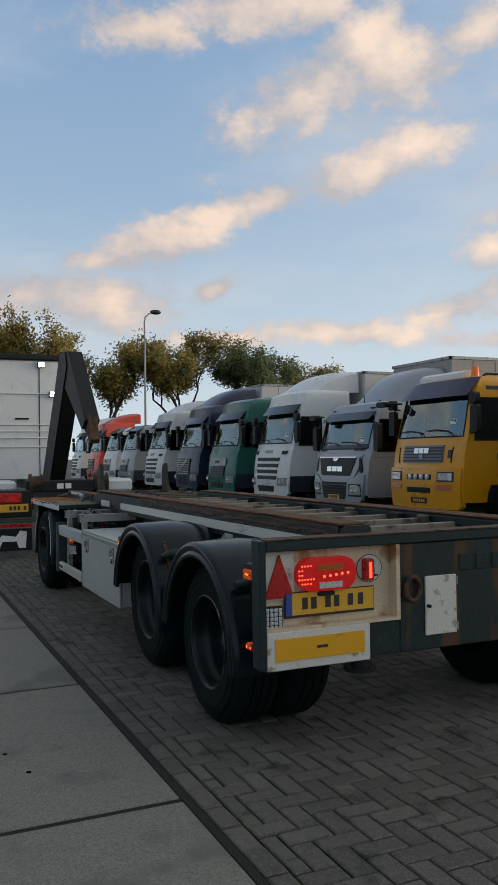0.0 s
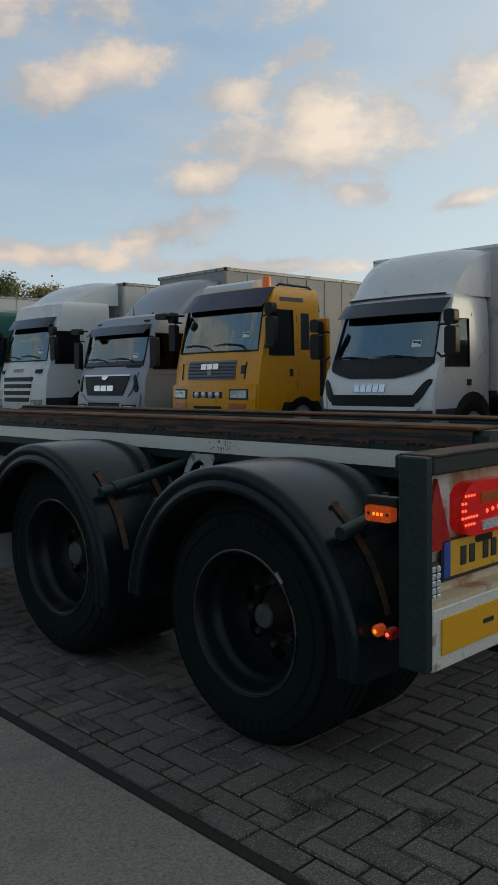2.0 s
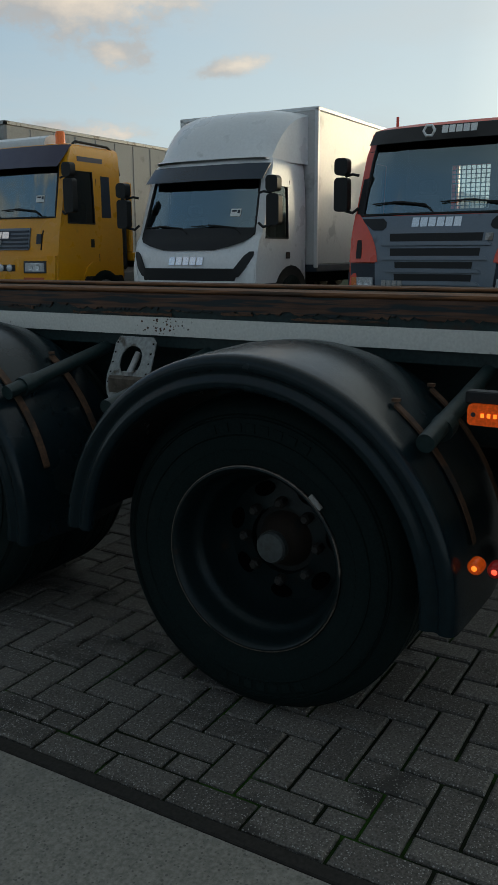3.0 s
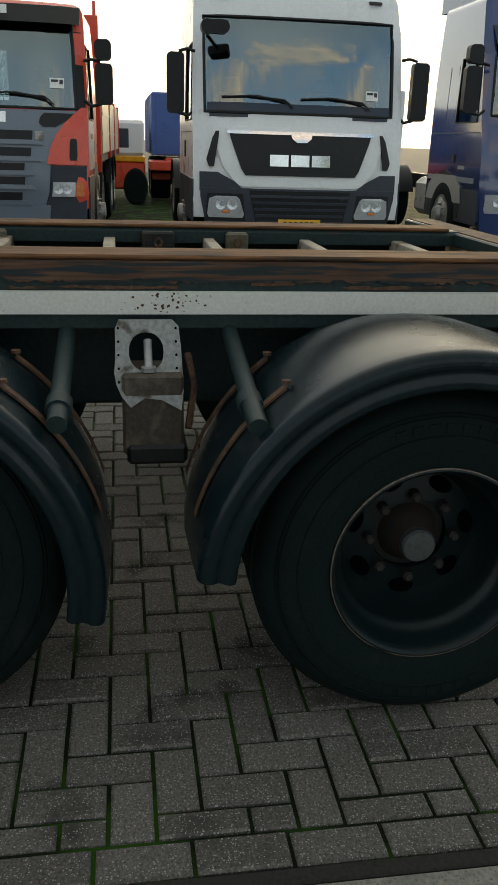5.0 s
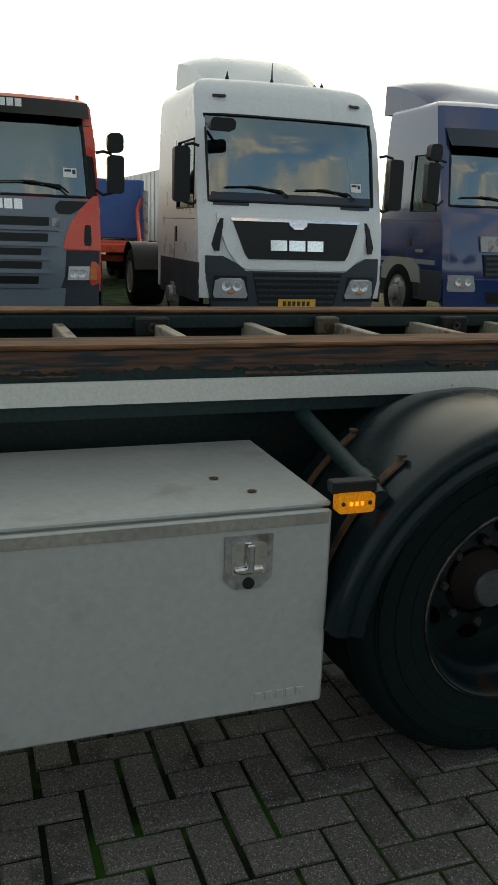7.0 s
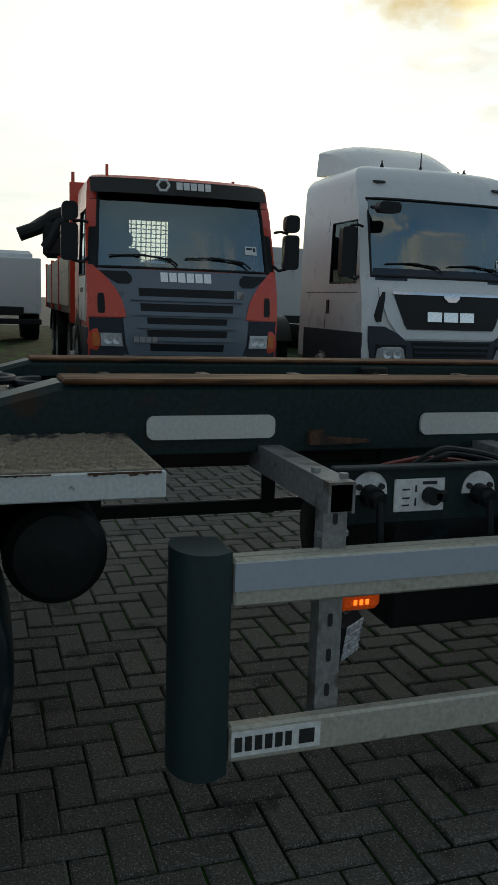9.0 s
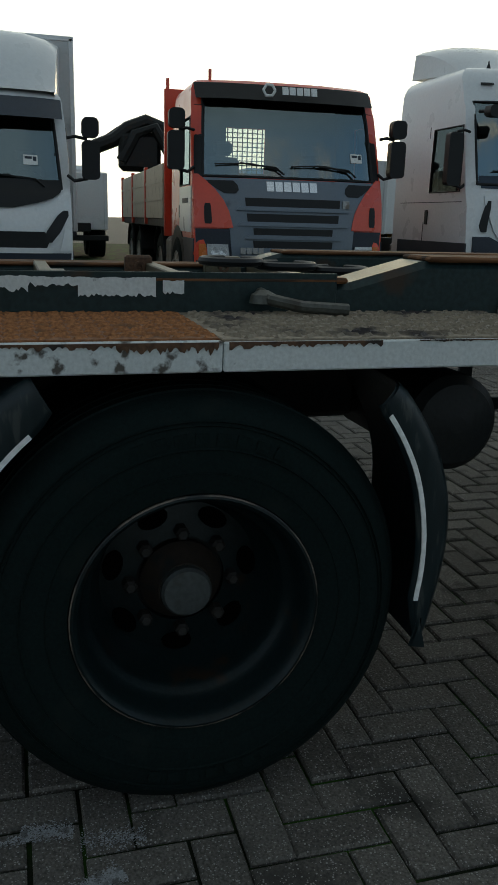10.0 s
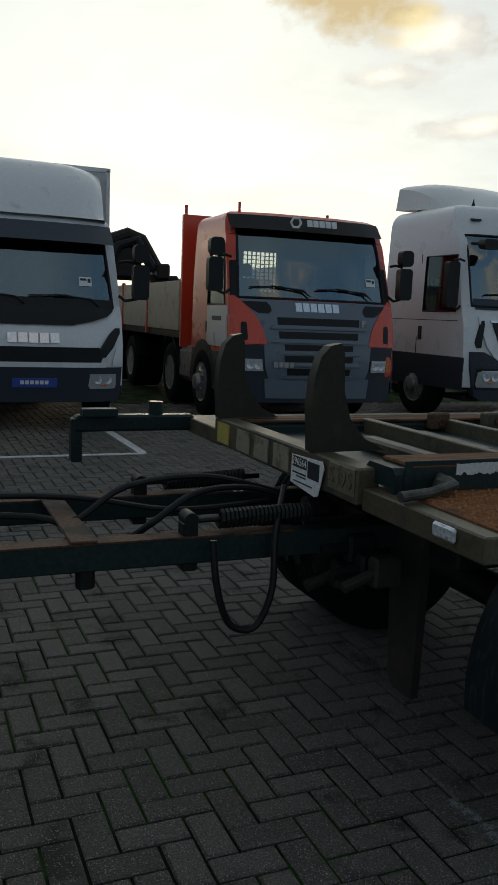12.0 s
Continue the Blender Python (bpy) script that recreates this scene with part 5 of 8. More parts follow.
# beam along the platform with worn paint, lever, pads
backing = tp("inner_kerb", Mesh().box(2.868, 2.876, 10.30, 11.57, 1.0, 1.098, 0.002), GREEN, plat, "scuffed green inner kerb")
for k, (y0, y1, lo, hi) in enumerate(((10.685, 10.735, 1.046, 1.080), (10.752, 10.93, 1.040, 1.086), (10.93, 11.04, 1.062, 1.086), (11.04, 11.396, 1.050, 1.088))):
    tp("worn_stripe", ragged(2.864, y0, y1, lo, hi, 0.004, 80 + k, 0.014, 0.004, 0.005), NEARWHITE, backing, "ragged remains of a white stripe")
for yl, sg in ((10.50, -1), (11.46, 1)):
    tp("lever", Mesh().tube([(2.86, yl, 1.05), (2.80, yl - 0.01, 1.04), (2.775, yl + sg * 0.08, 1.026), (2.765, yl + sg * 0.19, 1.02)], 0.015, 10).lathe([(0.035, 0), (0.03, 0.02), (0.012, 0.03)], (2.83, yl, 1.03), "z", 14), mat("grey_lever_steel", (0.060, 0.062, 0.052), 0.5, 0.2, 0.4, (0.030, 0.027, 0.020), 14.0, 0.3, 80, 0.2), plat, "worn grey twist-lock lever")
marker(11.52, 0.982, PX - 0.004, plat, w=0.10, bracket=False)
tp("white_lamp", Mesh().box(2.515, 2.61, 11.64, 11.655, 0.955, 0.995, 0.008), CLEARLENS, front, "white front marker lamp")

# blocks and hoses between the rails
for yy, xx in ((10.2, 3.2), (10.9, 3.3), (11.2, 3.2), (10.5, 3.25)):
    tp("pad_block", Mesh().box(xx, xx + 0.45, yy, yy + 0.07, 1.0, 1.05, 0.01), OLIVE, None, "muddy cross block")
for k in range(3):
    cyy = 10.05 + 0.18 * k
    tp("hose_loop", Mesh().tube([(3.5 + 0.09 * math.cos(a), cyy + 0.09 * math.sin(a), 1.07 + 0.012 * k) for a in np.linspace(0, 5.6, 16)], 0.014, 8), BLACK, None, "coiled black hose")


# front mudguard halves: radius and lip width by angle over the axle
def half_guard(y, sgn, x0=XN + 0.056, x1=2.80):
    if sgn > 0:
        ang, rad, lip = (60, 56, 42, 29, 17, 6, -4, -9), (0.585, 0.585, 0.582, 0.582, 0.584, 0.586, 0.588, 0.590), (0.075, 0.092, 0.099, 0.096, 0.092, 0.089, 0.085, 0.050)
    else:
        ang, rad, lip = (48, 46, 32, 22, 11, 1, -6, -12), (0.645, 0.647, 0.630, 0.610, 0.580, 0.553, 0.543, 0.536), (0.06, 0.070, 0.077, 0.079, 0.071, 0.063, 0.040, 0.008)
    rows, edge = [], []
    for i in range(25):
        a = ang[0] + (ang[-1] - ang[0]) * i / 24
        r = float(np.interp(-a, [-k for k in ang], rad))
        w = float(np.interp(-a, [-k for k in ang], lip))
        d = Vector((sgn * math.cos(radians(a)), math.sin(radians(a))))

        def P(x, rr):
            return (x, y + d.x * rr, 0.435 + d.y * rr)
        rows.append([P(x0 + 0.012, r - w), P(x0 + 0.002, r - w + 0.003), P(x0, r - w + 0.012), P(x0, r - 0.03), P(x0 + 0.004, r - 0.016), P(x0 + 0.014, r - 0.005), P(x0 + 0.03, r), P(x0 + 0.12, r + 0.004), P(x0 + 0.30, r + 0.006), P(x1, r)])
        if ang[1] + 1 >= a >= (ang[-2] if sgn > 0 else ang[-3]) - 1:
            edge.append([P(x0 - 0.003, r - w), P(x0 - 0.003, r - w + 0.010)])
    m = Mesh().grid(rows)
    m.grid([[(p[0] + 0.004, p[1] - sgn * 0.006, p[2]) for p in q][::-1] for q in rows])
    g = tp("mudguard", m, SCUFFED, None, "dark scuffed plastic mudguard with a white edge line", 85)
    tp("edge_line", Mesh().slab(edge, (0.004, 0, 0)), mat("white_piping", (0.75, 0.75, 0.73), 0.5), g, "white edge line")
    return g


for yy in (10.765,):
    g1 = half_guard(yy, 1)
    half_guard(yy, -1)
    tp("stay", Mesh().cyl((2.95, yy + 0.50, 0.86), (2.46, yy + 0.46, 0.80), 0.025, 12).cyl((2.50, yy + 0.465, 0.806), (2.44, yy + 0.458, 0.798), 0.034, 12), BLACKSTEEL, g1)
    for xs in (2.50, 2.68):
        pts = [(xs, yy + 0.592 * math.cos(radians(a)), 0.435 + 0.592 * math.sin(radians(a))) for a in (46, 40, 34, 28, 22)]
        tp("strap", Mesh().slab([[(p[0] - 0.013, p[1], p[2]), (p[0] + 0.013, p[1], p[2])] for p in pts], (0, 0.006, 0.004)), BLACKSTEEL, g1, "dark mudguard strap")
tp("spring_tank", Mesh().lathe([(0.02, -0.012), (0.095, 0.0), (0.115, 0.02), (0.118, 0.04), (0.118, 0.5), (0.10, 0.53)], (2.60, 10.092, 0.772), "x", 32), BLACKSTEEL, None, "black air bellows tank")
tp("turntable", Mesh().lathe([(0.55, 0.0), (0.55, 0.06), (0.5, 0.08), (0.5, 0.0)], (XC, 10.765, 0.86), "z", 40).box(2.95, mirror(2.95), 10.2, 11.3, 0.72, 0.86, 0.01), BLACKSTEEL, None, "black turntable ring")
tp("hanging_plate", Mesh().prism([(3.10, 0.90), (3.32, 0.90), (3.30, 0.60), (3.27, 0.25), (3.23, 0.215), (3.12, 0.22)], "y", 11.29, 11.32), mat("muddy_dark_plate", (0.020, 0.018, 0.013), 0.7, 0, 0.4, (0.032, 0.026, 0.017), 6.0), None, "muddy hanging plate under the headboard")
for k in range(9):                    # valves and fittings crowded under the front beam
    rgv = random.Random(40 + k)
    xv, zv = 3.10 + 0.085 * k, rgv.uniform(0.60, 0.80)
    tp("fitting", Mesh().cyl((xv, 11.50, zv), (xv, 11.62, zv - rgv.uniform(0, 0.05)), rgv.uniform(0.018, 0.034), 10).box(xv - 0.03, xv + 0.03, 11.42, 11.52, zv - 0.05, zv + 0.05, 0.01), BLACKSTEEL if k % 3 else mat("muddy_dark_plate", (0.02, 0.018, 0.013)), None, "dirty air fitting under the front beam")
tp("gusset", Mesh().prism([(11.30, 0.80), (11.62, 0.80), (11.56, 0.60), (11.34, 0.52)], "x", 3.40, 3.42).prism([(11.30, 0.80), (11.62, 0.80), (11.56, 0.60), (11.34, 0.52)], "x", 3.62, 3.64).box(3.40, 3.64, 11.32, 11.36, 0.52, 0.80), mat("muddy_dark_plate", (0.02, 0.018, 0.013)), None, "muddy gusset bracket")

# drawbar
bar = tp("drawbar", Mesh().box(3.2, 4.0, 11.10, 11.22, 0.70, 0.80, 0.01), BLACKSTEEL, None, "green steel A-frame drawbar with springs and hoses")
for s in (-1, 1):
    xa = 3.60 + s * 0.30
    arm = tp("drawbar_arm", Mesh().box(xa - 0.035, xa + 0.035, 11.15, 14.2, 0.715, 0.80, 0.005), GREEN, bar, "dark green drawbar beam")
    tp("arm_edge", Mesh().box(xa - 0.036, xa + 0.036, 11.7, 14.2, 0.798, 0.804), RUST, arm, "rusty top flange")
    pts = []
    p0, p1 = Vector((xa, 11.58, 0.855)), Vector((xa, 12.07, 0.845))
    for i in range(22 * 8):
        u = i / (22 * 8 - 1)
        a2 = u * 22 * 2 * math.pi
        pts.append(p0.lerp(p1, 0.14 + 0.66 * u) + Vector((0.026 * math.cos(a2), 0, 0.026 * math.sin(a2))))
    spring = tp("spring", Mesh().tube(pts, 0.008, 6), BLACKSTEEL, bar, "black coil spring")
    tp("spring_hook", Mesh().tube([p0, p0.lerp(p1, 0.16)], 0.010, 8).tube([p1, p1.lerp(p0, 0.22)], 0.009, 8).tube([p1 + Vector((0, 0.022 * math.cos(a3), 0.022 * math.sin(a3))) for a3 in np.linspace(0, 6, 12)], 0.008, 6), BLACKSTEEL, spring)
    tp("spring_post", Mesh().box(xa - 0.028, xa + 0.028, 12.05, 12.10, 0.69, 0.845, 0.004).lathe([(0.024, -0.034), (0.024, 0.034)], (xa, 12.075, 0.855), "x", 14), BLACKSTEEL, bar)
tp("cross_piece", Mesh().box(3.26, 3.94, 12.37, 12.45, 0.804, 0.814, 0.003), RUST, bar, "rusty cross plate")
tp("pin", Mesh().cyl((3.30, 12.40, 0.66), (3.30, 12.40, 0.72), 0.03, 10), BLACKSTEEL, bar)
prop = tp("prop_bar", Mesh().box(4.60, 4.68, 11.62, 12.18, 0.94, 1.015, 0.01), GREEN, None, "dark green front prop bar")
tp("end_plate", Mesh().box(4.61, 4.67, 12.15, 12.2, 0.80, 1.0, 0.006), GREEN, prop)
tp("stud", Mesh().cyl((4.64, 11.80, 1.0), (4.64, 11.80, 1.075), 0.035, 12), GREEN, prop)
tp("lug", Mesh().box(4.55, 4.62, 12.0, 12.16, 1.013, 1.05, 0.004), GREEN, prop)
for k, (pts) in enumerate(([(3.22, 12.02, 0.80), (3.20, 12.01, 0.66), (3.20, 11.97, 0.54), (3.20, 11.91, 0.505), (3.20, 11.86, 0.53), (3.20, 11.82, 0.64), (3.24, 11.80, 0.80), (3.4, 11.7, 0.92)],
                            [(3.5, 11.62, 0.85), (3.5, 11.8, 0.90), (3.45, 12.0, 0.90), (3.42, 12.15, 0.82), (3.5, 12.25, 0.72)],
                            [(3.6, 11.62, 0.85), (3.62, 11.9, 0.92), (3.6, 12.2, 0.90), (3.55, 12.4, 0.80), (3.6, 12.6, 0.82), (3.6, 13.6, 0.86)],
                            [(3.7, 11.62, 0.80), (3.72, 12.0, 0.78), (3.7, 12.5, 0.86), (3.68, 13.6, 0.88)])):
    m = Mesh()
    sm = []
    for i in range(len(pts) - 1):
        q0, q1, q2, q3 = (Vector(pts[max(0, min(len(pts) - 1, i + d))]) for d in (-1, 0, 1, 2))
        for u in np.linspace(0, 1, 6)[:-1]:
            sm.append(0.5 * ((2 * q1) + (q2 - q0) * u + (2 * q0 - 5 * q1 + 4 * q2 - q3) * u * u + (3 * q1 - q0 - 3 * q2 + q3) * u ** 3))
    sm.append(Vector(pts[-1]))
    tp("hose", m.tube(sm, 0.0118, 8), BLACK, bar, "black rubber hose")

# ---- parked trucks: local axes, x forward from the front bumper, y to the truck's left ----
def lerp(a, b, u):
    return a + (b - a) * u


class Cab:
    """A cab whose front follows a side profile and a rounded plan; panels can be laid on its front and flanks."""

    def __init__(self, owner, prof, hw, back, bulge=0.16, power=4.0, taper=0.0, roll=0.13):
        self.o, self.prof, self.hw, self.back, self.bulge, self.power, self.taper, self.roll = owner, prof, hw, back, bulge, power, taper, roll
        self.z0, self.z1 = prof[0][1], prof[-1][1]

    def half(self, z):
        u = max(0.0, (z - 1.6) / max(0.1, self.z1 - 1.6))
        r = self.roll
        v = min(1.0, max(0.0, (z - self.z1 + r) / r))
        return self.hw - self.taper * u * u - r * (1 - math.sqrt(max(0.0, 1 - v * v)))

    def front(self, y, z):
        p = self.prof
        if z <= p[0][1]:
            x = p[0][0]
        else:
            x = p[-1][0]
            for (x0, a), (x1, b) in zip(p, p[1:]):
                if a <= z <= b:
                    x = lerp(x0, x1, (z - a) / max(1e-6, b - a))
                    break
        return x - self.bulge * (abs(y) / self.half(z)) ** self.power

    def shell(self, material, win, door=None, rear=None, label="", side_glass=None):
        """The body with openings: win = (z0, z1, half width below, half width above); door windows (x0, x1, z0, z1); rear window (y0, y1, z0, z1)."""
        zs = sorted({round(z, 4) for _, z in self.prof} | {win[0], win[1]} | ({door[2], door[3]} if door else set()) | ({rear[2], rear[3]} if rear else set()))
        full = []
        for a, b in zip(zs, zs[1:]):
            n = max(1, int((b - a) / 0.22))
            full += [lerp(a, b, k / n) for k in range(n)]
        zs = [z for z in full if z < self.z1 - self.roll - 0.02 or any(abs(z - k) < 1e-6 for k in (win[0], win[1]))]
        zs = sorted(set(zs + [self.z1 - self.roll + self.roll * math.sin(radians(a)) for a in (0, 18, 36, 54, 72, 90)]))

        def wy(z):
            u = min(1, max(0, (z - win[0]) / (win[1] - win[0])))
            return lerp(win[2], win[3], u)
        m = Mesh()
        rows = []
        for z in zs:
            h, w = self.half(z), wy(z)
            w = min(w, h * 0.93)
            ys = [-h, -lerp(w, h, 0.86), -lerp(w, h, 0.7), -lerp(w, h, 0.4), -w, -w * 0.5, 0, w * 0.5, w, lerp(w, h, 0.4), lerp(w, h, 0.7), lerp(w, h, 0.86), h]
            rows.append([(self.front(y, z), y, z) for y in ys])
        e = 1e-4
        m.grid(rows, lambda i, j: 4 <= j <= 7 and win[0] - e <= zs[i] and zs[i + 1] <= win[1] + e)
        for s in (-1, 1):
            rows = []
            for z in zs:
                h = self.half(z)
                xf = self.front(h, z)
                xs = [xf]
                if door:
                    xs += [min(door[1], xf - 0.03), door[0]]
                xs.append(self.back)
                rows.append([(x, s * h, z) for x in xs])
            m.grid(rows, (lambda i, j: j == 1 and door[2] - e <= zs[i] and zs[i + 1] <= door[3] + e) if door else None)
        rows = []
        for z in zs:
            h = self.half(z)
            ys = [-h] + ([rear[0], rear[1]] if rear else []) + [h]
            rows.append([(self.back, y, z) for y in ys])
        m.grid(rows, (lambda i, j: j == 1 and rear[2] - e <= zs[i] and zs[i + 1] <= rear[3] + e) if rear else None)
        h = self.half(self.z1)
        m.grid([[(self.front(y, self.z1), y, self.z1) for y in ys], [(lerp(self.front(0, self.z1), self.back, 0.3), y, self.z1 + 0.035 * (1 - (y / h) ** 4)) for y in ys], [(self.back, y, self.z1 + 0.02 * (1 - (y / h) ** 4)) for y in ys]])
        h = self.half(self.z0)
        m.grid([[(self.front(-h, self.z0), -h, self.z0), (self.front(0, self.z0), 0, self.z0), (self.front(h, self.z0), h, self.z0)], [(self.back, -h, self.z0), (self.back, 0, self.z0), (self.back, h, self.z0)]])
        self.body = part("cab", m.weld(), material, self.o, label, 28, fix=False)
        mid = 0.5 * self.back
        inner = Mesh().add([(x - 0.05 if x > mid else x + 0.03, y * 0.965, min(z, self.z1 - 0.06)) for x, y, z in m.v], m.f)
        part("cab_lining", inner, LINING, self.o, "dark cab lining", 60, fix=False)
        # glass
        wz = [lerp(win[0], win[1], k / 4) for k in range(5)]
        rows = [[(self.front(y, z) - 0.012, y, z) for y in [wy(z) * k / 5 * 1.01 for k in range(-5, 6)]] for z in wz]
        g = part("windscreen", Mesh().grid(rows), GLASS, self.o, "dark windscreen mirroring the sky", fix=False)
        g.visible_shadow = False
        seal = Mesh()
        ring = [(wy(win[0]) * k / 6, win[0]) for k in range(-6, 7)] + [(wy(lerp(win[0], win[1], k / 4)), lerp(win[0], win[1], k / 4)) for k in range(1, 4)] + [(wy(win[1]) * k / 6, win[1]) for k in range(6, -7, -1)] + [(-wy(lerp(win[0], win[1], k / 4)), lerp(win[0], win[1], k / 4)) for k in (3, 2, 1)]
        pts = [(self.front(y, z) + 0.001, y, z) for y, z in ring]
        part("windscreen_seal", seal.tube(pts + [pts[0], pts[1]], 0.016, 6), BLACK, g, "black rubber seal")
        if door:
            for s in (-1, 1):
                rows = []
                for k in range(4):
                    z = lerp(door[2], door[3], k / 3)
                    h = self.half(z) - 0.012
                    xf = min(door[1], self.front(self.half(z), z) - 0.03)
                    rows.append([(door[0], s * h, z), (lerp(door[0], xf, 0.5), s * h, z), (xf, s * h, z)])
                g2 = part("side_window", Mesh().grid([r[::-s] for r in rows]), side_glass or SIDEGLASS, self.o, "side window, glass darkened to stand for the dim cab", fix=False)
                g2.visible_shadow = False
                fr = Mesh()
                c = [rows[0][0], rows[0][2], rows[-1][2], rows[-1][0]]
                c = [(x, y + s * 0.014, z) for x, y, z in c]
                part("window_seal", fr.tube(c + [c[0]], 0.012, 6), BLACK, g2)
        if rear:
            g3 = part("rear_window", Mesh().grid([[(self.back, rear[0], rear[2]), (self.back, rear[1], rear[2])], [(self.back, rear[0], rear[3]), (self.back, rear[1], rear[3])]]), CLEARPANE, self.o, "rear window", fix=False)
            g3.visible_shadow = False
        # what shows inside
        dz = win[0] - 0.02
        part("dashboard", Mesh().box(self.front(0, win[0]) - 0.65, self.front(0, win[0]) - 0.22, -self.hw + 0.12, self.hw - 0.12, dz - 0.35, dz + 0.02, 0.04), DASH, self.o, "dark dashboard")
        for s in (-1, 1):
            seat = Mesh().box(self.back + 0.55, self.back + 1.0, s * 0.62 - 0.24, s * 0.62 + 0.24, dz - 0.5, dz - 0.3, 0.05).box(self.back + 0.48, self.back + 0.62, s * 0.62 - 0.23, s * 0.62 + 0.23, dz - 0.35, dz + 0.32, 0.05).box(self.back + 0.50, self.back + 0.60, s * 0.62 - 0.13, s * 0.62 + 0.13, dz + 0.34, dz + 0.52, 0.04)
            part("seat", seat, DASH, self.o, "dark cab seat")
        ring = [(self.front(0, win[0]) - 0.62 + 0.05 * math.sin(a), -0.0 + 0.62 + 0.22 * math.cos(a), dz + 0.05 + 0.2 * math.sin(a)) for a in np.linspace(0, 6.2, 20)]
        part("steering_wheel", Mesh().tube(ring, 0.016, 6), DASH, self.o)
        return self

    def rows(self, rows, off, n=8):
        return [[(self.front(y, z) + off, y, z) for y in [lerp(a, b, k / n) for k in range(n + 1)]] for z, a, b in rows]

    def band(self, name, rows, off, material, parent=None, label="", deep=0.03, n=8):
        """A panel laid on the front: rows of (z, from y, to y), standing off by off."""
        return part(name, Mesh().slab(self.rows(rows, off, n), (-deep, 0, 0)), material, parent or self.o, label)

    def pair(self, name, rows, off, material, parent=None, label="", deep=0.03, n=5):
        self.band(name, rows, off, material, parent, label, deep, n)
        return self.band(name, [(z, -b, -a) for z, a, b in rows], off, material, parent, label, deep, n)

    def flank(self, name, rows, off, material, parent=None, label="", both=True, s=1):
        """A panel on the flank: rows of (z, from x, to x)."""
        for t in ((1, -1) if both else (s,)):
            r = [[(x, t * (self.half(z) + off), z) for x in (a, lerp(a, b, 0.5), b)] for z, a, b in rows]
            ob = part(name, Mesh().slab(r, (0, -t * 0.02, 0)), material, parent or self.o, label)
        return ob

    def bars(self, z, w, h, n, off, material, gap=0.25, y=0.0, label="brand letters as plain bars", parent=None):
        m = Mesh()
        step = w / n
        for k in range(n):
            a = y - w / 2 + k * step
            m.slab(self.rows([(z - h / 2, a, a + step * (1 - gap)), (z + h / 2, a, a + step * (1 - gap))], off, 2), (-0.02, 0, 0))
        return each("letter_bar", m, material, parent or self.o, label)


def road_wheel(owner, x, hw, r=0.5, w=0.30, name="wheel", rim_material=None, front=True):
    for s in (-1, 1):
        yo = s * hw
        prof = [(r * 0.56, -0.01), (r * 0.62, 0.0), (r * 0.84, 0.0), (r * 0.95, -0.02), (r, -0.06), (r, -w + 0.06), (r * 0.95, -w + 0.02), (r * 0.6, -w)]
        wh = part(name, Mesh().lathe([(a, h * s) for a, h in prof], (x, yo, r), "y", 36, closed=True), RUBBER, owner, "black tyre on a steel rim")
        d = 0.02 if front else -0.13
        rm = part("rim", Mesh().lathe([(r * 0.57, -0.015 * s), (r * 0.57, 0.0), (r * 0.53, -0.01 * s), (r * 0.50, (d - 0.03) * s), (r * 0.36, (d - 0.02) * s), (r * 0.24, (d + 0.015) * s), (r * 0.22, (d + 0.07) * s), (r * 0.1, (d + 0.08) * s)], (x, yo, r), "y", 28), rim_material or STEEL, wh, "steel rim")
        m = Mesh()
        for k in range(10):
            a = 2 * math.pi * k / 10
            m.lathe([(0.017, (d - 0.03) * s), (0.017, (d + 0.02) * s)], (x + r * 0.31 * math.cos(a), yo, r + r * 0.31 * math.sin(a)), "y", 6)
        each("wheel_nut", m, STEEL, wh)


def bowls(cab, y0, y1, z, r, off, parent, orange=True):
    """Round reflectors and an orange bulb inside a headlamp, on both sides."""
    for s in (-1, 1):
        for u in (0.3, 0.68):
            y = s * lerp(y0, y1, u)
            part("reflector", Mesh().lathe([(r, -0.01), (r, 0.004), (r * 0.8, 0.002), (r * 0.35, -0.008), (r * 0.1, -0.009)], (cab.front(y, z) + off, y, z + r * 0.2), "x", 16), CLEARLENS, parent, "bright round reflector")
        if orange:
            y = s * lerp(y0, y1, 0.5)
            part("indicator", Mesh().box(cab.front(y, z) + off - 0.01, cab.front(y, z) + off + 0.006, y - r * 0.7, y + r * 0.7, z - r * 1.35, z - r * 0.9, 0.004), INDICATOR, parent, "orange indicator bulb")


def mirrors(cab, z0, z1, x, material=None, out=0.20, shell_material=None, upper=True, arm=True):
    for s in (-1, 1):
        y0 = s * (cab.hw + out - 0.10)
        m = Mesh().prism(round_rect(min(y0, y0 + s * 0.20), max(y0, y0 + s * 0.20), z0, z1, 0.05), "x", x - 0.05, x + 0.07)
        mir = part("mirror", m, shell_material or BLACK, cab.o, "black door mirror")
        if upper:
            part("wide_mirror", Mesh().prism(round_rect(min(y0 + s * 0.0, y0 + s * 0.19), max(y0, y0 + s * 0.19), z1 + 0.03, z1 + 0.25, 0.06), "x", x - 0.04, x + 0.09), shell_material or BLACK, cab.o, "black wide-angle mirror")
        each("mirror_arm", Mesh().tube([(x - 0.02, s * (cab.hw - 0.03), z1 + 0.02), (x, s * (cab.hw + 0.06), z1 + 0.04), (x, y0 + s * 0.06, z1 + 0.015)], 0.018, 8).tube([(x - 0.02, s * (cab.hw - 0.03), z0 + 0.04), (x, s * (cab.hw + 0.05), z0 - 0.02), (x, y0 + s * 0.06, z0 + 0.01)], 0.020, 8), BLACK, mir)


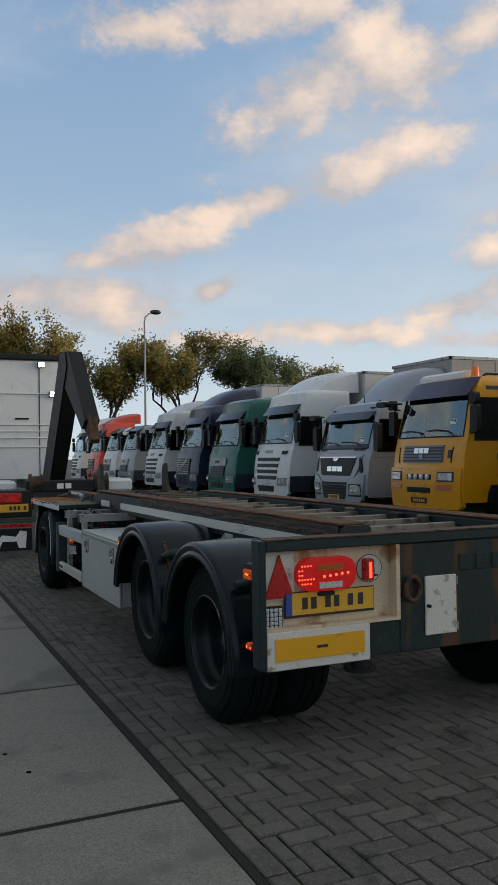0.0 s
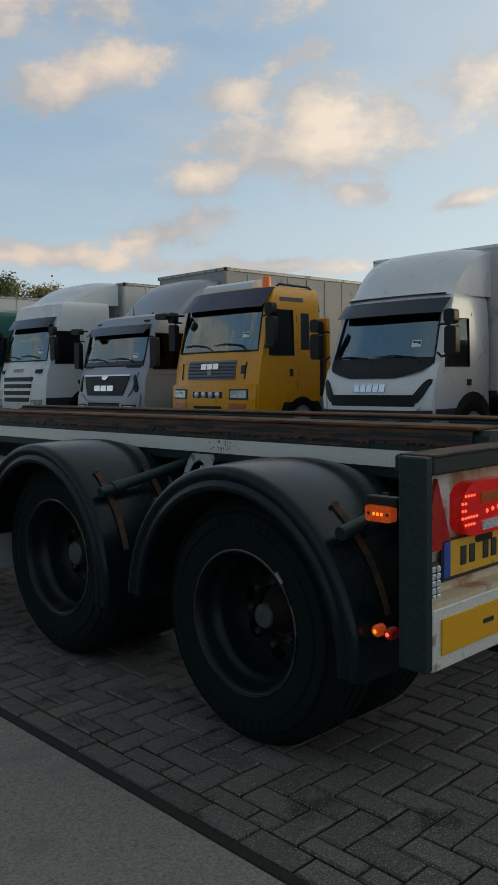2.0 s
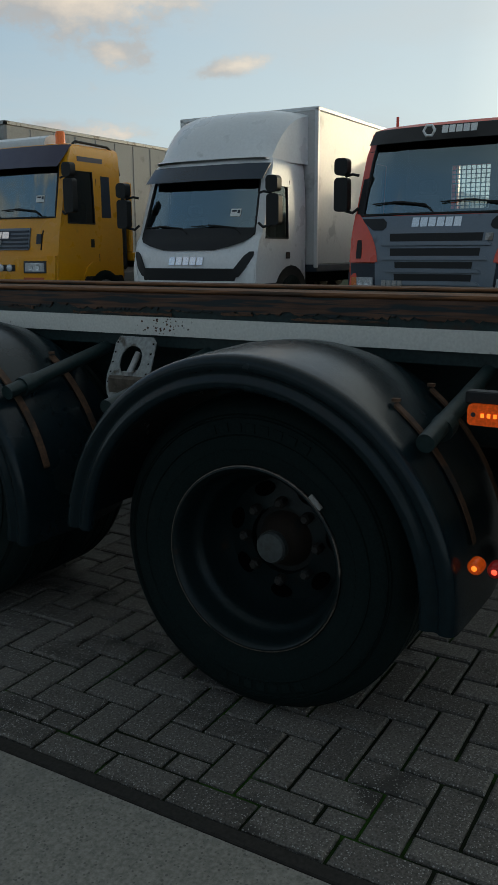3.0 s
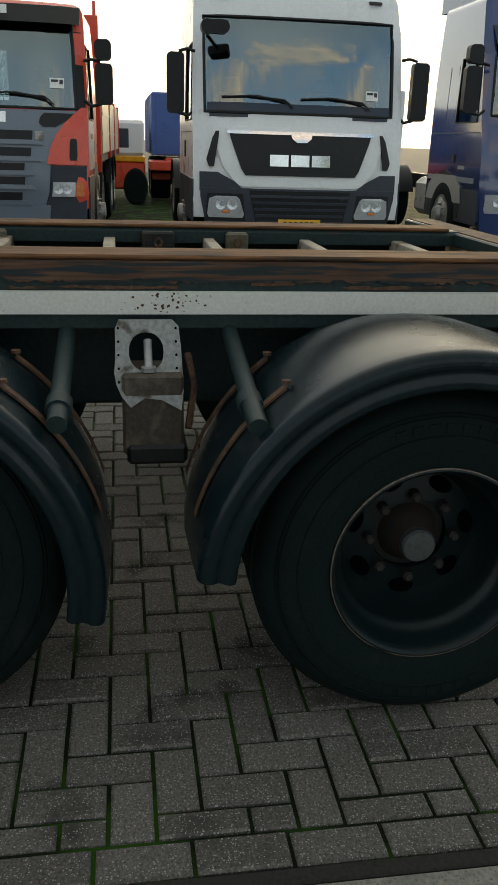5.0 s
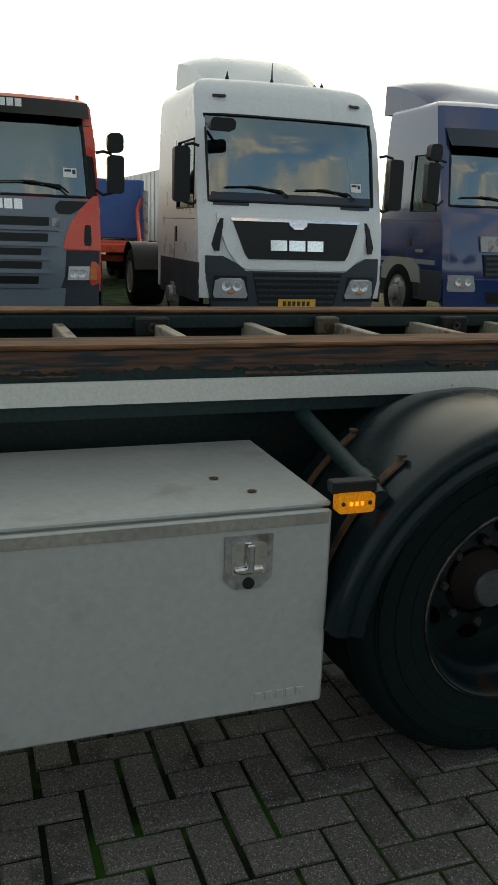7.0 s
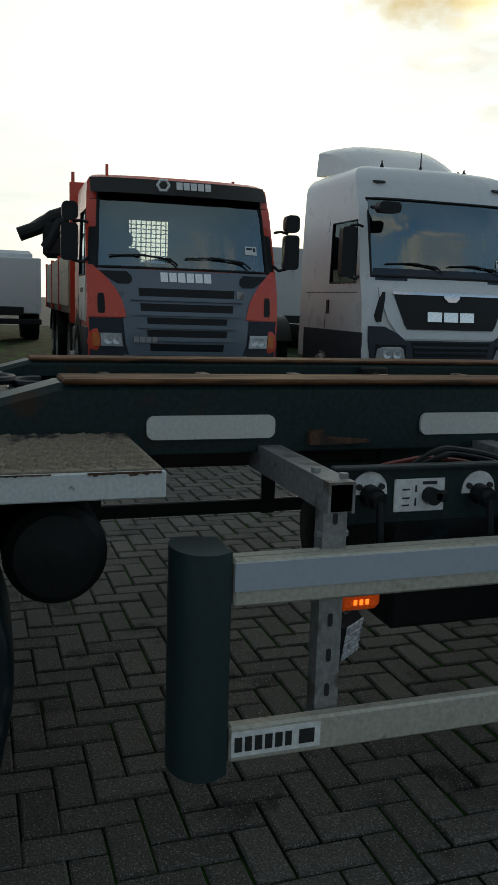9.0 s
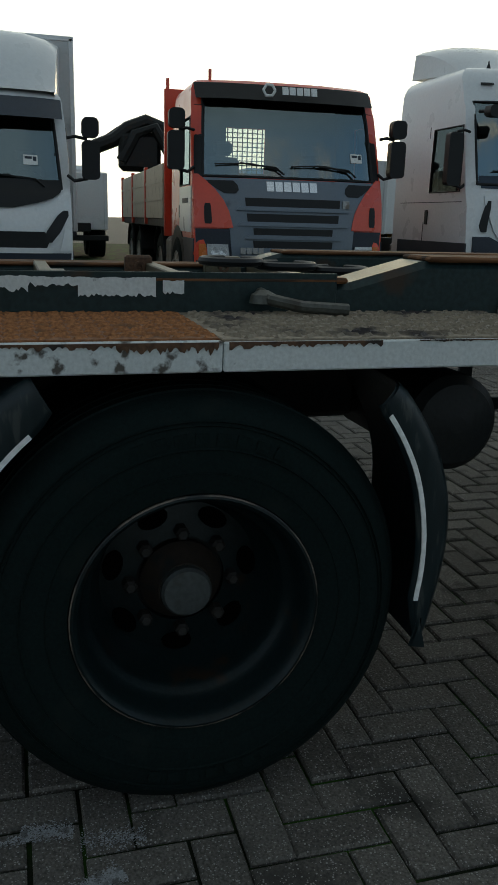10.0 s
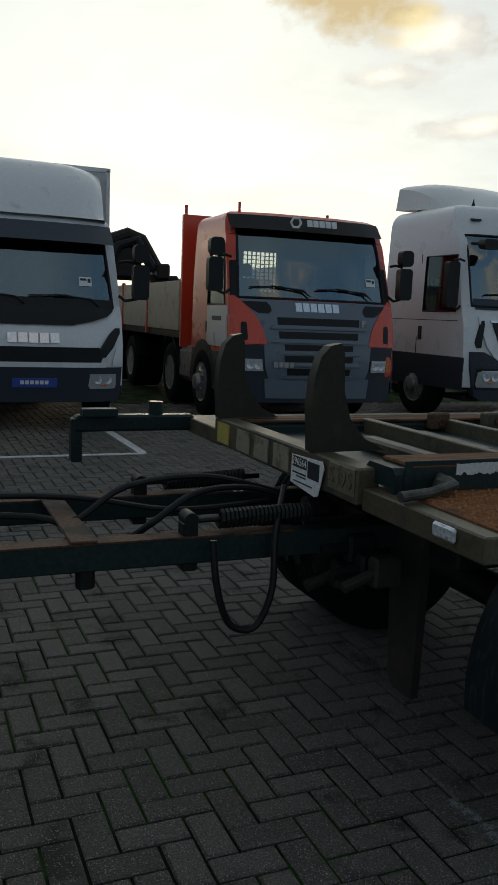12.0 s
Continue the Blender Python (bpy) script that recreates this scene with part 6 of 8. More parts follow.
def wipers(cab, z, half, n=2, rise=0.10):
    m = Mesh()
    for k in range(n):
        y0 = -half * 0.10 + k * half * 0.95
        pts = [(cab.front(y, zz) + 0.03, y, zz) for y, zz in ((y0, z - 0.02), (y0 - 0.10, z + 0.06), (y0 - 0.55, z + rise))]
        m.tube(pts, 0.011, 6)
        pts = [(cab.front(y, zz) + 0.022, y, zz) for y, zz in ((y0 - 0.08, z + 0.035), (y0 - 0.42, z + rise), (y0 - 0.85, z + rise - 0.02))]
        m.tube(pts, 0.009, 6)
    each("wiper", m, BLACK, cab.o, "black wiper arm")


def chassis(owner, x0, x1, z=0.85, material=None, wheels=(), tank=True, guard_material=None):
    fr = Mesh()
    for s in (-1, 1):
        fr.box(x0, x1, s * 0.42 - 0.05, s * 0.42 + 0.05, z - 0.14, z + 0.12, 0.01)
    part("chassis", fr, material or BLACKSTEEL, owner, "steel chassis frame")
    for xw in wheels:
        road_wheel(owner, xw, 1.22, 0.5, 0.58, front=False)
        g = Mesh()
        for s in (-1, 1):
            rows = []
            for k in range(13):
                a = radians(15 + 150 * k / 12)
                rows.append([(xw + 0.6 * math.cos(a), s * 1.24, 0.5 + 0.62 * math.sin(a)), (xw + 0.6 * math.cos(a), s * 0.62, 0.5 + 0.62 * math.sin(a))])
            g.slab(rows, (0, 0, -0.012))
        each("mudguard", g, guard_material or BLACK, owner, "black rear mudguard")
    if tank:
        for s in (-1, 1):
            part("fuel_tank", Mesh().box(x1 - 1.75, x1 - 0.55, s * 0.62 if s > 0 else -1.2, 1.2 if s > 0 else -0.62, 0.42, 0.98, 0.09), STEEL, owner, "metal fuel tank")


def stickers(cab, y, z, w=0.16, h=0.11):
    stk = part("sticker", Mesh().slab(cab.rows([(z, y, y + w), (z + h, y, y + w)], -0.004, 2), (-0.003, 0, 0)), PAPER, cab.o, "white paper sticker with dark bars")
    part("printed_bar", Mesh().slab(cab.rows([(z + h * 0.6, y + w * 0.1, y + w * 0.6), (z + h * 0.85, y + w * 0.1, y + w * 0.6)], -0.002, 2), (-0.002, 0, 0)), SLATE, stk)
    part("printed_square", Mesh().slab(cab.rows([(z + h * 0.4, y + w * 0.68, y + w * 0.92), (z + h * 0.85, y + w * 0.68, y + w * 0.92)], -0.002, 2), (-0.002, 0, 0)), SLATE, stk)


def roof_spoiler(owner, x0, x1, z0, z1, hw, material, curve=2.2, name="roof_spoiler", label="", lift=0.0):
    """A curved air deflector on the roof; with a lift its rear end stands clear on two struts."""
    rows = []
    for k in range(9):
        u = k / 8
        x, z = lerp(x1, x0, u), z0 + (z1 - z0) * (1 - (1 - u) ** curve)
        h = hw * (0.86 + 0.12 * u)
        rows.append([(x - 0.10 * abs(v) ** 3, v * h, z - (0.10 + 0.16 * (1 - u)) * abs(v) ** 5 * min(1, (z - z0) / 0.15)) for v in (-1, -0.94, -0.85, -0.6, -0.3, 0, 0.3, 0.6, 0.85, 0.94, 1)])
    m = Mesh().grid(rows)
    for s in (0, -1):
        m.grid([[r[s] for r in rows], [(r[s][0] - 0.5 * lift * (k / 8) ** 2, r[s][1], z0 - 0.03 + lift * (k / 8) ** 0.7) for k, r in enumerate(rows)]])
    back = rows[-1]
    m.grid([back, [(x - 0.5 * lift, y, z0 - 0.03 + lift) for x, y, z in back]])
    if lift:
        m.grid([[(r[0][0] - 0.5 * lift * (k / 8) ** 2, r[e][1], z0 - 0.03 + lift * (k / 8) ** 0.7) for e in (0, -1)] for k, r in enumerate(rows)])
    shell = part(name, m.weld(), material, owner, label or "moulded roof air deflector", 40, fix=False)
    if lift:
        for s in (-1, 1):
            part("strut", Mesh().box(x0 + 0.25, x0 + 0.34, s * hw * 0.8 - 0.02, s * hw * 0.8 + 0.02, z0 - 0.12, z0 + lift, 0.006), BLACK, shell, "dark mounting strut")
    return shell


def sun_visor(cab, z0, z1, hw, material, out=0.16):
    rows = []
    for k in range(4):
        u = k / 3
        z = lerp(z0, z1, u)
        rows.append([(lerp(cab.front(v * hw, z0) + out, cab.front(v * hw, z1) + 0.04, u), v * hw, z) for v in (-1, -0.85, -0.7, -0.35, 0, 0.35, 0.7, 0.85, 1)])
    return part("sun_visor", Mesh().slab(rows, (-0.02, 0, 0.004)), material, cab.o, "tinted sun visor")


def at_row(y, x=10.93, turn=0.0):
    return Matrix.Translation((x, y, 0)) @ Matrix.Rotation(radians(180 + turn), 4, "Z")


TR = "row of parked trucks"


def man_tgx(y, label, paint_material, x=10.9, turn=0.0, tall=1.0, roof=True, lower=SLATE, low_roof=False, band_material=None, body=True):
    o = thing("truck", label, "truck", TR, at_row(y, x, turn) @ Matrix.Diagonal((1, 1, tall, 1)))
    top = 3.28 if not low_roof else 2.98
    prof = [(-0.02, 0.55), (0.0, 0.75), (-0.02, 1.05), (-0.06, 1.45), (-0.13, 1.66), (-0.36, 2.72), (-0.42, 2.80), (-0.50, 3.02), (-0.66, top - 0.06), (-0.80, top)]
    if low_roof:
        prof = [(-0.02, 0.55), (0.0, 0.75), (-0.02, 1.05), (-0.06, 1.45), (-0.13, 1.62), (-0.36, 2.58), (-0.42, 2.66), (-0.56, top - 0.06), (-0.70, top)]
    wt = 2.80 if not low_roof else 2.58
    c = Cab(o, prof, 1.285, -2.42, 0.14, 4.0, 0.05, 0.24 if not low_roof else 0.16)
    c.shell(paint_material, (1.75, wt, 1.145, 1.15), (-1.28, -0.42, 1.66, 2.50), None, "painted sleeper cab", DARKGLASS if low_roof else SIDEGLASS)
    # front mask
    c.band("grille_frame", [(0.92, -0.70, 0.70), (0.97, -0.80, 0.80), (1.16, -0.94, 0.94), (1.50, -1.06, 1.06), (1.60, -1.06, 1.06)], 0.018, paint_material, None, "painted grille surround")
    gr = c.band("grille", [(1.05, -0.67, 0.67), (1.12, -0.72, 0.72), (1.47, -0.85, 0.85), (1.52, -0.86, 0.86)], 0.034, BLACK, None, "gloss black grille with chrome bar")
    c.band("chrome_bar", [(1.515, -0.89, 0.89), (1.535, -0.89, 0.89), (1.55, -0.89, 0.89)], 0.045, CHROME, gr, "chrome bar")
    c.band("emblem", [(1.43, -0.06, 0.06), (1.48, -0.12, 0.12), (1.53, -0.13, 0.13)], 0.052, CHROME, gr, "chrome emblem shield")
    c.bars(1.225, 0.76, 0.13, 3, 0.048, CHROME, 0.12, parent=gr)
    c.pair("air_slot", [(1.14, 1.04, 1.10), (1.22, 1.03, 1.13), (1.46, 0.99, 1.06), (1.54, 0.98, 1.02)], 0.024, BLACK, None, "black air slot")
    bp = c.band("bumper", [(0.36, -1.02, 1.02), (0.42, -1.12, 1.12), (0.80, -1.20, 1.20), (0.90, -1.2, 1.2)], 0.05, lower, None, "dark bumper", 0.10, 14)
    c.pair("bumper_corner", [(0.86, 0.66, 1.21), (0.98, 0.80, 1.21), (1.08, 1.0, 1.21)], 0.040, lower, bp, "dark bumper corner")
    c.band("lower_grille", [(0.44, -0.50, 0.50), (0.50, -0.54, 0.54), (0.88, -0.62, 0.62)], 0.058, BLACK, bp, "black slatted lower grille")
    for k in range(5):
        z = 0.50 + 0.075 * k
        c.band("slat", [(z, -0.52 - 0.02 * k, 0.52 + 0.02 * k), (z + 0.03, -0.52 - 0.02 * k, 0.52 + 0.02 * k)], 0.068, SLATE, bp)
    c.pair("headlamp", [(0.56, 0.70, 1.10), (0.60, 0.68, 1.12), (0.78, 0.74, 1.10), (0.81, 0.78, 1.02)], 0.062, LAMPGLASS, bp, "clear headlamp")
    c.pair("lamp_bezel", [(0.52, 0.66, 1.14), (0.84, 0.70, 1.12)], 0.056, BLACK, bp)
    c.band("plate", [(0.44, -0.26, 0.26), (0.55, -0.26, 0.26)], 0.074, PLATEYEL, bp, "yellow number plate as plain bars")
    c.bars(0.495, 0.40, 0.06, 6, 0.077, INK, 0.35, label="dark bars", parent=bp)
    c.flank("door_line", [(0.95, -1.42, -1.40), (2.55, -1.42, -1.40)], 0.003, BLACK, None, "door shut line")
    # slate strip colours in the crease shade of the waist pressing
    c.flank("door_line", [(1.52, -2.2, -0.35), (1.53, -2.2, -0.35)], 0.003, SLATE, None, "dark strip for the shade along the pressed waist")
    c.flank("handle", [(1.22, -1.36, -1.28), (1.42, -1.36, -1.28)], 0.014, BLACK, None, "black door handle")
    c.flank("sill", [(0.5, -2.2, -0.14), (0.99, -2.2, -0.14)], 0.012, lower, None, "dark lower flank")
    mirrors(c, 1.72, 2.38, -0.32, upper=False)
    for s in (-1,):
        part("kerb_mirror", Mesh().prism(round_rect(-1.22, -0.90, 2.56, 2.70, 0.06), "x", -0.10, 0.05).tube([(-0.35, -1.14, 2.66), (-0.05, -1.06, 2.64)], 0.022, 8), BLACK, o, "black kerb mirror on an arm")
    c.band("cowl", [(1.70, -1.13, 1.13), (1.80, -1.12, 1.12), (1.86, -1.11, 1.11)], -0.006, VISOR, None, "black cowl under the glass", 0.004, 14)
    bowls(c, 0.72, 1.08, 0.70, 0.062, 0.066, bp)
    wipers(c, 1.84, 1.0)
    c.pair("roof_lamp", [(3.02, 0.86, 1.02), (3.05, 0.86, 1.02)] if not low_roof else [(2.80, 0.84, 1.0), (2.83, 0.84, 1.0)], 0.008, BLACK, None, "small roof marker lamp")
    stickers(c, 0.80, 1.93)
    if low_roof:
        sun_visor(c, 2.50, 2.72, 1.12, VISOR, 0.14)
    if roof:
        roof_spoiler(o, -2.66, -1.0, top - 0.02, top + (0.55 if not low_roof else 1.0), 0.95 if not low_roof else 1.12, paint_material, lift=0.0 if low_roof else 0.15)
    for yy, ah in ((0.62, 0.08), (0.52, 0.05), (-0.10, 0.26), (-0.72, 0.11)):
        part("aerial", Mesh().lathe([(0.045, -0.01), (0.03, 0.02), (0.012, 0.07 * min(1, ah / 0.1)), (0.006, ah)], (-0.95, yy, top), "z", 8), BLACK, o)
    road_wheel(o, -1.42, 1.285, 0.5, 0.32)
    part("wheel_arch", Mesh().prism([(p[0], p[1]) for p in arc(-1.42, 0.5, 0.62, 0, 180, 12)] , "y", -1.27, 1.27), BLACK, o, "black wheel arch")
    part("step", Mesh().box(-0.72, -0.18, -1.2, 1.2, 0.34, 0.42, 0.02).box(-0.72, -0.18, -1.2, 1.2, 0.66, 0.72, 0.02), BLACK, o, "black entry steps")
    chassis(o, -6.0, -1.0, wheels=(-5.0,) if body else (-4.8,))
    return o, c


man_tgx(3.965, "white high-roof sleeper truck with a black grille and dark bumper", WHITE)


def scania_p(y, x=10.92, turn=0.0):
    o = thing("truck", "red and blue-grey day-cab truck with a beige dropside body and crane", "truck", TR, at_row(y, x, turn))
    prof = [(-0.02, 0.62), (0.0, 0.80), (-0.02, 1.10), (-0.08, 1.48), (-0.18, 1.72), (-0.44, 2.52), (-0.50, 2.60), (-0.56, 2.80), (-0.70, 2.88)]
    c = Cab(o, prof, 1.22, -1.95, 0.15, 4.0, 0.06)
    c.shell(REDPAINT, (1.72, 2.65, 1.10, 1.05), (-1.20, -0.45, 1.62, 2.42), (-0.48, 0.10, 1.85, 2.45), "red painted day cab")
    c.pair("pillar", [(1.66, 1.085, 1.20), (2.10, 1.06, 1.18), (2.56, 1.03, 1.15)], 0.004, BLACK, None, "black windscreen pillar")
    c.band("nose", [(0.66, -0.72, 0.72), (0.80, -0.77, 0.77), (1.14, -0.80, 0.80), (1.48, -0.96, 0.96), (1.70, -1.12, 1.12)], 0.020, GREYBLUE, None, "blue-grey front panel", 0.03, 12)
    for k, (z0, z1, w) in enumerate(((1.375, 1.475, 0.60), (1.195, 1.29, 0.58), (1.04, 1.12, 0.50), (0.885, 0.97, 0.50), (0.71, 0.80, 0.46))):
        gr = c.band("grille_slot", [(z0, -w, w), (z1, -w - 0.01, w + 0.01)], 0.028, BLACK, None, "dark grille slot")
        c.band("slat", [(z0 - 0.05, -w - 0.12, w + 0.12), (z0 - 0.02, -w - 0.10, w + 0.10), (z0, -w - 0.06, w + 0.06)], 0.046, GREYBLUE, gr, "blue-grey slat")
    c.bars(1.615, 0.66, 0.115, 6, 0.026, CHROME, 0.16)
    c.band("emblem", [(1.38, 0.64, 0.73), (1.47, 0.64, 0.73)], 0.034, STEEL, None, "small round emblem", n=2)
    c.bars(0.85, 0.30, 0.07, 4, 0.050, STEEL, 0.2, y=-0.52, label="model letters as plain bars")
    c.pair("air_duct", [(1.52, 0.72, 0.86), (1.56, 0.68, 0.93), (1.62, 0.69, 1.02), (1.67, 0.74, 1.09)], 0.028, BLACK, None, "black intake")
    c.pair("corner_panel", [(1.115, 0.76, 1.215), (1.20, 0.775, 1.215), (1.32, 0.81, 1.215), (1.44, 0.87, 1.215), (1.56, 0.96, 1.215), (1.66, 1.06, 1.215), (1.74, 1.15, 1.215)], 0.030, REDPAINT, None, "red corner deflector")
    c.pair("corner_slot", [(1.16, 1.02, 1.09), (1.20, 1.01, 1.10), (1.36, 1.02, 1.10), (1.40, 1.03, 1.09)], 0.036, BLACK, None, "black slot")
    c.band("lower_panel", [(0.40, -0.75, 0.75), (0.66, -0.78, 0.78)], 0.03, GREYBLUE, None, "blue-grey bumper panel")
    bp = c.band("bumper", [(0.34, -1.1, 1.1), (0.40, -1.18, 1.18), (1.10, -1.2, 1.2)], 0.012, SLATE, None, "dark grey bumper", 0.08, 14)
    c.pair("headlamp", [(0.76, 0.80, 1.06), (0.92, 0.82, 1.07)], 0.03, LAMPGLASS, bp, "clear headlamp")
    bowls(c, 0.80, 1.06, 0.83, 0.055, 0.034, bp, False)
    c.pair("indicator", [(0.76, 1.07, 1.16), (0.92, 1.08, 1.16)], 0.03, mat("orange_indicator", (0.55, 0.15, 0.03), 0.25), bp, "orange indicator")
    sun_visor(c, 2.63, 2.83, 1.14, BLACK, 0.11)
    c.bars(2.75, 0.46, 0.09, 5, 0.15, PAPER, 0.2, y=0.14, label="white fleet lettering as bars")
    mk = [(c.front(0.2, 2.75) + 0.15, -0.26 + 0.075 * math.cos(a), 2.745 + 0.07 * math.sin(a)) for a in np.linspace(0, 2 * math.pi, 7)]
    part("fleet_mark", Mesh().tube(mk, 0.018, 6), PAPER, o, "white hexagon mark")
    c.flank("handle", [(1.22, -1.25, -1.18), (1.38, -1.25, -1.18)], 0.012, BLACK)
    c.flank("door_panel", [(1.05, -1.2, -0.32), (1.60, -1.2, -0.32)], 0.010, CREAMWHITE, None, "white lower door with faded lettering")
    c.flank("door_bar", [(1.40, -0.95, -0.55), (1.46, -0.95, -0.55)], 0.016, SLATE, None, "faded lettering as bars")
    c.flank("sill", [(0.45, -1.9, -0.15), (0.98, -1.9, -0.15)], 0.010, SLATE)
    mirrors(c, 1.78, 2.22, -0.32)
    wipers(c, 1.78, 1.0)
    stickers(c, 0.80, 1.94)
    # pierced guard behind the rear window
    gd = Mesh()
    for k in range(9):
        gd.box(-2.02, -2.0, -0.50 + k * 0.072, -0.487 + k * 0.072, 1.82, 2.47)
    for k in range(11):
        gd.box(-2.02, -2.0, -0.50, 0.11, 1.83 + k * 0.062, 1.841 + k * 0.062)
    part("window_guard", gd, BLACKSTEEL, o, "pierced window guard")
    hb = Mesh().box(-2.55, -2.47, -1.25, -0.55, 0.95, 2.98, 0.01).box(-2.55, -2.47, 0.60, 1.25, 0.95, 2.98, 0.01).box(-2.55, -2.47, -0.55, 0.60, 0.95, 1.75, 0.01).box(-2.55, -2.47, -0.55, 0.6, 2.55, 2.98, 0.01)
    head = part("headboard", hb, REDPAINT, o, "red headboard")
    part("headboard_post", Mesh().cyl((-2.5, 1.2, 2.9), (-2.5, 1.2, 3.15), 0.025, 8).cyl((-2.5, -1.2, 2.9), (-2.5, -1.2, 3.12), 0.025, 8), REDPAINT, head)
    part("aerial", Mesh().cyl((-0.9, -0.9, 2.86), (-0.9, -0.9, 3.02), 0.02, 8), REDPAINT, o)
    for s in (-1, 1):
        for k in range(3):
            part("dropside", Mesh().box(-4.62 - 2.1 * k, -2.56 - 2.1 * k, s * 1.25 - 0.02, s * 1.25 + 0.02, 1.20, 1.98, 0.008).box(-4.62 - 2.1 * k, -2.56 - 2.1 * k, s * 1.265 - 0.012, s * 1.265 + 0.012, 1.46, 1.50).box(-4.62 - 2.1 * k, -2.56 - 2.1 * k, s * 1.265 - 0.012, s * 1.265 + 0.012, 1.72, 1.76), BEIGE, o, "beige ribbed dropside")
            part("stanchion", Mesh().box(-4.68 - 2.1 * k, -4.60 - 2.1 * k, s * 1.26 - 0.03, s * 1.26 + 0.03, 1.1, 2.02, 0.006), REDPAINT, o, "red stanchion")
    part("load_bed", Mesh().box(-8.85, -2.5, -1.24, 1.24, 1.08, 1.20, 0.01), BLACKSTEEL, o, "dark load bed")
    cr = part("crane", Mesh().box(-9.0, -8.55, -0.4, 0.4, 1.0, 2.3, 0.04).box(-8.95, -8.6, -1.35, -0.45, 2.15, 2.95, 0.10).box(-9.3, -8.4, -0.15, 0.15, 2.2, 2.55, 0.04), BLACKSTEEL, o, "folded black loading crane")
    m = Mesh()
    m.tube([(-8.8, -1.85, 2.62), (-8.8, -1.45, 2.78), (-8.8, -1.15, 3.02), (-8.8, -0.75, 3.18), (-8.8, -0.45, 3.08), (-8.8, -0.1, 2.5), (-8.8, 0.1, 2.2)], 0.15, 10).tube([(-8.6, -1.3, 2.35), (-8.6, -1.0, 2.9), (-8.6, -0.6, 3.05), (-8.6, -0.2, 2.4)], 0.12, 8).tube([(-8.9, -1.7, 2.75), (-8.9, -1.35, 3.0), (-8.9, -1.0, 2.85)], 0.06, 6)
    each("crane_arm", m, BLACKSTEEL, cr, "black folded crane arm")
    road_wheel(o, -1.35, 1.25, 0.5, 0.32)
    part("wheel_arch", Mesh().prism(arc(-1.35, 0.5, 0.62, 0, 180, 12), "y", -1.232, 1.232), BLACK, o, "black wheel arch")
    part("step", Mesh().box(-0.68, -0.2, -1.2, 1.2, 0.34, 0.42, 0.02), BLACK, o)
    chassis(o, -9, -1.0, wheels=(-3.2, -6.2, -7.55))
    return o


scania_p(7.70, 10.93, -2.0)


